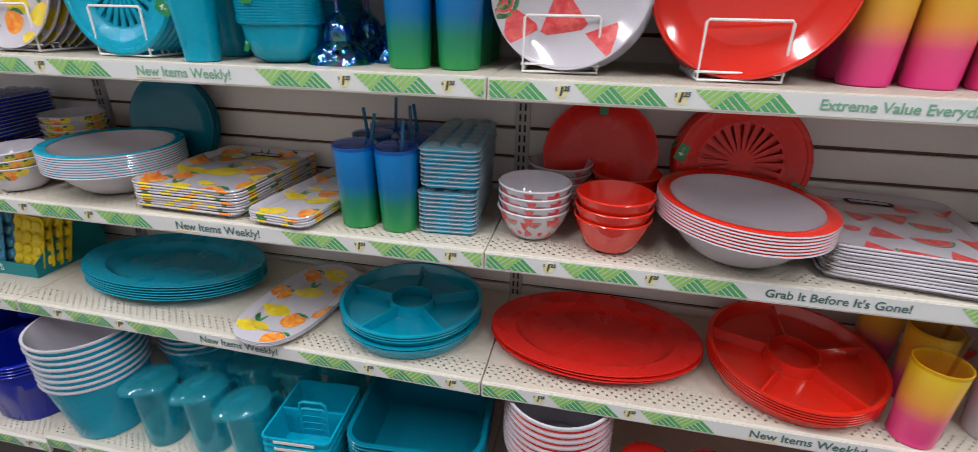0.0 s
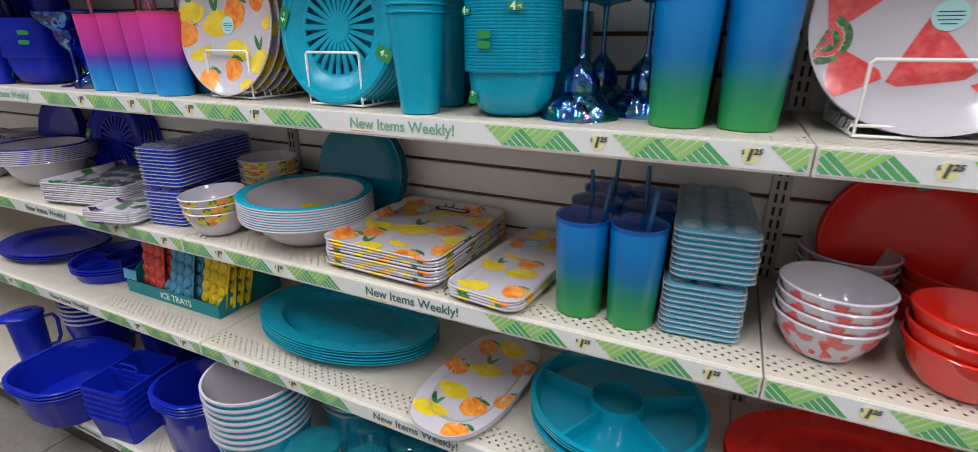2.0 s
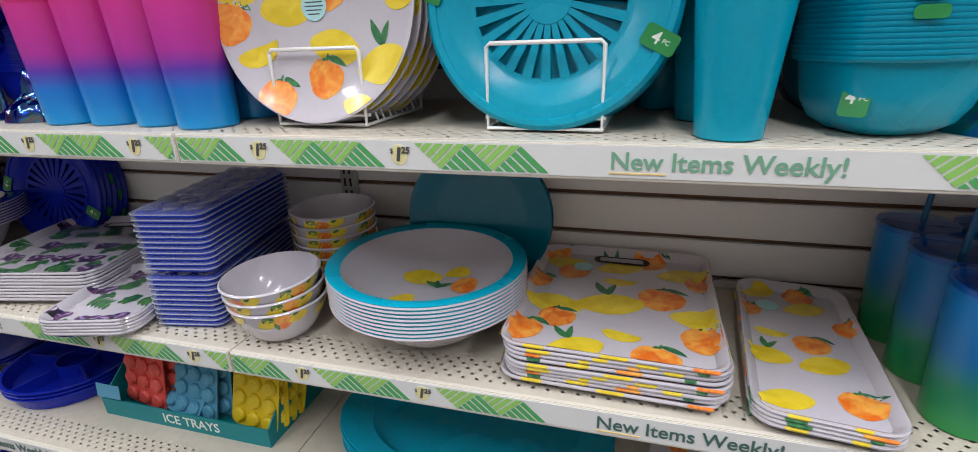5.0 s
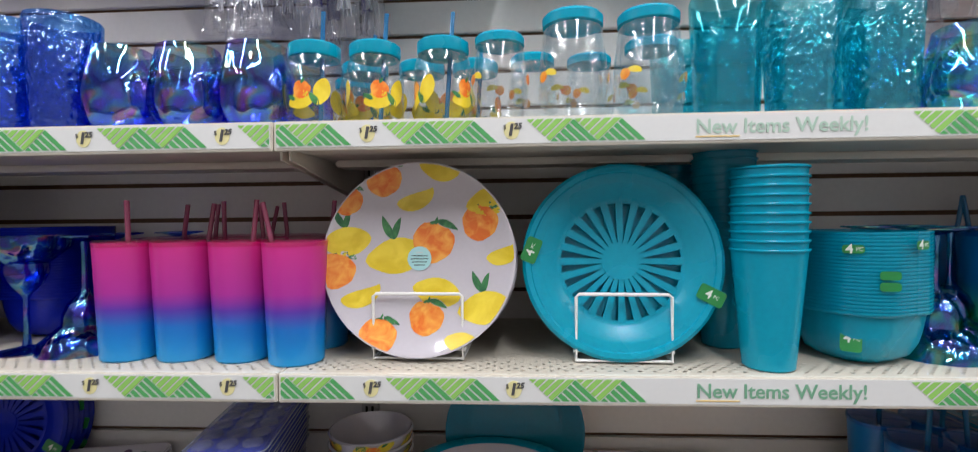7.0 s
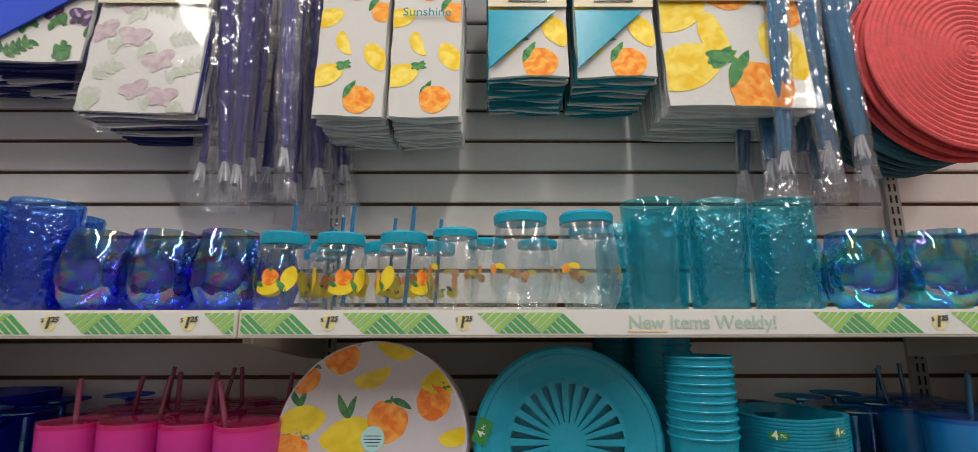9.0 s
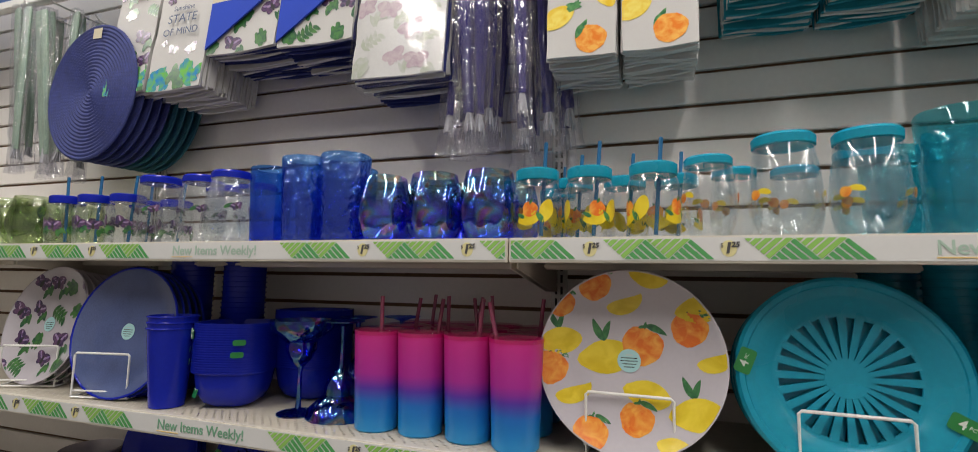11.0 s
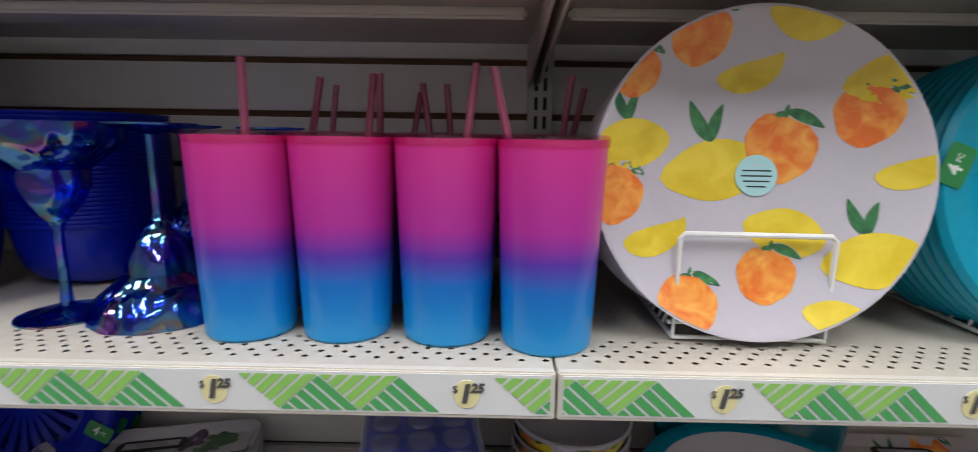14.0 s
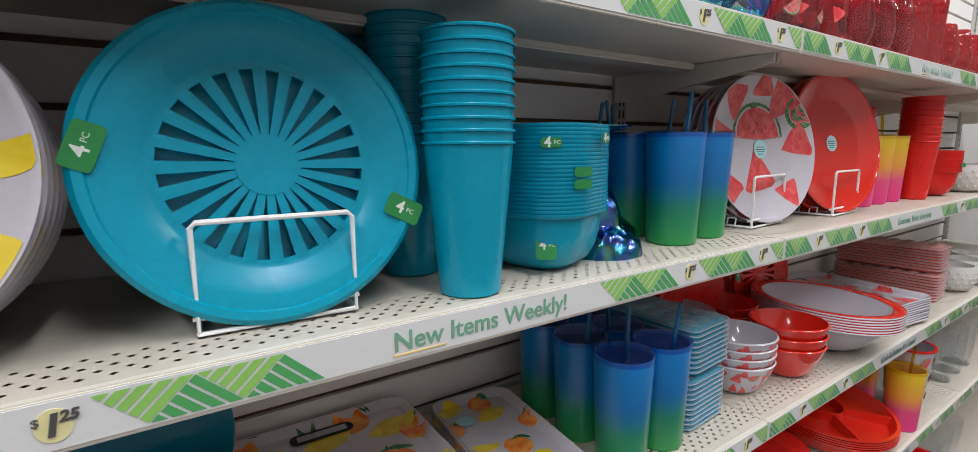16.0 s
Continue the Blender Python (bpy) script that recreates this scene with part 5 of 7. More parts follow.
def ice_tray(body, lid, label, group):
    """Ice cube tray with a see-through domed lid; long side along y."""
    b = thing("ice_cube_tray", label, "ice tray", group)
    hx, hy = 0.057, 0.135
    part("tray_body", loft([ring_rr(hx - 0.006, hy - 0.006, 0.010, -0.004), ring_rr(hx - 0.004, hy - 0.004, 0.012, 0.0), ring_rr(hx - 0.0015, hy - 0.0015, 0.014, -0.0014), ring_rr(hx - 0.0015, hy - 0.0015, 0.014, 0.0012), ring_rr(hx - 0.004, hy - 0.004, 0.012, 0.0014), ring_rr(hx - 0.004, hy - 0.004, 0.012, 0.0040)]), M[body], b)
    ld = part("lid", loft([ring_rr(hx, hy, 0.014, 0.0015), ring_rr(hx + 0.0022, hy + 0.0022, 0.015, 0.0019), ring_rr(hx + 0.0022, hy + 0.0022, 0.015, 0.0050), ring_rr(hx - 0.001, hy - 0.001, 0.013, 0.0062)]), M[lid], b, "frosted see-through lid")
    # Bead added so that the edge highlight shows as a white line
    part("lid_edge", rr_band([(hx + 0.0020, hy + 0.0020, 0.015, 0.0030), (hx + 0.0032, hy + 0.0032, 0.016, 0.0031), (hx + 0.0032, hy + 0.0032, 0.016, 0.0044), (hx + 0.0020, hy + 0.0020, 0.015, 0.0045)]), M["edge_w"], ld, "pale bead added for the lid edge highlight")
    return b, ld


def dome_grid(lid, mat):
    me = mesh_of("lid_dome", loft([ring_el(0.0150, 0.0150, 0.0, 16), ring_el(0.0138, 0.0138, 0.004, 16), ring_el(0.009, 0.009, 0.0062, 16), ring_el(0.002, 0.002, 0.0068, 16)]), M[mat])
    for i in range(3):
        for j in range(7):
            part_me("lid_dome", me, lid, pose(-0.035 + 0.035 * i, -0.111 + 0.037 * j, 0.0064))


def bucket(name, mat, rim_mat, inner, label, group, r0=0.085, r1=0.115, h=0.20):
    b = thing(name, label, "bucket", group)
    part("wall", shell([(r0 * 0.95, 0), (r0, 0.004), (r1 - 0.002, h - 0.004)], [(r1 - 0.004, h - 0.003), (r0 - 0.003, 0.0085)], 48), M[mat], b)
    part("rim", band([(r1 - 0.003, h - 0.006), (r1 + 0.002, h - 0.006), (r1 + 0.003, h - 0.002)], [(r1 + 0.002, h + 0.001), (r1 - 0.004, h)], 48), M[rim_mat], b)
    part("lining", loft([ring_el(q, q, z, 48) for q, z in ((r1 - 0.0045, h - 0.001), (r0 - 0.0036, 0.0095), (r0 - 0.02, 0.0092), (0.001, 0.0092))], False), M[inner], b)
    return b


def pitcher(mat, label, group):
    b = thing("pitcher", label, "pitcher", group)
    prof = [(0.044, 0), (0.047, 0.004)] + [(0.0475 + 0.006 * i / 13 + (0.0007 if i % 2 else 0), 0.012 + 0.0125 * i) for i in range(14)] + [(0.056, 0.19)]
    part("body", loft([ring_el(r, r, z, 40) for r, z in prof] + [ring_el(r - 0.002, r - 0.002, z + 0.002, 40) for r, z in reversed(prof)]), M[mat], b)

    def spouted(r, z):
        return [(x - 0.018 * max(0.0, -x / r) ** 6, y, z) for x, y, z in ring_el(r, r, z, 40)]
    lid = part("lid", loft([spouted(0.0575, 0.186), spouted(0.0605, 0.189), spouted(0.0605, 0.197), spouted(0.054, 0.203), spouted(0.04, 0.206), spouted(0.006, 0.207)]), M[mat], b, "translucent lid with pouring spout")
    part("handle_grip", loft([ring_el(0.026, 0.009, 0.205, 24), ring_el(0.024, 0.008, 0.212, 24), ring_el(0.018, 0.005, 0.214, 24)]), M[mat], lid)
    part("handle", tube([(0.052, 0, 0.17), (0.078, 0, 0.172), (0.088, 0, 0.15), (0.083, 0, 0.08), (0.07, 0, 0.052), (0.049, 0, 0.05)], 0.0065, 8), M[mat], b)
    return b


def caddy(mat, label, group, marked=True):
    b = thing("storage_caddy", label, "caddy", group)
    hx, hy, h = 0.085, 0.10, 0.085
    part("tub", loft([ring_rr(hx * 0.86, hy * 0.86, 0.012, 0), ring_rr(hx - 0.003, hy - 0.003, 0.015, h - 0.006), ring_rr(hx, hy, 0.016, h - 0.005), ring_rr(hx, hy, 0.016, h), ring_rr(hx - 0.005, hy - 0.005, 0.013, h), ring_rr(hx * 0.84, hy * 0.84, 0.010, 0.003)]), M[mat], b)
    part("partition", box_bm(-hx + 0.006, hx - 0.006, -0.003, 0.003, 0.003, h - 0.002, 0.001), M[mat], b, smooth=False)
    part("handle", tube([(-0.035, 0, h - 0.004), (-0.033, 0, h + 0.016), (-0.024, 0, h + 0.022), (0.024, 0, h + 0.022), (0.033, 0, h + 0.016), (0.035, 0, h - 0.004)], 0.0042, 8), M[mat], b)
    if marked:
        part("paper_label", box_bm(-0.05, 0.05, -0.0005, 0.0005, 0, 0.008), M["strip"], b, "white paper label strip", pose(0, -hy - 0.0008, h - 0.013))
    return b


def rr_band(pairs):
    rings = [ring_rr(*q) for q in pairs]
    return loft(rings + [rings[0]], False, False)


def basin(name, hx, hy, h, mat, label, group, rad=0.06):
    b = thing(name, label, "tub", group)
    part("wall", loft([ring_rr(hx * 0.8, hy * 0.8, rad * 0.8, 0), ring_rr(hx * 0.83, hy * 0.83, rad * 0.85, 0.004), ring_rr(hx - 0.008, hy - 0.008, rad, h - 0.006), ring_rr(hx - 0.010, hy - 0.010, rad - 0.01, h - 0.005), ring_rr(hx * 0.79, hy * 0.79, rad * 0.75, 0.006)]), M[mat], b)
    part("rim", rr_band([(hx - 0.010, hy - 0.010, rad - 0.01, h - 0.0052), (hx, hy, rad, h - 0.005), (hx + 0.001, hy + 0.001, rad, h - 0.002), (hx - 0.001, hy - 0.001, rad, h), (hx - 0.011, hy - 0.011, rad - 0.011, h - 0.001)]), M[mat], b)
    return b


# ---- shelf D: plates on stands, cups, bowls, goblets ----
rnd = random.Random(11)
stand = wire_stand()


def stack_up(proto, n, step, x, y, z, rz=0.0, jitter=0.0, lean=0.0):
    for i in range(n):
        place(proto, pose(x + rnd.uniform(-jitter, jitter) + lean * i, y + rnd.uniform(-jitter, jitter), z + step * i, 0, 0, rz + rnd.uniform(-3, 3) * (jitter > 0)))


def lean_row(front, rest, n, step, x, y, z, tilt, rz):
    """A plate leaning on its stand with the others behind it."""
    for i in range(n):
        place(front if i == 0 else rest, pose(x, y, z, 90 - tilt, 0, rz) @ pose(0, 0, -step * i, 0, 0, 0 if i == 0 else rnd.uniform(-40, 40)))


p_lem = plate("dinner_plate", 0.139, "white", "white melamine plate printed with lemons and oranges", "citrus plates", "citrus", sticker=True)
p_lem2 = plate("dinner_plate", 0.139, "white", "white melamine plate printed with lemons, stacked behind", "citrus plates", "citrus")
lean_row(p_lem, p_lem2, 6, 0.020, 0.173, 0.083, 1.243, 8, -2)
place(stand, pose(0.172, 0.062, ZD, 0, 0, -2))
f_teal = fan_plate("paper_plate_holder", 0.138, "teal", "teal plastic paper-plate holder with radiating slots", "teal plate holders", True)
f_teal2 = fan_plate("paper_plate_holder", 0.138, "teal", "teal plastic paper-plate holder stacked behind", "teal plate holders")
lean_row(f_teal, f_teal2, 9, 0.013, 0.459, 0.078, 1.238, 8, -3)
place(stand, pose(0.458, 0.052, ZD, 0, 0, -3))

p_mel = plate("dinner_plate", 0.139, "white", "white melamine plate printed with watermelon slices", "melon plates", "melon", sticker=True)
lean_row(p_mel, p_mel, 5, 0.018, 1.338, 0.112, 1.243, 9, -10)
place(stand, pose(1.330, 0.080, ZD, 0, 0, 4))
p_red = plate("dinner_plate", 0.150, "red_gloss", "glossy red plastic dinner plate on wire stand", "red plates", sticker=True, rim_mat="red_gloss")
lean_row(p_red, p_red, 5, 0.030, 1.622, 0.105, 1.253, 10, -10)
place(stand, pose(1.620, 0.062, ZD, 0, 0, 2))
p_bl = plate("dinner_plate", 0.139, "greyblue", "speckled blue melamine plate on wire stand", "blue plates", sticker=True, rim_mat="blue")
lean_row(p_bl, p_bl, 5, 0.018, -0.886, 0.075, 1.238, 10, 4)
place(stand, pose(-0.906, 0.034, ZD, 0, 0, 12))
p_bf = plate("dinner_plate", 0.139, "white", "white melamine plate printed with purple butterflies", "butterfly plates", "butterfly", sticker=True)
lean_row(p_bf, p_bf, 6, 0.018, -1.175, 0.095, 1.240, 12, 0)
place(stand, pose(-1.170, 0.052, ZD, 0, 0, 20))

t_pb = [tumbler("tum_pb", "lid_p", "straw_p", "frosted pink to blue tumbler with lid and straw", "pink and blue tumblers", tl) for tl in ((4, 2), (-7, 10), (3, -6), (-5, -12))]
for i, tx in enumerate((-0.264, -0.177, -0.088, -0.002)):
    for j in range(3):
        place(t_pb[(i + j * 3) % 4], pose(tx + rnd.uniform(-0.003, 0.003), (0.076, 0.078, 0.075, 0.060)[i] + 0.092 * j, ZD, 0, 0, rnd.uniform(0, 360) if j else (0, 40, 150, 20)[i]))
t_bg = [tumbler("tum_bg", "lid_b", "straw_b", "frosted blue to green tumbler with lid and straw", "blue and green tumblers", tl) for tl in ((4, 2), (-6, 8), (3, -7))]
for i, tx in enumerate((1.052, 1.145)):
    for j in range(3):
        place(t_bg[(i + j) % 3], pose(tx, 0.090 + 0.010 * i + 0.092 * j, ZD, 0, 0, 70 * j))
t_py = [tumbler("tum_py", "lid_y", "straw_y", "frosted yellow to pink tumbler with lid and straw", "yellow and pink tumblers", tl) for tl in ((4, 2), (-6, 8))]
for i, tx in enumerate((1.822, 1.916, 2.010)):
    for j in range(2):
        place(t_py[(i + j) % 2], pose(tx, 0.12 + 0.092 * j, ZD, 0, 0, 90 * i + 40 * j))

cup_t = tall_cup("teal", "tall teal plastic cup nested in a stack", "teal cups")
stack_up(cup_t, 10, 0.0118, 0.646, 0.045, ZD)
stack_up(cup_t, 14, 0.0118, 0.634, 0.160, ZD)
stack_up(cup_t, 13, 0.0118, 0.588, 0.268, ZD)
cup_b = tall_cup("blue", "tall royal blue plastic cup nested in a stack", "blue cups")
stack_up(cup_b, 3, 0.0118, -0.730, 0.048, ZD)
stack_up(cup_b, 13, 0.0118, -0.850, 0.190, ZD)
stack_up(cup_b, 13, 0.0118, -0.705, 0.205, ZD)
cup_r = tall_cup("red", "tall red plastic cup nested in a stack", "red cups")
stack_up(cup_r, 11, 0.0118, 2.13, 0.09, ZD)
stack_up(cup_r, 9, 0.0118, 2.06, 0.22, ZD)

for bx, by, mat, colour, n, tags in ((0.792, 0.100, "teal", "teal", 23, {0: -36, 8: -8, 11: -8, 18: -34, 19: 24}), (-0.628, 0.118, "blue", "royal blue", 21, {0: -28, 4: -40, 9: -42, 15: -30, 17: -30, 8: 44, 13: 46}), (2.30, 0.11, "red", "red", 13, {0: 15, 4: -10})):
    sb = square_bowl(mat, colour + " plastic bowl nested in a tall stack", colour + " bowls")
    row = [place(sb, pose(bx, by, ZD + 0.0047 * i, 0, 0, 20)) for i in range(n)]
    for i, a in tags.items():
        edge = ring_rr(0.0765, 0.0765, 0.055, 0, 8)
        want = radians(a - 20 - 90)
        q = max(math.hypot(p[0], p[1]) for p in edge if math.cos(math.atan2(p[1], p[0]) - want) > 0.92) + 0.001
        q = q if i else q * 0.83
        pack_tag(row[i], pose(0, 0, 0, 0, 0, a - 20) @ pose(0, -q, 0.072 if i else 0.038, 90 if i else 74, 0, 0), 0.024, 0.011 if i else 0.034, i in (0, 18, 19, 15, 17))
sbk = square_bowl("blue", "royal blue plastic bowl in the rear stack", "blue bowls")
stack_up(sbk, 26, 0.0047, -0.525, 0.235, ZD)
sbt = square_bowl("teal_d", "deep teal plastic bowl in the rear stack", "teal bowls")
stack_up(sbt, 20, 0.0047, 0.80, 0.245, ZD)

gob_t = goblet("iri_deept", "iridescent teal goblet with wavy bowl, upside down", "teal goblets")
for gx, gy in ((0.905, 0.105), (0.990, 0.185), (0.905, 0.240), (1.0, 0.285)):
    place(gob_t, pose(gx, gy, ZD + 0.1805, 180, 0, 40 * gx))
gob_b = goblet("iri_deep", "iridescent deep blue wavy margarita goblet", "blue goblets")
place(gob_b, pose(-0.452, 0.100, ZD))
place(gob_b, pose(-0.366, 0.112, ZD + 0.1805, 180, 0, 0))
place(gob_b, pose(-0.405, 0.225, ZD + 0.1805, 180, 0, 30))
place(gob_b, pose(-0.33, 0.285, ZD + 0.1805, 180, 0, 60))

# ---- shelf C: trays, bowls, tumblers, ice trays ----
b_lem = bowl("small_bowl", 0.074, 0.061, 0.036, "white", "small white melamine bowl printed with citrus fruit", "citrus bowls", "citrus", 3)
for i in range(3):
    place(b_lem, pose(0.044 - 0.001 * i, 0.070, ZC + 0.0185 * i, 0, -1.8 * i, 30 + 14 * i))
stack_up(b_lem, 6, 0.0180, 0.052, 0.232, ZC, 80, 0.001)
o_teal = rim_bowl("serving_bowl", 0.150, 0.070, "teal", "white melamine serving bowl with wide teal rim", "teal rimmed bowls", 0.020, style="citrus")
o_teal2 = rim_bowl("serving_bowl", 0.150, 0.070, "teal", "white serving bowl with teal rim in a stack", "teal rimmed bowls", 0.020)
for i in range(9):
    place(o_teal if i == 8 else o_teal2, pose(0.268, 0.136, ZC + 0.0056 * i, 0, 1.0, 0))
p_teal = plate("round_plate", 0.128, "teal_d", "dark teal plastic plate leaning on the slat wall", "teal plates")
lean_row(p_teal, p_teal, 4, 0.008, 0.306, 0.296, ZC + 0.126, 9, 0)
tr_lem = [tray("serving_tray", 0.138, 0.165, "white", "white melamine serving tray printed with lemons and oranges", "citrus trays", "citrus", 0.074, 5, True, False, q) for q in (0, 1, 2, 3)]
tr_top = tray("serving_tray", 0.138, 0.165, "white", "white melamine serving tray printed with lemons and oranges", "citrus trays", "citrus", 0.074, 5, True, True)
for i in range(9):
    place(tr_top if i == 8 else tr_lem[(i * 3) % 4], pose(0.548 + rnd.uniform(-0.003, 0.003), 0.178 + rnd.uniform(-0.003, 0.003), ZC + 0.0062 * i, 0, 0, -1 + rnd.uniform(-0.8, 0.8)))
ts_lem = [tray("small_tray", 0.076, 0.17, "white", "narrow white melamine tray printed with citrus", "narrow citrus trays", "citrus", 0.060, 9, False, False, q) for q in (0, 1, 2)]
ts_top = tray("small_tray", 0.076, 0.17, "white", "narrow white melamine tray printed with citrus", "narrow citrus trays", "citrus", 0.060, 9, False, True)
for i in range(4):
    place(ts_top if i == 3 else ts_lem[i], pose(0.795, 0.163, ZC + 0.0055 * i, 0, 0, -6 + rnd.uniform(-1, 1)))
for i, tx in enumerate((0.932, 1.021)):
    for j in range(3):
        place(t_bg[(i + j + 1) % 3], pose(tx, 0.074 + 0.091 * j, ZC, 0, 0, 50 * j + 120 * i))


def ice_stack(body, lid, colour, n, gap_at, x, y, z, rz):
    lo_, _ = ice_tray(body, lid, colour + " ice cube tray with frosted lid in a stack", colour + " ice trays")
    hi_, ld = ice_tray(body, lid, colour + " ice cube tray with domed frosted lid on top", colour + " ice trays")
    dome_grid(ld, lid)
    for i in range(n):
        extra = 0.010 if i >= gap_at else 0.0
        place(hi_ if i in (n - 1, gap_at - 1) else lo_, pose(x + (0.006 if i >= gap_at else 0), y, z + 0.0042 + 0.0088 * i + extra, 0, 0, rz + rnd.uniform(-0.8, 0.8)))


ice_stack("ice_c", "frost", "teal", 19, 10, 1.118, 0.190, ZC, 4)
ice_stack("ice_b", "frost_v", "blue", 21, 10, -0.135, 0.172, ZC, 10)
ice_stack("s_coral", "frost_r", "coral", 17, 9, 2.34, 0.185, ZC, 3)

ts_bf = tray("small_tray", 0.080, 0.105, "white", "small white melamine tray printed with butterflies", "butterfly trays", "butterfly", 0.052, 21)
for i in range(5):
    place(ts_bf, pose(-0.270, 0.070, ZC + 0.0055 * i, 0, 0, 14 + rnd.uniform(-1, 1)))
tr_bf = [tray("serving_tray", 0.145, 0.150, "white", "white melamine serving tray printed with butterflies and leaves", "butterfly trays", "butterfly", 0.060, 23, True, False, q) for q in (0, 1, 2)]
for i in range(9):
    place(tr_bf[i % 3], pose(-0.505, 0.178, ZC + 0.0062 * i, 0, 0, 12 + rnd.uniform(-0.8, 0.8)))
f_blue = fan_plate("paper_plate_holder", 0.130, "blue", "royal blue plastic paper-plate holder leaning on the wall", "blue plate holders", True)
lean_row(f_blue, f_blue, 6, 0.013, -0.70, 0.290, ZC + 0.127, 9, 4)
p_blue2 = plate("round_plate", 0.128, "blue", "royal blue plastic plate leaning on the slat wall", "blue wall plates")
lean_row(p_blue2, p_blue2, 4, 0.008, -1.02, 0.296, ZC + 0.126, 9, 0)
o_blue = rim_bowl("serving_bowl", 0.148, 0.088, "blue", "white melamine serving bowl with blue rim", "blue rimmed bowls")
stack_up(o_blue, 8, 0.0058, -0.865, 0.155, ZC)
b_bf = bowl("small_bowl", 0.072, 0.058, 0.034, "white", "small white melamine bowl printed with butterflies", "butterfly bowls", "butterfly", 3)
stack_up(b_bf, 4, 0.0165, -1.13, 0.10, ZC, 10, 0.001)
stack_up(b_bf, 5, 0.0165, -1.22, 0.25, ZC, 60, 0.001)
b_blue = bowl("small_bowl", 0.072, 0.058, 0.034, "blue", "small royal blue plastic bowl", "small blue bowls")
stack_up(b_blue, 3, 0.0165, -1.30, 0.10, ZC, 0, 0.001)

b_mel = bowl("small_bowl", 0.073, 0.062, 0.034, "white", "small white melamine bowl printed with watermelon", "melon bowls", "melon", 3)
stack_up(b_mel, 4, 0.0165, 1.297, 0.105, ZC, 0, 0.001)
stack_up(b_mel, 4, 0.0165, 1.335, 0.255, ZC, 40, 0.001)
b_red = bowl("small_bowl", 0.074, 0.066, 0.036, "red_gloss", "small glossy red plastic bowl", "small red bowls")
stack_up(b_red, 3, 0.0220, 1.452, 0.082, ZC, 0, 0.001)
stack_up(b_red, 3, 0.0200, 1.478, 0.238, ZC, 0, 0.001)
p_red2 = plate("round_plate", 0.126, "red", "red plastic plate leaning on the slat wall", "red wall plates")
lean_row(p_red2, p_red2, 4, 0.008, 1.418, 0.296, ZC + 0.124, 9, 0)
pack_tag(p_red2, pose(0, 0.108, 0.021, 0, 0, 90), 0.036, 0.018, False)
f_red = fan_plate("paper_plate_holder", 0.136, "red", "red plastic paper-plate holder leaning on the wall", "red plate holders", True)
lean_row(f_red, f_red, 6, 0.012, 1.712, 0.282, ZC + 0.133, 9, 0)
o_red = rim_bowl("serving_bowl", 0.156, 0.076, "red_gloss", "white melamine serving bowl with wide red rim", "red rimmed bowls", 0.022)
for i in range(7):
    place(o_red, pose(1.682, 0.112, ZC + 0.0058 * i + 0.003, 2, 2.5, 0))
tr_mel = [tray("serving_tray", 0.138, 0.162, "white", "white melamine serving tray printed with watermelon", "melon trays", "melon", 0.072, 31, True, False, q) for q in (0, 1, 2)]
for i in range(10):
    place(tr_mel[i % 3], pose(1.972 + rnd.uniform(-0.003, 0.003), 0.178, ZC + 0.0062 * i, 0, 0, -8 + rnd.uniform(-1, 1)))

# ---- shelf B: platters, divided trays, boxed ice trays ----
pl_teal = platter("oval_platter", 0.248, 0.152, "teal", "large oval teal plastic platter in a stack", "teal platters", depth=0.026)
for i in range(6):
    place(pl_teal, pose(0.312, 0.180, zb(0.312) + 0.0075 * i, 0, B_SLOPE, 4 + rnd.uniform(-1, 1)))
pl_lem = platter("oval_platter", 0.098, 0.190, "white", "white melamine oval platter printed with citrus", "citrus platters", "citrus", 0.012)
for i in range(3):
    place(pl_lem, pose(0.706, 0.148, zb(0.706) + 0.004 * i, 0, B_SLOPE, -6))
d_teal = divided_tray("divided_tray", 0.172, "teal_gloss", "round teal divided serving tray in a stack", "teal divided trays")
for i in range(5):
    place(d_teal, pose(1.004, 0.160, zb(1.004) + 0.0065 * i + (0.014 if i > 1 else 0), 0, B_SLOPE, 10 if i > 1 else 40))
pl_red = platter("oval_platter", 0.243, 0.163, "red", "large oval red plastic platter in a stack", "red platters")
stack_up(pl_red, 3, 0.0075, 1.447, 0.180, ZB_LOW, 0, 0.001)
d_red = divided_tray("divided_tray", 0.173, "red_gloss", "round red divided serving tray in a stack", "red divided trays")
for i in range(5):
    place(d_red, pose(1.866, 0.160, ZB_LOW + 0.006 * i + 0.014, 6, 0, 0))
for tx, ty in ((2.045, 0.030), (2.075, 0.275), (2.098, 0.150)):
    place(t_py[0], pose(tx, ty, ZB_LOW, 0, 0, 30))
mc = bucket("popcorn_cup", "white", "red", "white", "white plastic cup printed with watermelon halves", "melon cups", 0.045, 0.062, 0.19)
pm = Print(lambda u, v, lift: ((0.0535 + v * 0.09 + 0.0006 + lift) * math.cos(u / 0.053), (0.0535 + v * 0.09 + 0.0006 + lift) * math.sin(u / 0.053), 0.095 + v))
for k in range(5):
    for j in (-0.055, 0.0, 0.055):
        pm.half_melon(0.053 * (k * 1.257 + (0.5 if j else 0)), j, 0.018, 160 + 30 * k) if (k + round(j * 100)) % 2 else pm.stamp("wedge", "melon", 0.053 * k * 1.257, j, 0.014, 50 * k)
pm.lay(mc)
place(mc, pose(2.20, 0.07, ZB_LOW))
place(mc, pose(2.24, 0.21, ZB_LOW))

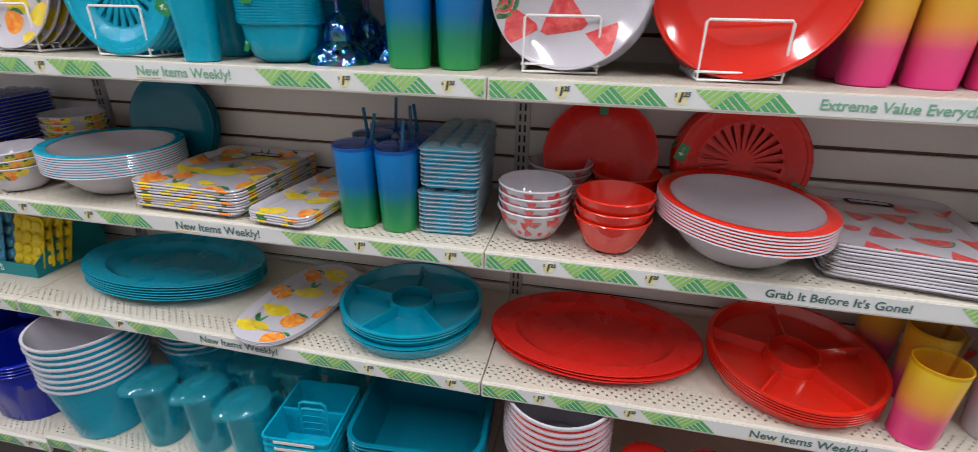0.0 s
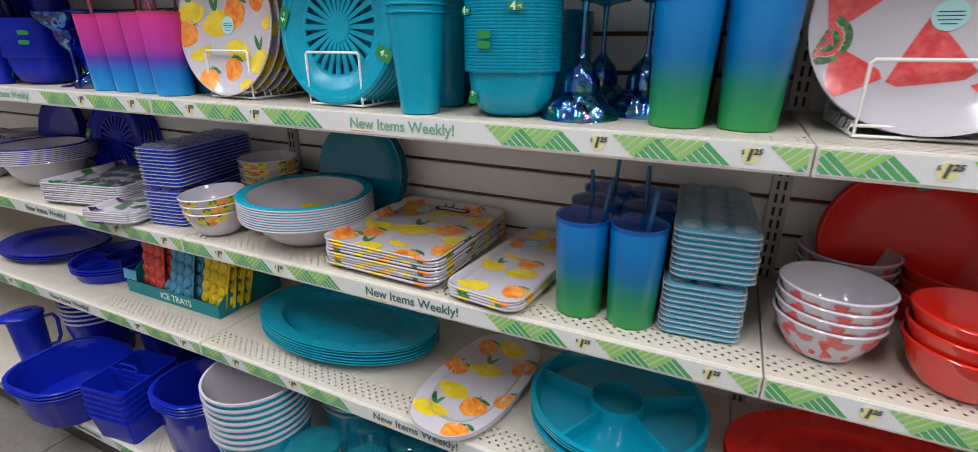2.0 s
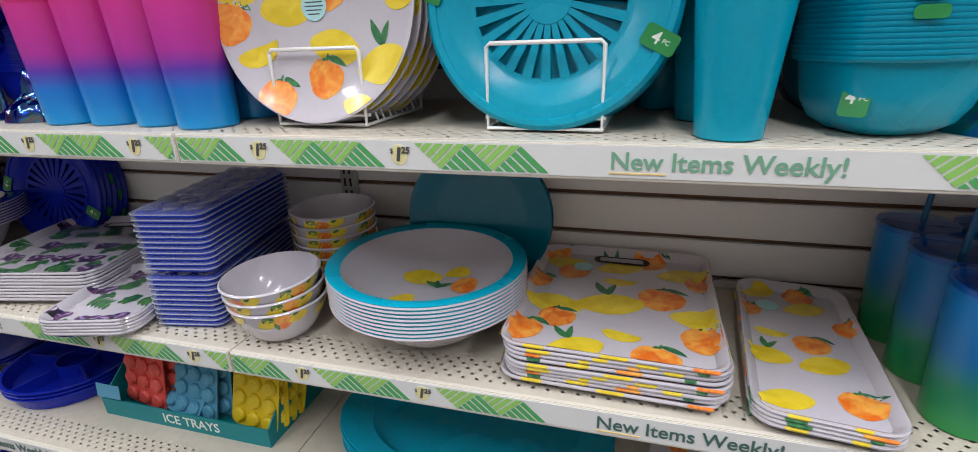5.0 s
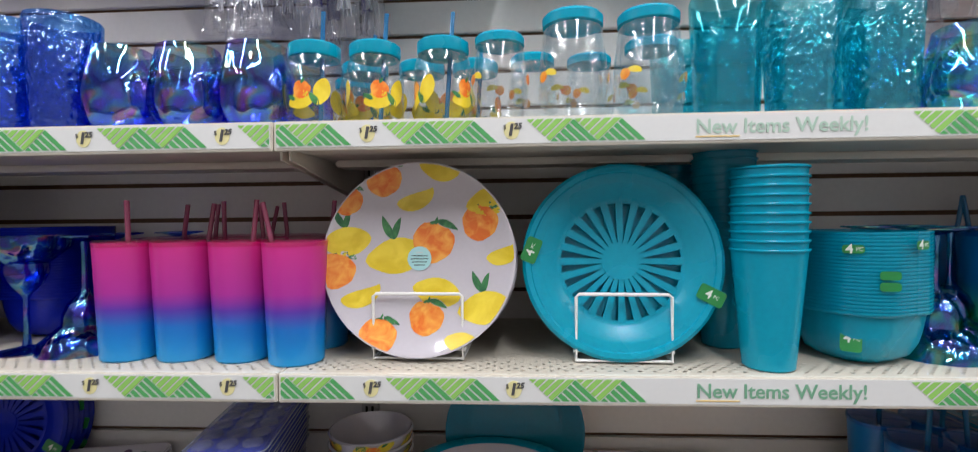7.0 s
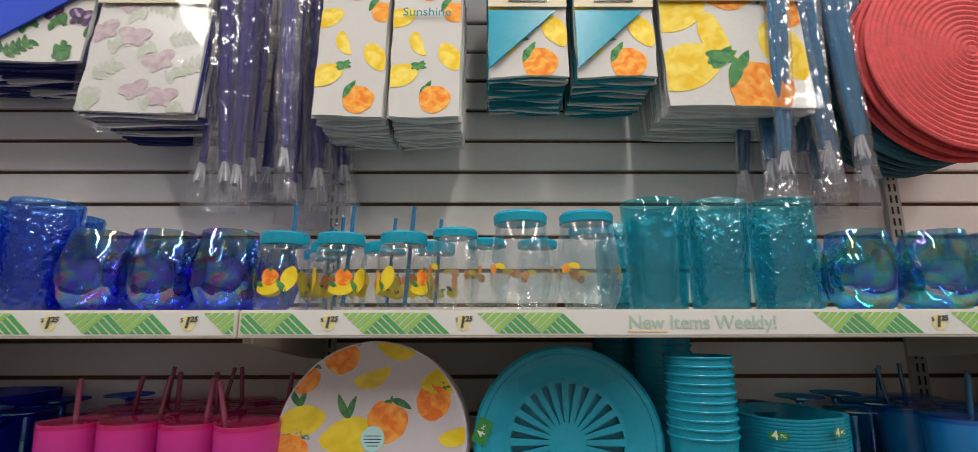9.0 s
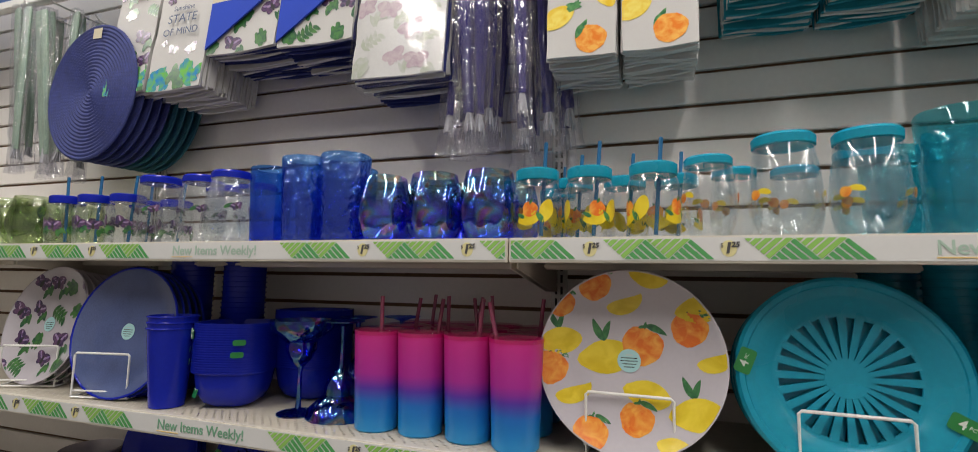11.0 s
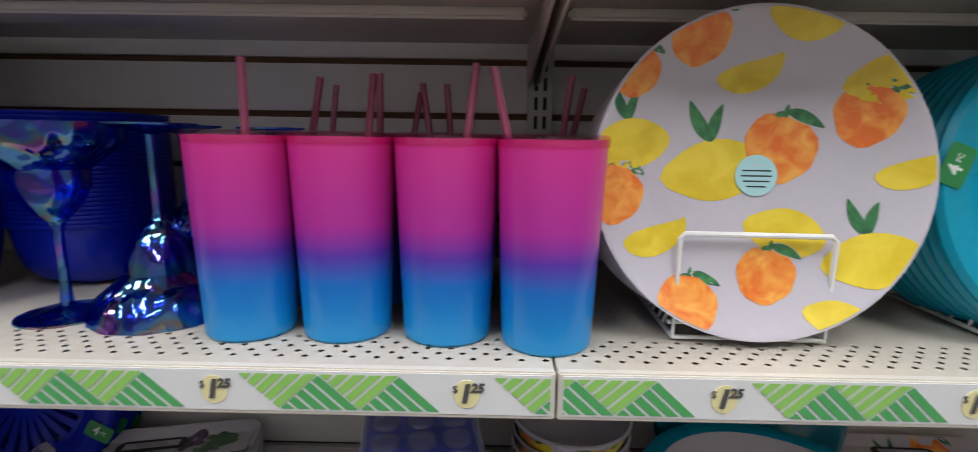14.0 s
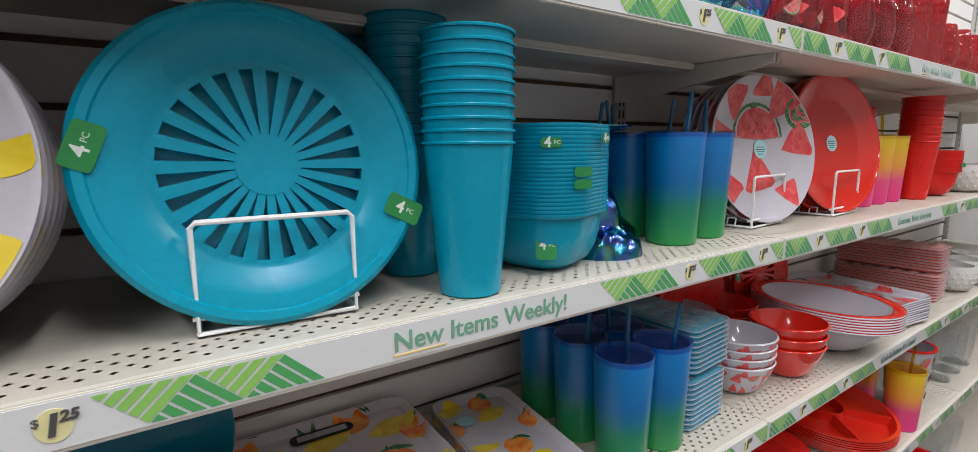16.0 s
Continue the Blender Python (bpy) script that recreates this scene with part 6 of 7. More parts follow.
pl_blue = platter("oval_platter", 0.200, 0.145, "blue", "large oval royal blue plastic platter", "blue platters")
stack_up(pl_blue, 3, 0.0075, -1.02, 0.175, ZB, 0, 0.001)
d_blue = divided_tray("divided_tray", 0.135, "blue", "round royal blue divided serving tray", "blue divided trays")
for i in range(3):
    place(d_blue, pose(-0.640, 0.175, ZB + 0.0085 * i, 0, 0, 25))

carton = thing("display_box", "open teal cardboard display box of ice trays", "box")
BX0, BX1, BY0, BY1 = -0.455, -0.055, 0.085, 0.30
part("front_panel", box_bm(BX0, BX1, BY0, BY0 + 0.003, 0, 0.040), M["carton"], carton, smooth=False)
part("back_panel", box_bm(BX0, BX1, BY1 - 0.003, BY1, 0, 0.115), M["carton"], carton, smooth=False)
part("bottom_panel", box_bm(BX0 + 0.003, BX1 - 0.003, BY0 + 0.003, BY1 - 0.003, 0.0005, 0.003), M["carton"], carton, smooth=False)
for x in (BX0 + 0.0015, BX1 - 0.0015):
    vs = [(x + s * 0.0015, y, z) for s in (-1, 1) for y, z in ((BY0 + 0.003, 0), (BY1 - 0.003, 0), (BY1 - 0.003, 0.115), (BY0 + 0.10, 0.115), (BY0 + 0.003, 0.040))]
    part("side_panel", raw_bm(vs, [(4, 3, 2, 1, 0), (5, 6, 7, 8, 9)] + [(i, (i + 1) % 5, 5 + (i + 1) % 5, 5 + i) for i in range(5)]), M["carton"], carton, smooth=False)
part_me("lettering", lettering("ICE TRAYS", 0.029, "tagtxt", bold=True), carton, pose(-0.235, BY0 - 0.0004, 0.020, 90), "white block letters")
part("hang_tag", box_bm(-0.03, 0.03, -0.0006, 0.0006, 0, 0.03), M["s_sky"], carton, "small printed card tag", pose(-0.43, BY0 - 0.002, 0.045, -8, 0, 0), False)
carton.matrix_basis = pose(0, 0, ZB)


def mould(mat, label):
    t = thing("ice_mould", label, "ice tray", "boxed ice trays")
    part("sheet", loft([ring_rr(0.055, 0.075, 0.012, 0.0), ring_rr(0.056, 0.076, 0.012, 0.003)]), M[mat], t)
    me = mesh_of("pocket", loft([ring_el(0.0155, 0.0155, 0.0, 14), ring_el(0.0150, 0.0150, 0.005, 14), ring_el(0.0115, 0.0115, 0.0085, 14), ring_el(0.002, 0.002, 0.0095, 14)]), M[mat])
    for i in range(3):
        for j in range(4):
            part_me("pocket", me, t, pose(-0.036 + 0.036 * i, -0.054 + 0.036 * j, 0.003))
    return t


for mat, label, xs, tilt in (("s_coral", "coral silicone ice mould in the display box", (-0.395, -0.375, -0.36), 8), ("s_sky", "sky blue silicone ice mould in the display box", (-0.265, -0.25), 12), ("s_yellow", "yellow silicone ice mould in the display box", (-0.125, -0.12, -0.115, -0.11), 14)):
    mo = mould(mat, label)
    for i, x in enumerate(xs):
        place(mo, pose(x + 0.02, 0.130 + 0.022 * i, ZB + 0.084, 90 - tilt, (3, -4, 2, 5)[i], -6))
    if mat == "s_sky":
        place(mo, pose(-0.27, 0.150, ZB + 0.075, 52, 0, -14))

# ---- shelf A: buckets, pitchers, caddies, tubs ----
bk = bucket("bucket", "teal", "white", "white", "teal plastic bucket with white rim in a stack", "teal buckets", 0.092, 0.126, 0.195)
stack_up(bk, 8, 0.0185, 0.122, 0.030, ZA, 0, 0.001)
stack_up(bk, 8, 0.0185, 0.30, 0.235, ZA, 0, 0.001)
pt = pitcher("pitcher", "translucent teal plastic pitcher with spouted lid", "teal pitchers")
for px, py, rz in ((0.325, 0.005, 60), (0.472, 0.010, 60), (0.615, -0.012, 60), (0.535, 0.145, 60), (0.40, 0.15, 60), (0.66, 0.16, 60), (0.78, 0.20, 60)):
    place(pt, pose(px, py, ZA, 0, 0, rz))
cd = caddy("teal", "teal plastic caddy with handle in a stack", "teal caddies")
stack_up(cd, 6, 0.021, 0.790, 0.005, ZA, 4)
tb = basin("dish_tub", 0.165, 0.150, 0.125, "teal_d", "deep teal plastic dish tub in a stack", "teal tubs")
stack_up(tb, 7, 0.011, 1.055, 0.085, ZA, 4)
bkr = bucket("bucket", "red", "white", "white", "red plastic bucket with white rim in a stack", "red buckets", 0.092, 0.122, 0.195)
stack_up(bkr, 9, 0.0175, 1.385, 0.060, ZA, 0, 0.001)
pr = pitcher("red", "red plastic pitcher with spouted lid", "red pitchers")
for px, py in ((1.59, 0.02), (1.73, 0.03), (1.87, 0.0)):
    place(pr, pose(px, py, ZA, 0, 0, 60))
tr_ = basin("dish_tub", 0.165, 0.150, 0.125, "red", "red plastic dish tub in a stack", "red tubs")
stack_up(tr_, 6, 0.011, 2.20, 0.085, ZA, 4)
bb = basin("oval_bucket", 0.125, 0.115, 0.175, "blue", "royal blue oval plastic bucket in a stack", "blue buckets", 0.10)
stack_up(bb, 4, 0.010, -0.175, 0.060, ZA_LOW, 0)
cb = caddy("blue", "royal blue plastic caddy with handle in a stack", "blue caddies", False)
stack_up(cb, 6, 0.021, -0.425, 0.010, ZA_LOW, 8)
bt = basin("dish_tub", 0.165, 0.150, 0.125, "blue", "royal blue plastic dish tub in a stack", "blue tubs", 0.12)
stack_up(bt, 3, 0.011, -0.715, -0.015, ZA_LOW, 4)
bk_b = bucket("bucket", "blue", "white", "blue", "royal blue plastic bucket with white rim", "blue round buckets", 0.082, 0.112, 0.185)
stack_up(bk_b, 6, 0.0185, -0.93, 0.20, ZA_LOW, 0, 0.001)
pb = pitcher("blue", "royal blue plastic pitcher with spouted lid", "blue pitchers")
for px, py in ((-0.62, 0.22), (-0.48, 0.23), (-0.32, 0.25), (-1.12, 0.05)):
    place(pb, pose(px, py, ZA_LOW, 0, 0, 60))

# ---- shelf E: glasses and jars ----
s_b = stemless("iri_blue", "iridescent blue stemless wavy wine glass", "blue stemless glasses")
for x in (-0.264, -0.161, -0.058):
    place(s_b, pose(x, 0.072, ZE, 0, 0, 100 * x))
    place(s_b, pose(x + 0.012, 0.185, ZE, 0, 0, 170 * x))
s_t = stemless("iri_teal", "iridescent teal stemless wavy wine glass", "teal stemless glasses")
for x in (0.925, 1.045, 1.160):
    place(s_t, pose(x, 0.075, ZE, 0, 0, 100 * x))
    place(s_t, pose(x - 0.03, 0.19, ZE, 0, 0, 170 * x))
mj = mason_jar("teal", "straw_b", "citrus", "clear mason jar mug with teal lid and citrus print", "citrus jars")
for x, y in ((0.030, 0.062), (0.115, 0.068), (0.213, 0.062), (0.075, 0.155), (0.165, 0.158), (0.03, 0.245), (0.25, 0.16)):
    place(mj, pose(x, y, ZE, 0, 0, 330 * x))
lt_s = lid_tumbler("teal", "citrus", "clear stemless tumbler with teal lid and citrus print", "citrus tumblers", 0.88)
for x, y in ((0.292, 0.066), (0.34, 0.16), (0.43, 0.17)):
    place(lt_s, pose(x, y, ZE, 0, 0, 200 * x))
lt_l = lid_tumbler("teal", "citrus", "large clear stemless tumbler with teal lid", "citrus tumblers", 1.06)
for x, y in ((0.393, 0.066), (0.496, 0.066), (0.53, 0.18)):
    place(lt_l, pose(x, y, ZE, 0, 0, 30 + 80 * x))
g_t = tall_glass("g_teal", "tall teal plastic glass with scalloped wall", "teal tall glasses")
g_th = tall_glass("g_teal_h", "tall teal hammered plastic glass", "teal tall glasses")
place(g_t, pose(0.600, 0.066, ZE))
for x, y in ((0.700, 0.07), (0.805, 0.07), (0.65, 0.18), (0.755, 0.185), (0.60, 0.27), (0.86, 0.185)):
    place(g_th, pose(x, y, ZE, 0, 0, 90 * x))
g_b = tall_glass("g_blue", "tall blue plastic glass with smooth wall", "blue tall glasses", 0.041, 0.15)
g_bh = tall_glass("g_blue_h", "tall blue hammered plastic glass", "blue tall glasses")
place(g_b, pose(-0.523, 0.07, ZE))
for x, y in ((-0.441, 0.072), (-0.348, 0.068), (-0.40, 0.18), (-0.50, 0.185)):
    place(g_bh, pose(x, y, ZE, 0, 0, 90 * x))
lt_b = lid_tumbler("blue", "butterfly", "clear stemless tumbler with blue lid and butterfly print", "butterfly tumblers", 1.06)
for x, y in ((-0.825, 0.07), (-0.720, 0.085), (-0.620, 0.066), (-0.77, 0.19), (-0.67, 0.19)):
    place(lt_b, pose(x, y, ZE, 0, 0, 90 * x))
mj_b = mason_jar("blue", "straw_b", "butterfly", "clear mason jar mug with blue lid and butterfly print", "butterfly jars")
for x, y in ((-0.945, 0.085), (-1.035, 0.075), (-1.125, 0.07), (-1.00, 0.17), (-0.91, 0.18)):
    place(mj_b, pose(x, y, ZE, 0, 0, 330 * x))
s_g = stemless("g_green", "pale green stemless wavy wine glass", "green stemless glasses")
for x in (-1.25, -1.365, -1.48):
    place(s_g, pose(x, 0.075, ZE, 0, 0, 100 * x))
    place(s_g, pose(x, 0.19, ZE, 0, 0, 100 * x))
mj_r = mason_jar("red", "straw_p", "melon", "clear mason jar mug with red lid and melon print", "melon jars", "g_pink")
for x, y in ((1.262, 0.065), (1.35, 0.07), (1.44, 0.065), (1.31, 0.16), (1.40, 0.16)):
    place(mj_r, pose(x, y, ZE, 0, 0, 330 * x))
lt_r = lid_tumbler("red", "", "pink clear stemless tumbler with red lid", "melon tumblers", 1.06, "g_pink")
for x, y in ((1.545, 0.066), (1.65, 0.066), (1.755, 0.066), (1.60, 0.17), (1.70, 0.17)):
    place(lt_r, pose(x, y, ZE, 0, 0, 90 * x))
g_r = tall_glass("g_red_h", "tall red hammered plastic glass", "red tall glasses")
for x, y in ((1.87, 0.07), (1.975, 0.07), (1.92, 0.18), (2.03, 0.18)):
    place(g_r, pose(x, y, ZE, 0, 0, 90 * x))
s_r = stemless("g_red_h", "red stemless wavy wine glass", "red stemless glasses")
for x in (2.10, 2.22, 2.34):
    place(s_r, pose(x, 0.075, ZE, 0, 0, 90 * x))

# ---- next bay: white hobnail bowls ----
hb = thing("hobnail_bowl", "white ceramic bowl with raised dots", "bowl", "hobnail bowls")
part("shell", shell([(0.03, 0), (0.05, 0.01), (0.062, 0.035), (0.064, 0.06), (0.058, 0.085)], [(0.055, 0.085), (0.058, 0.06), (0.045, 0.012), (0.02, 0.006)], 32), M["hob"], hb)
dot = mesh_of("raised_dot", loft([ring_el(0.005, 0.005, 0, 8), ring_el(0.0035, 0.0035, 0.003, 8), ring_el(0.001, 0.001, 0.004, 8)]), M["hob"])
for j, (r, z) in enumerate(((0.0555, 0.02), (0.062, 0.035), (0.0640, 0.05), (0.062, 0.066))):
    for i in range(18):
        part_me("raised_dot", dot, hb, pose(0, 0, 0, 0, 0, 20 * i + 10 * (j % 2)) @ pose(r - 0.0015, 0, z, 0, 90, 0))
for x, y, z in ((2.52, 0.07, ZD), (2.66, 0.07, ZD), (2.52, 0.07, ZC), (2.66, 0.07, ZC), (2.80, 0.08, ZC)):
    place(hb, pose(x, y, z))
g_c = tall_glass("clear", "tall clear plastic glass", "clear tall glasses")
for x in (2.50, 2.61, 2.72):
    place(g_c, pose(x, 0.07, ZB_LOW))
    place(g_c, pose(x, 0.07, ZA))


# ---- hanging goods on the slat wall ----
def cloth_bm(w, h, d, seed, ragged=0.004):
    """A folded hanging cloth; its top edge lies at z 0, its front at y 0."""
    r = random.Random(seed)
    nx, nz = 6, 8
    ph, dip = r.uniform(0, 6), r.uniform(2, 5)
    grid = lambda s: [[(-w / 2 + w * i / nx + (0 if 0 < i < nx else r.uniform(-0.002, 0.002)),
                        (0 if s == 0 else d) + 0.0025 * math.sin(5 * i / nx + ph + 3 * j / nz) * (j / nz),
                        -h * j / nz + (ragged * math.sin(dip * i / nx + ph) if j == nz else 0)) for i in range(nx + 1)] for j in range(nz + 1)]
    f, b = grid(0), grid(1)
    vs = [p for row in f for p in row] + [p for row in b for p in row]
    n, m = nx + 1, (nx + 1) * (nz + 1)
    fs = []
    for j in range(nz):
        for i in range(nx):
            a = j * n + i
            fs += [(a, a + n, a + n + 1, a + 1), (m + a, m + a + 1, m + a + n + 1, m + a + n)]
    for j in range(nz):
        a, c = j * n, j * n + nx
        fs += [(a, m + a, m + a + n, a + n), (c, c + n, m + c + n, m + c)]
    for i in range(nx):
        a, c = i, nz * n + i
        fs += [(a, a + 1, m + a + 1, m + a), (c, m + c, m + c + 1, c + 1)]
    return raw_bm(vs, fs)


hook = thing("peg_hook", "steel wire peg hook fixed to the slat wall", "hook", "peg hooks")
part("prong", tube([(0, BACK - 0.002, 0), (0, 0.155, 0), (0, 0.142, 0.014)], 0.0024, 8), M["steel"], hook)
part("back_plate", box_bm(-0.012, 0.012, BACK - 0.004, BACK, -0.02, 0.02, 0.001), M["steel"], hook, smooth=False)


def foliage(p, w, h):
    """A border of bright leaves along a towel's lower edge."""
    for k in range(16):
        u, v = w * (-0.46 + 0.92 * ((k * 5) % 16) / 15), h * (-0.46 + 0.035 * (k % 4))
        p.stamp("mons" if k % 5 == 0 else "leaf", ("leaf_v", "leaf_v", "leaf_b")[k % 3], u, v, 0.024 if k % 5 else 0.030, 40 + 53 * k)


def hang_stack(name, category, label, group, x0, x1, z0, z1, mats, n, step, style="", band=None, fold=None, seed=1, y=0.17, sleeve=False, words=""):
    w, h, x = x1 - x0, z1 - z0, (x0 + x1) / 2
    n, step, front = n * 2, step * 0.44, None
    for i in range(n):
        mat = mats[i % len(mats)] if i else mats[0]
        t = thing(name, label, category, group)
        part("cloth", cloth_bm(w, h + (0 if i == 0 else rnd.uniform(-0.006, 0.006)), step * (0.85 if i == 0 else rnd.uniform(0.6, 0.9)), seed + i, 0.0015 if i == 0 else 0.003), M[mat], t)
        t.matrix_basis = pose(x + (rnd.uniform(-0.003, 0.003) if i else 0), y + step * i, z1, -5.5, 0, rnd.uniform(-1, 1) if i else 0)
        front = front or t
        if i % 5 == 1 and style:
            part("edge_hem", box_bm(-w / 2, w / 2, -0.0012, 0, -h - 0.002, -h + 0.012, 0.0004), M[mats[-1]], t, smooth=False)
    ph = random.Random(seed).uniform(0, 6)

    def surf(u, v, lift):
        u, z = max(-w / 2, min(w / 2, u)), max(-h, min(0.0, -h / 2 + v))
        return (u, 0.0025 * math.sin(5 * (u / w + 0.5) + ph - 3 * z / h) * (-z / h) - 0.0004 - lift, z)
    p = Print(surf)
    if style:
        if style == "citrus":
            r = 0.24 * w
            turn = 1 if seed % 4 else -1
            for kind, fx, fz, k in (("orange", 0.02, 0.30, 1.0), ("lemon", -0.40, 0.10, 0.9), ("round", 0.42, 0.14, 0.75), ("slice", -0.08, -0.06, 0.85), ("lemon", 0.34, -0.14, 0.85), ("lemon", -0.36, -0.26, 1.0), ("orange", 0.14, -0.40, 0.95), ("lemon", 0.40, 0.40, 0.8), ("slice", -0.36, 0.42, 0.7)):
                u, v = turn * fx * w, fz * h
                if kind in ("orange", "round"):
                    p.stamp("round", "orange_c", u, v, r * k)
                    p.stamp("leaf", "leaf_c", u - 0.4 * r, v + 0.95 * r, 0.4 * r, 60)
                    p.stamp("leaf", "leaf_c", u - 0.7 * r, v + 0.5 * r, 0.5 * r, 250)
                else:
                    p.stamp(kind, "lemon_c", u, v, r * k * 0.85, 25 * turn + 90 * (k < 0.9))
            for lean in (50, 25, -15):
                p.stamp("leaf", "leaf_c", turn * -0.10 * w, -0.20 * h, 0.5 * r, lean)
        else:
            p.scatter(w / 2, h / 2, min(w * 0.42, 0.066), seed + 50, style)
            if name == "kitchen_towel":
                foliage(p, w, h)
        if name == "tablecloth" and style != "citrus":
            p.bags = [("pale_wing" if mt in ("wing", "wing_l", "ink") else "pale_leaf", vs, fs) for mt, vs, fs in p.bags]
        p.lay(front)
    elif words:
        for u, v, s_, turn in ((-0.05, 0.085, 0.014, 20), (-0.022, -0.055, 0.015, -15), (0.040, -0.060, 0.018, 25), (-0.050, -0.035, 0.010, 40)):
            p.butterfly(u, v, s_, turn)
        foliage(p, w, h)
        p.lay(front)
    if fold:
        low, high = -h + 0.012, -h + 0.137
        vs = [(x_, y_, z_) for y_ in (-0.0085, -0.0045) for x_, z_ in ((-w / 2, low), (-w / 2, high), (w * 0.36, high))]
        part("folded_corner", raw_bm(vs, [(0, 2, 1), (3, 4, 5), (0, 1, 4, 3), (1, 2, 5, 4), (2, 0, 3, 5)]), M[fold], front, "folded-back coloured corner", smooth=False)
    if band:
        b0 = -h * band[1]
        part("paper_band", box_bm(-w / 2 - 0.001, w / 2 + 0.001, -0.0075, -0.0055, b0 - 0.030, b0 + 0.030), M["band"], front, "cream paper wrap band", smooth=False)
        part("paper_band", box_bm(-w / 2 - 0.0012, w / 2 + 0.0012, -0.0085, -0.0078, b0 + 0.004, b0 + 0.029), M["band_n"], front, "navy strip of the paper band", smooth=False)
        for q, bar in enumerate((0.3, 0.5)):
            part("print_bar", box_bm(-w * bar / 2, w * bar / 2, -0.0094, -0.0088, b0 - 0.008 - 0.012 * q, b0 - 0.004 - 0.012 * q), M["ink"], front, smooth=False)
    else:
        part("paper_tag", box_bm(-0.020, 0.020, -0.0075, -0.0055, -0.045, -0.012), M["band"], front, "small paper product tag", smooth=False)
        part("paper_tag", box_bm(-0.020, 0.020, -0.0085, -0.0078, -0.030, -0.0118), M["band_n"], front, smooth=False)
    for row, (txt, size, dz) in enumerate(words or ()):
        part_me("lettering", lettering(txt, size, "band_n" if len(words) > 1 else "cloth_t"), front, pose(0, -0.0066, dz, 90))
    if sleeve:
        part("sleeve", cloth_bm(w + 0.008, h + 0.01, step * n * 0.4, seed + 99), M["sleeve"], front, "clear plastic sleeve", pose(0, -0.012, 0.003))
    place(hook, pose(x, 0, z1 - 0.01))


hang_stack("kitchen_towel", "towel", "white cotton kitchen towel printed with butterflies and leaves", "butterfly towels", -1.154, -1.007, 1.824, 2.144, ("cloth_w",), 12, 0.017, "butterfly", seed=10)
hang_stack("kitchen_towel", "towel", "white cotton kitchen towel with lettering and butterflies", "butterfly towels", -0.996, -0.822, 1.818, 2.144, ("cloth_w",), 12, 0.017, "", seed=30, words=(("Sunshine", 0.020, -0.105), ("STATE", 0.034, -0.135), ("OF MIND", 0.028, -0.172)))
hang_stack("cloth_napkins", "napkins", "pack of blue napkins printed with butterflies", "butterfly napkins", -0.814, -0.611, 1.894, 2.144, ("cloth_w", "cloth_n"), 10, 0.020, "butterfly", (1, 0.36), "cloth_b", 40)
hang_stack("cloth_napkins", "napkins", "pack of blue napkins printed with butterflies", "butterfly napkins", -0.602, -0.404, 1.883, 2.144, ("cloth_w", "cloth_n"), 10, 0.020, "butterfly", (1, 0.36), "cloth_b", 60)
hang_stack("tablecloth", "tablecloth", "packed grey tablecloth with leaf print in clear sleeve", "tablecloths", -0.391, -0.182, 1.778, 2.144, ("vinyl", "cloth_n"), 11, 0.018, "butterfly", (1, 0.30), None, 80, sleeve=True, words=(("Tablecloth", 0.022, -0.1),))
hang_stack("kitchen_towel", "towel", "white cotton kitchen towel printed with lemons and oranges", "citrus towels", 0.028, 0.154, 1.771, 2.117, ("cloth_w",), 11, 0.018, "citrus", seed=90)
hang_stack("kitchen_towel", "towel", "white cotton kitchen towel with citrus and lettering", "citrus towels", 0.165, 0.292, 1.771, 2.117, ("cloth_w",), 11, 0.018, "citrus", seed=130, words=(("Sunshine", 0.026, -0.13),))
hang_stack("cloth_napkins", "napkins", "pack of teal napkins with citrus print", "citrus napkins", 0.345, 0.492, 1.852, 2.128, ("cloth_w", "cloth_t"), 10, 0.020, "citrus", (1, 0.36), "teal", 150)
hang_stack("cloth_napkins", "napkins", "pack of teal napkins with citrus print", "citrus napkins", 0.508, 0.656, 1.852, 2.128, ("cloth_w", "cloth_t"), 10, 0.020, "citrus", (1, 0.36), "teal", 170)
hang_stack("tablecloth", "tablecloth", "packed citrus print tablecloth in clear sleeve", "tablecloths", 0.671, 0.937, 1.791, 2.128, ("vinyl",), 11, 0.018, "citrus", (1, 0.25), None, 190, sleeve=True)


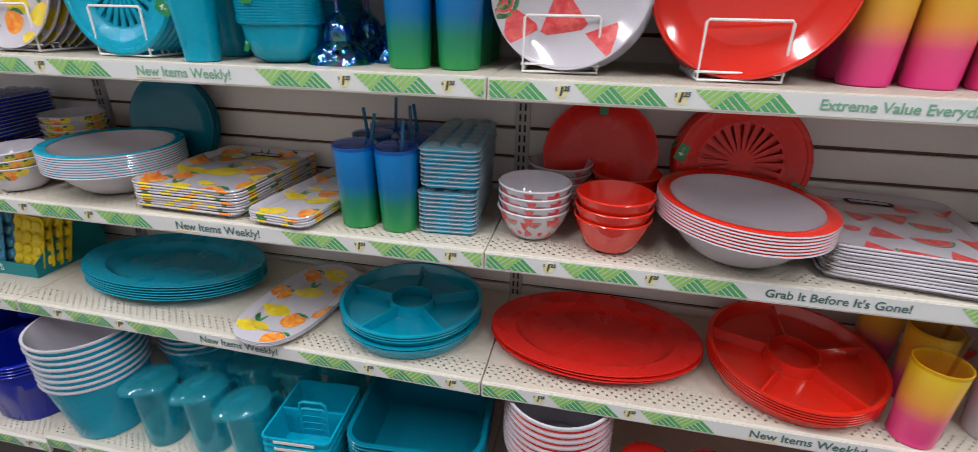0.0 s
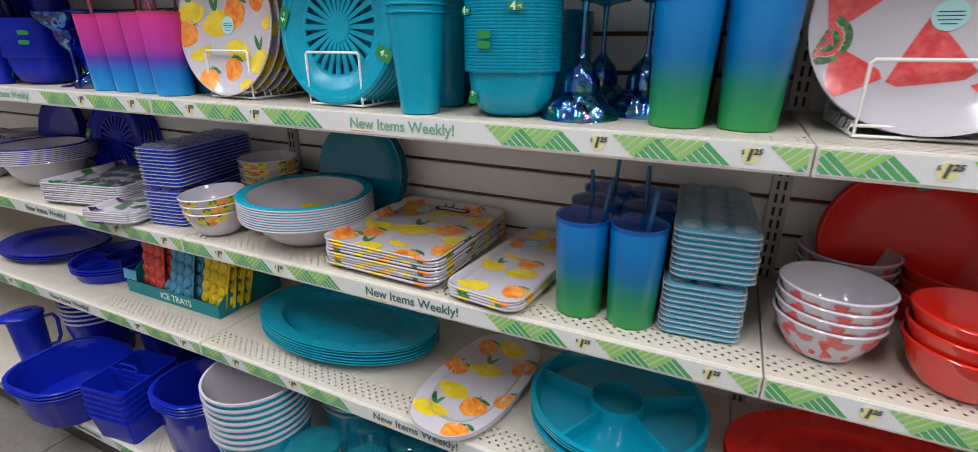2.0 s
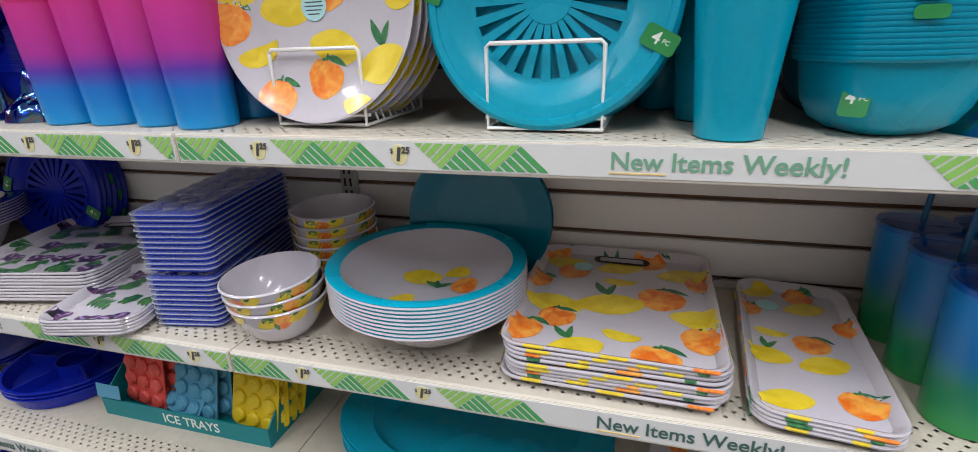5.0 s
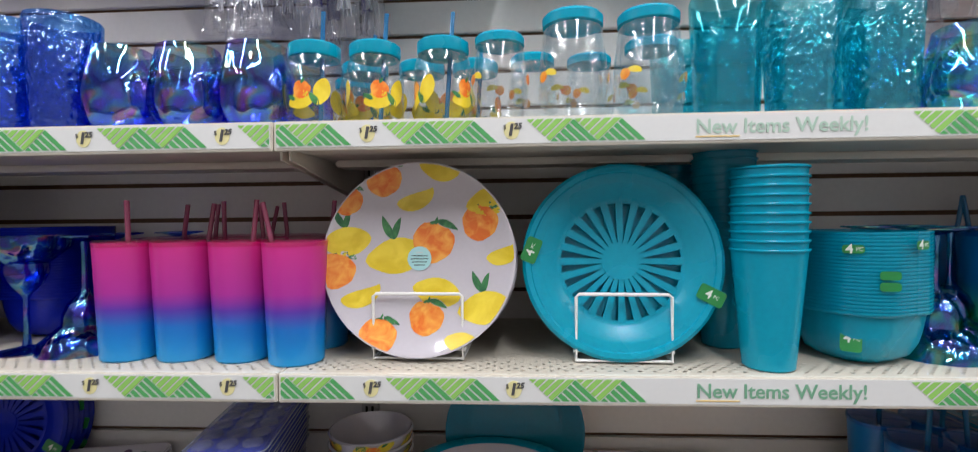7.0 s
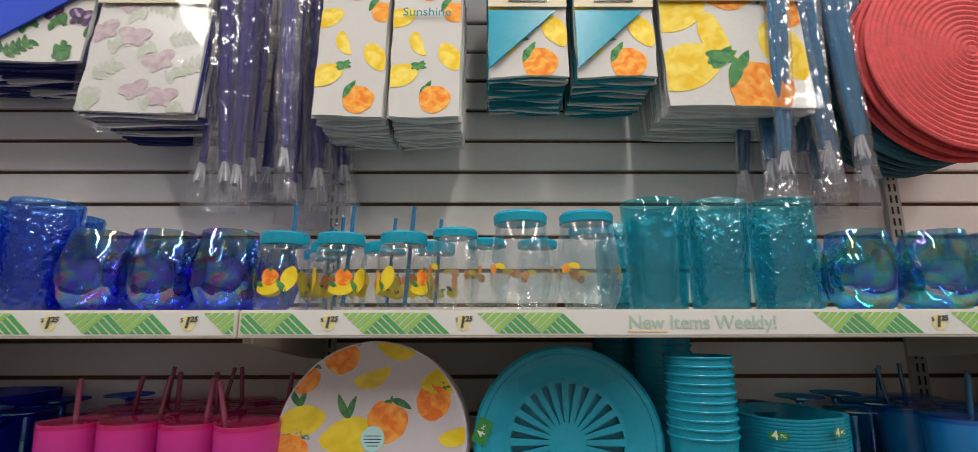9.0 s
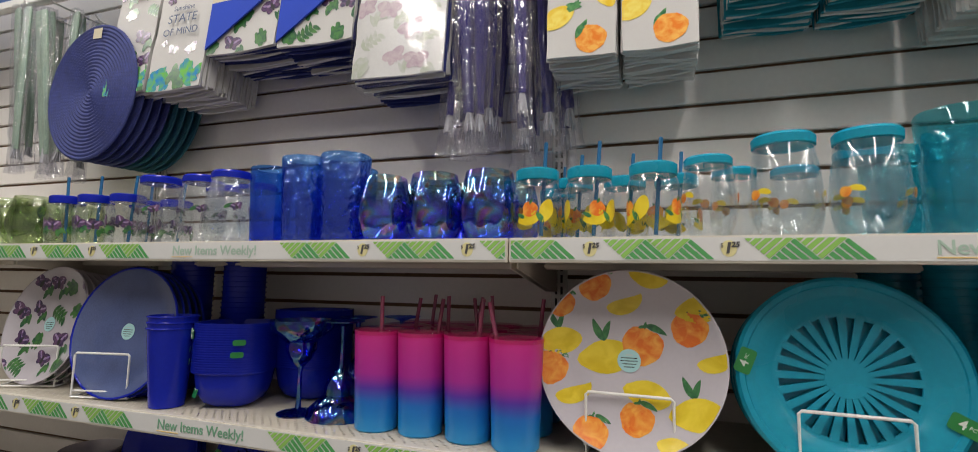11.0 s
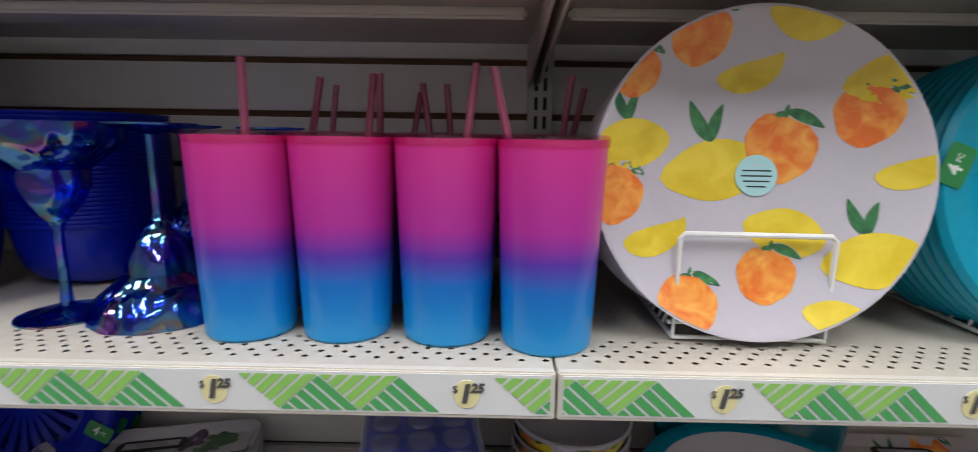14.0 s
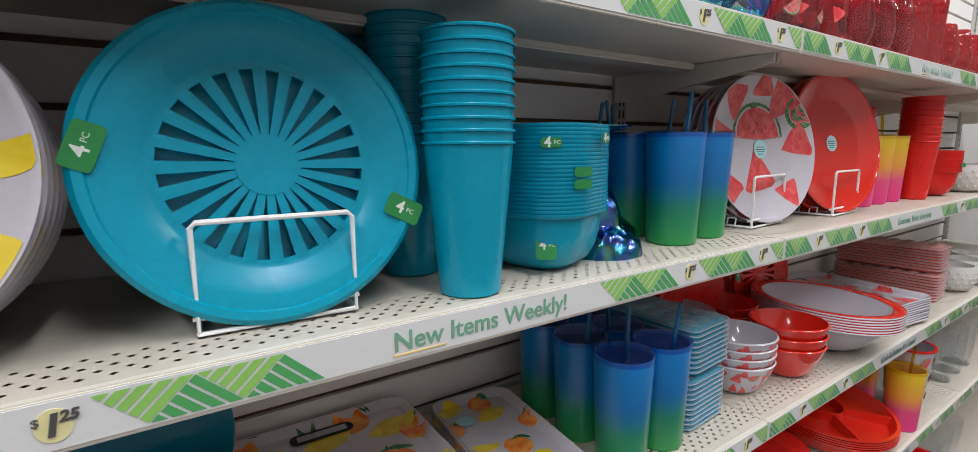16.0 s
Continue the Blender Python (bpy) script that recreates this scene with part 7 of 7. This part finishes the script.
def sleeved(cloth, label, group, length=0.52):
    t = thing("sleeved_runner", label, "runner", group)
    r = random.Random(len(label) + int(length * 100))

    def folds(stops, levels, n, lobes, depth, flat):
        """Rings down a hanging bundle whose folds drift and change from level to level."""
        ph, out = [r.uniform(0, 6) for _ in lobes], []
        for k in range(levels):
            t = k / (levels - 1) * (len(stops) - 1)
            i = min(int(t), len(stops) - 2)
            w, z = [p + (q - p) * (t - i) for p, q in zip(stops[i], stops[i + 1])]
            ph = [p + r.uniform(-0.5, 0.5) for p in ph]
            ring = []
            for j in range(n):
                a = 2 * math.pi * j / n
                f = 1 + depth * sum(math.sin(m * a + p) / (1 + 0.4 * g) for g, (m, p) in enumerate(zip(lobes, ph)))
                ring.append((w * f * math.cos(a), flat * w * f * math.sin(a), z))
            out.append(ring)
        return out
    part("rolled_cloth", loft(folds(((0.010, -length + 0.03), (0.013, -0.42), (0.016, -0.32), (0.018, -0.15), (0.017, 0.0)), 14, 22, (2, 3, 5), 0.22, 0.5)), M[cloth], t)
    vs, fs = [], []
    for k in range(11):
        a, q = k * 2.4, 0.0015 + 0.0009 * k
        x0, y0, x1, y1, z1 = 0.5 * q * math.cos(a), 0.5 * q * math.sin(a), 1.3 * q * math.cos(a), 1.1 * q * math.sin(a), -length - 0.010 + r.uniform(-0.007, 0.007)
        b0 = len(vs)
        for cx, cy, z, rad in ((x0, y0, -length + 0.030, 0.0020), ((x0 + x1) / 2, y0, -length + 0.012, 0.0030), (x1, y1, z1, 0.0022)):
            vs += [(cx + rad * math.cos(m * 1.571), cy + rad * math.sin(m * 1.571), z) for m in range(4)]
        fs += [(b0 + 4 * l + m, b0 + 4 * l + (m + 1) % 4, b0 + 4 * l + 4 + (m + 1) % 4, b0 + 4 * l + 4 + m) for l in (0, 1) for m in range(4)] + [(b0 + 8, b0 + 9, b0 + 10, b0 + 11)]
    part("fringe", raw_bm(vs, fs), M["fringe"], t, "white knotted fringe end")
    part("sleeve", loft(folds(((0.026, -length - 0.055), (0.021, -length - 0.03), (0.020, -length + 0.02), (0.025, -0.36), (0.027, -0.15), (0.024, 0.01)), 30, 24, (2, 5, 7, 9), 0.15, 0.55)), M["film"], t, "crinkled clear plastic sleeve")
    return t


for cloth, label, group, x0, x1, z1, n, length in (("cloth_v", "violet blue runner rolled in a clear sleeve", "blue runners", -0.160, 0.009, 2.193, 12, 0.51), ("cloth_tv", "teal runner rolled in a clear sleeve", "teal runners", 0.888, 1.062, 2.193, 12, 0.49), ("cloth_g", "sage green runner rolled in a clear sleeve", "green runners", -1.566, -1.382, 2.138, 9, 0.43)):
    sl = sleeved(cloth, label, group, length)
    for i in range(n):
        u = (i % 4) / 3
        place(sl, pose(x0 + (x1 - x0) * u + rnd.uniform(-0.012, 0.012), 0.145 + 0.052 * (i // 3) + rnd.uniform(-0.01, 0.01), z1 + rnd.uniform(-0.03, 0.02), rnd.uniform(-2, 5), rnd.uniform(-5, 5), rnd.uniform(-40, 40)))
    for u in (0.2, 0.75):
        place(hook, pose(x0 + (x1 - x0) * u, 0, z1 + 0.005))


def placemat(mat, label, group, r):
    t = thing("round_placemat", label, "placemat", group)
    n = 19
    prof = [(r * 0.004, 0.0045)]
    for i in range(n):
        a, b = r * i / n, r * (i + 1) / n
        prof += [(a + (b - a) * 0.28, 0.0052), (a + (b - a) * 0.62, 0.0052), (b - 0.0004, 0.0032)]
    part("weave", loft([ring_el(q, q, 0, 56) for q in (r * 0.004, r)] + [ring_el(q, q, z, 56) for q, z in reversed(prof)]), M[mat], t)
    vs, fs = [], []
    for i in range(1, n):
        rad = r * (i + 0.45) / n
        cnt = int(2 * math.pi * rad / 0.010)
        for k in range(cnt):
            a = 2 * math.pi * k / cnt
            c, s = math.cos(a), math.sin(a)
            b0 = len(vs)
            for dt, dr, z in ((-0.0046, 0, 0.0048), (0, -0.0026, 0.0048), (0.0046, 0, 0.0048), (0, 0.0026, 0.0048), (0, 0, 0.0066)):
                vs.append(((rad + dr) * c - dt * s, (rad + dr) * s + dt * c, z))
            fs += [(b0, b0 + 1, b0 + 4), (b0 + 1, b0 + 2, b0 + 4), (b0 + 2, b0 + 3, b0 + 4), (b0 + 3, b0, b0 + 4)]
    tagged(part("braid", raw_bm(vs, fs), M[mat], t), kind="stuff")
    part("paper_tag", box_bm(-0.018, 0.018, -0.014, 0.014, 0.0068, 0.0076), M["band"], t, "small paper product tag", pose(0, r * 0.86, 0), False)
    return t


mat_b = placemat("weave_b", "round woven navy placemat hanging on a hook", "navy placemats", 0.187)
mat_bd = placemat("weave_d", "round woven dark teal placemat hanging on a hook", "dark placemats", 0.187)
for i in range(9):
    place(mat_b if i < 5 else mat_bd, pose(-1.213 + 0.004 * i, 0.150 + 0.021 * i, 1.847, 90, 0, -4) @ pose(0, 0, 0, 0, 0, rnd.uniform(-6, 6)))
place(hook, pose(-1.219, 0, 2.052))
mat_r = placemat("weave_r", "round woven coral placemat hanging on a hook", "coral placemats", 0.200)
for i in range(8):
    place(mat_r if i < 3 else mat_bd, pose(1.252 - (0.006 * i if i < 3 else 0.05), 0.155 + 0.021 * i, 1.913 - (0.004 * i if i < 3 else 0.02), 90, 0, 0) @ pose(0, 0, 0, 0, 0, rnd.uniform(-6, 6)))
place(hook, pose(1.268, 0, 2.106))

# ---- header signs over the slat wall ----
for k in (-2, -1, 0, 1):
    sg = thing("header_sign", "blue printed header sign in a white rail", "sign", "header signs")
    part("panel", box_bm(0.004, W - 0.004, 0.0, 0.004, 0.02, 0.30), M["sign_blue"], sg, smooth=False)
    part("rail", box_bm(0.0, W, -0.006, 0.012, -0.004, 0.020, 0.002), M["wire"], sg, "white plastic sign rail", smooth=False)
    part("rail", box_bm(-0.004, 0.0045, -0.006, 0.006, 0.021, 0.30), M["wire"], sg, smooth=False)
    part("price_oval", loft([ring_el(0.055, 0.075, 0, 32), ring_el(0.055, 0.075, 0.002, 32)]), M["strip"], sg, "white oval price mark", pose(1.09, -0.001, 0.10, 90))
    part("price_oval", loft([ring_el(0.045, 0.065, 0, 32), ring_el(0.045, 0.065, 0.002, 32)]), M["yellow_p"], sg, "yellow oval price mark", pose(1.09, -0.0035, 0.10, 90))
    part_me("lettering", lettering("1", 0.11, "ink", bold=True), sg, pose(1.085, -0.0062, 0.10, 90))
    part("printed_shape", loft([ring_el(0.05, 0.025, 0, 24), ring_el(0.05, 0.025, 0.002, 24)]), M["melon"], sg, "pink printed shape", pose(0.12, -0.001, 0.07, 90))
    sg.matrix_basis = pose(k * W, 0.16, 2.160)
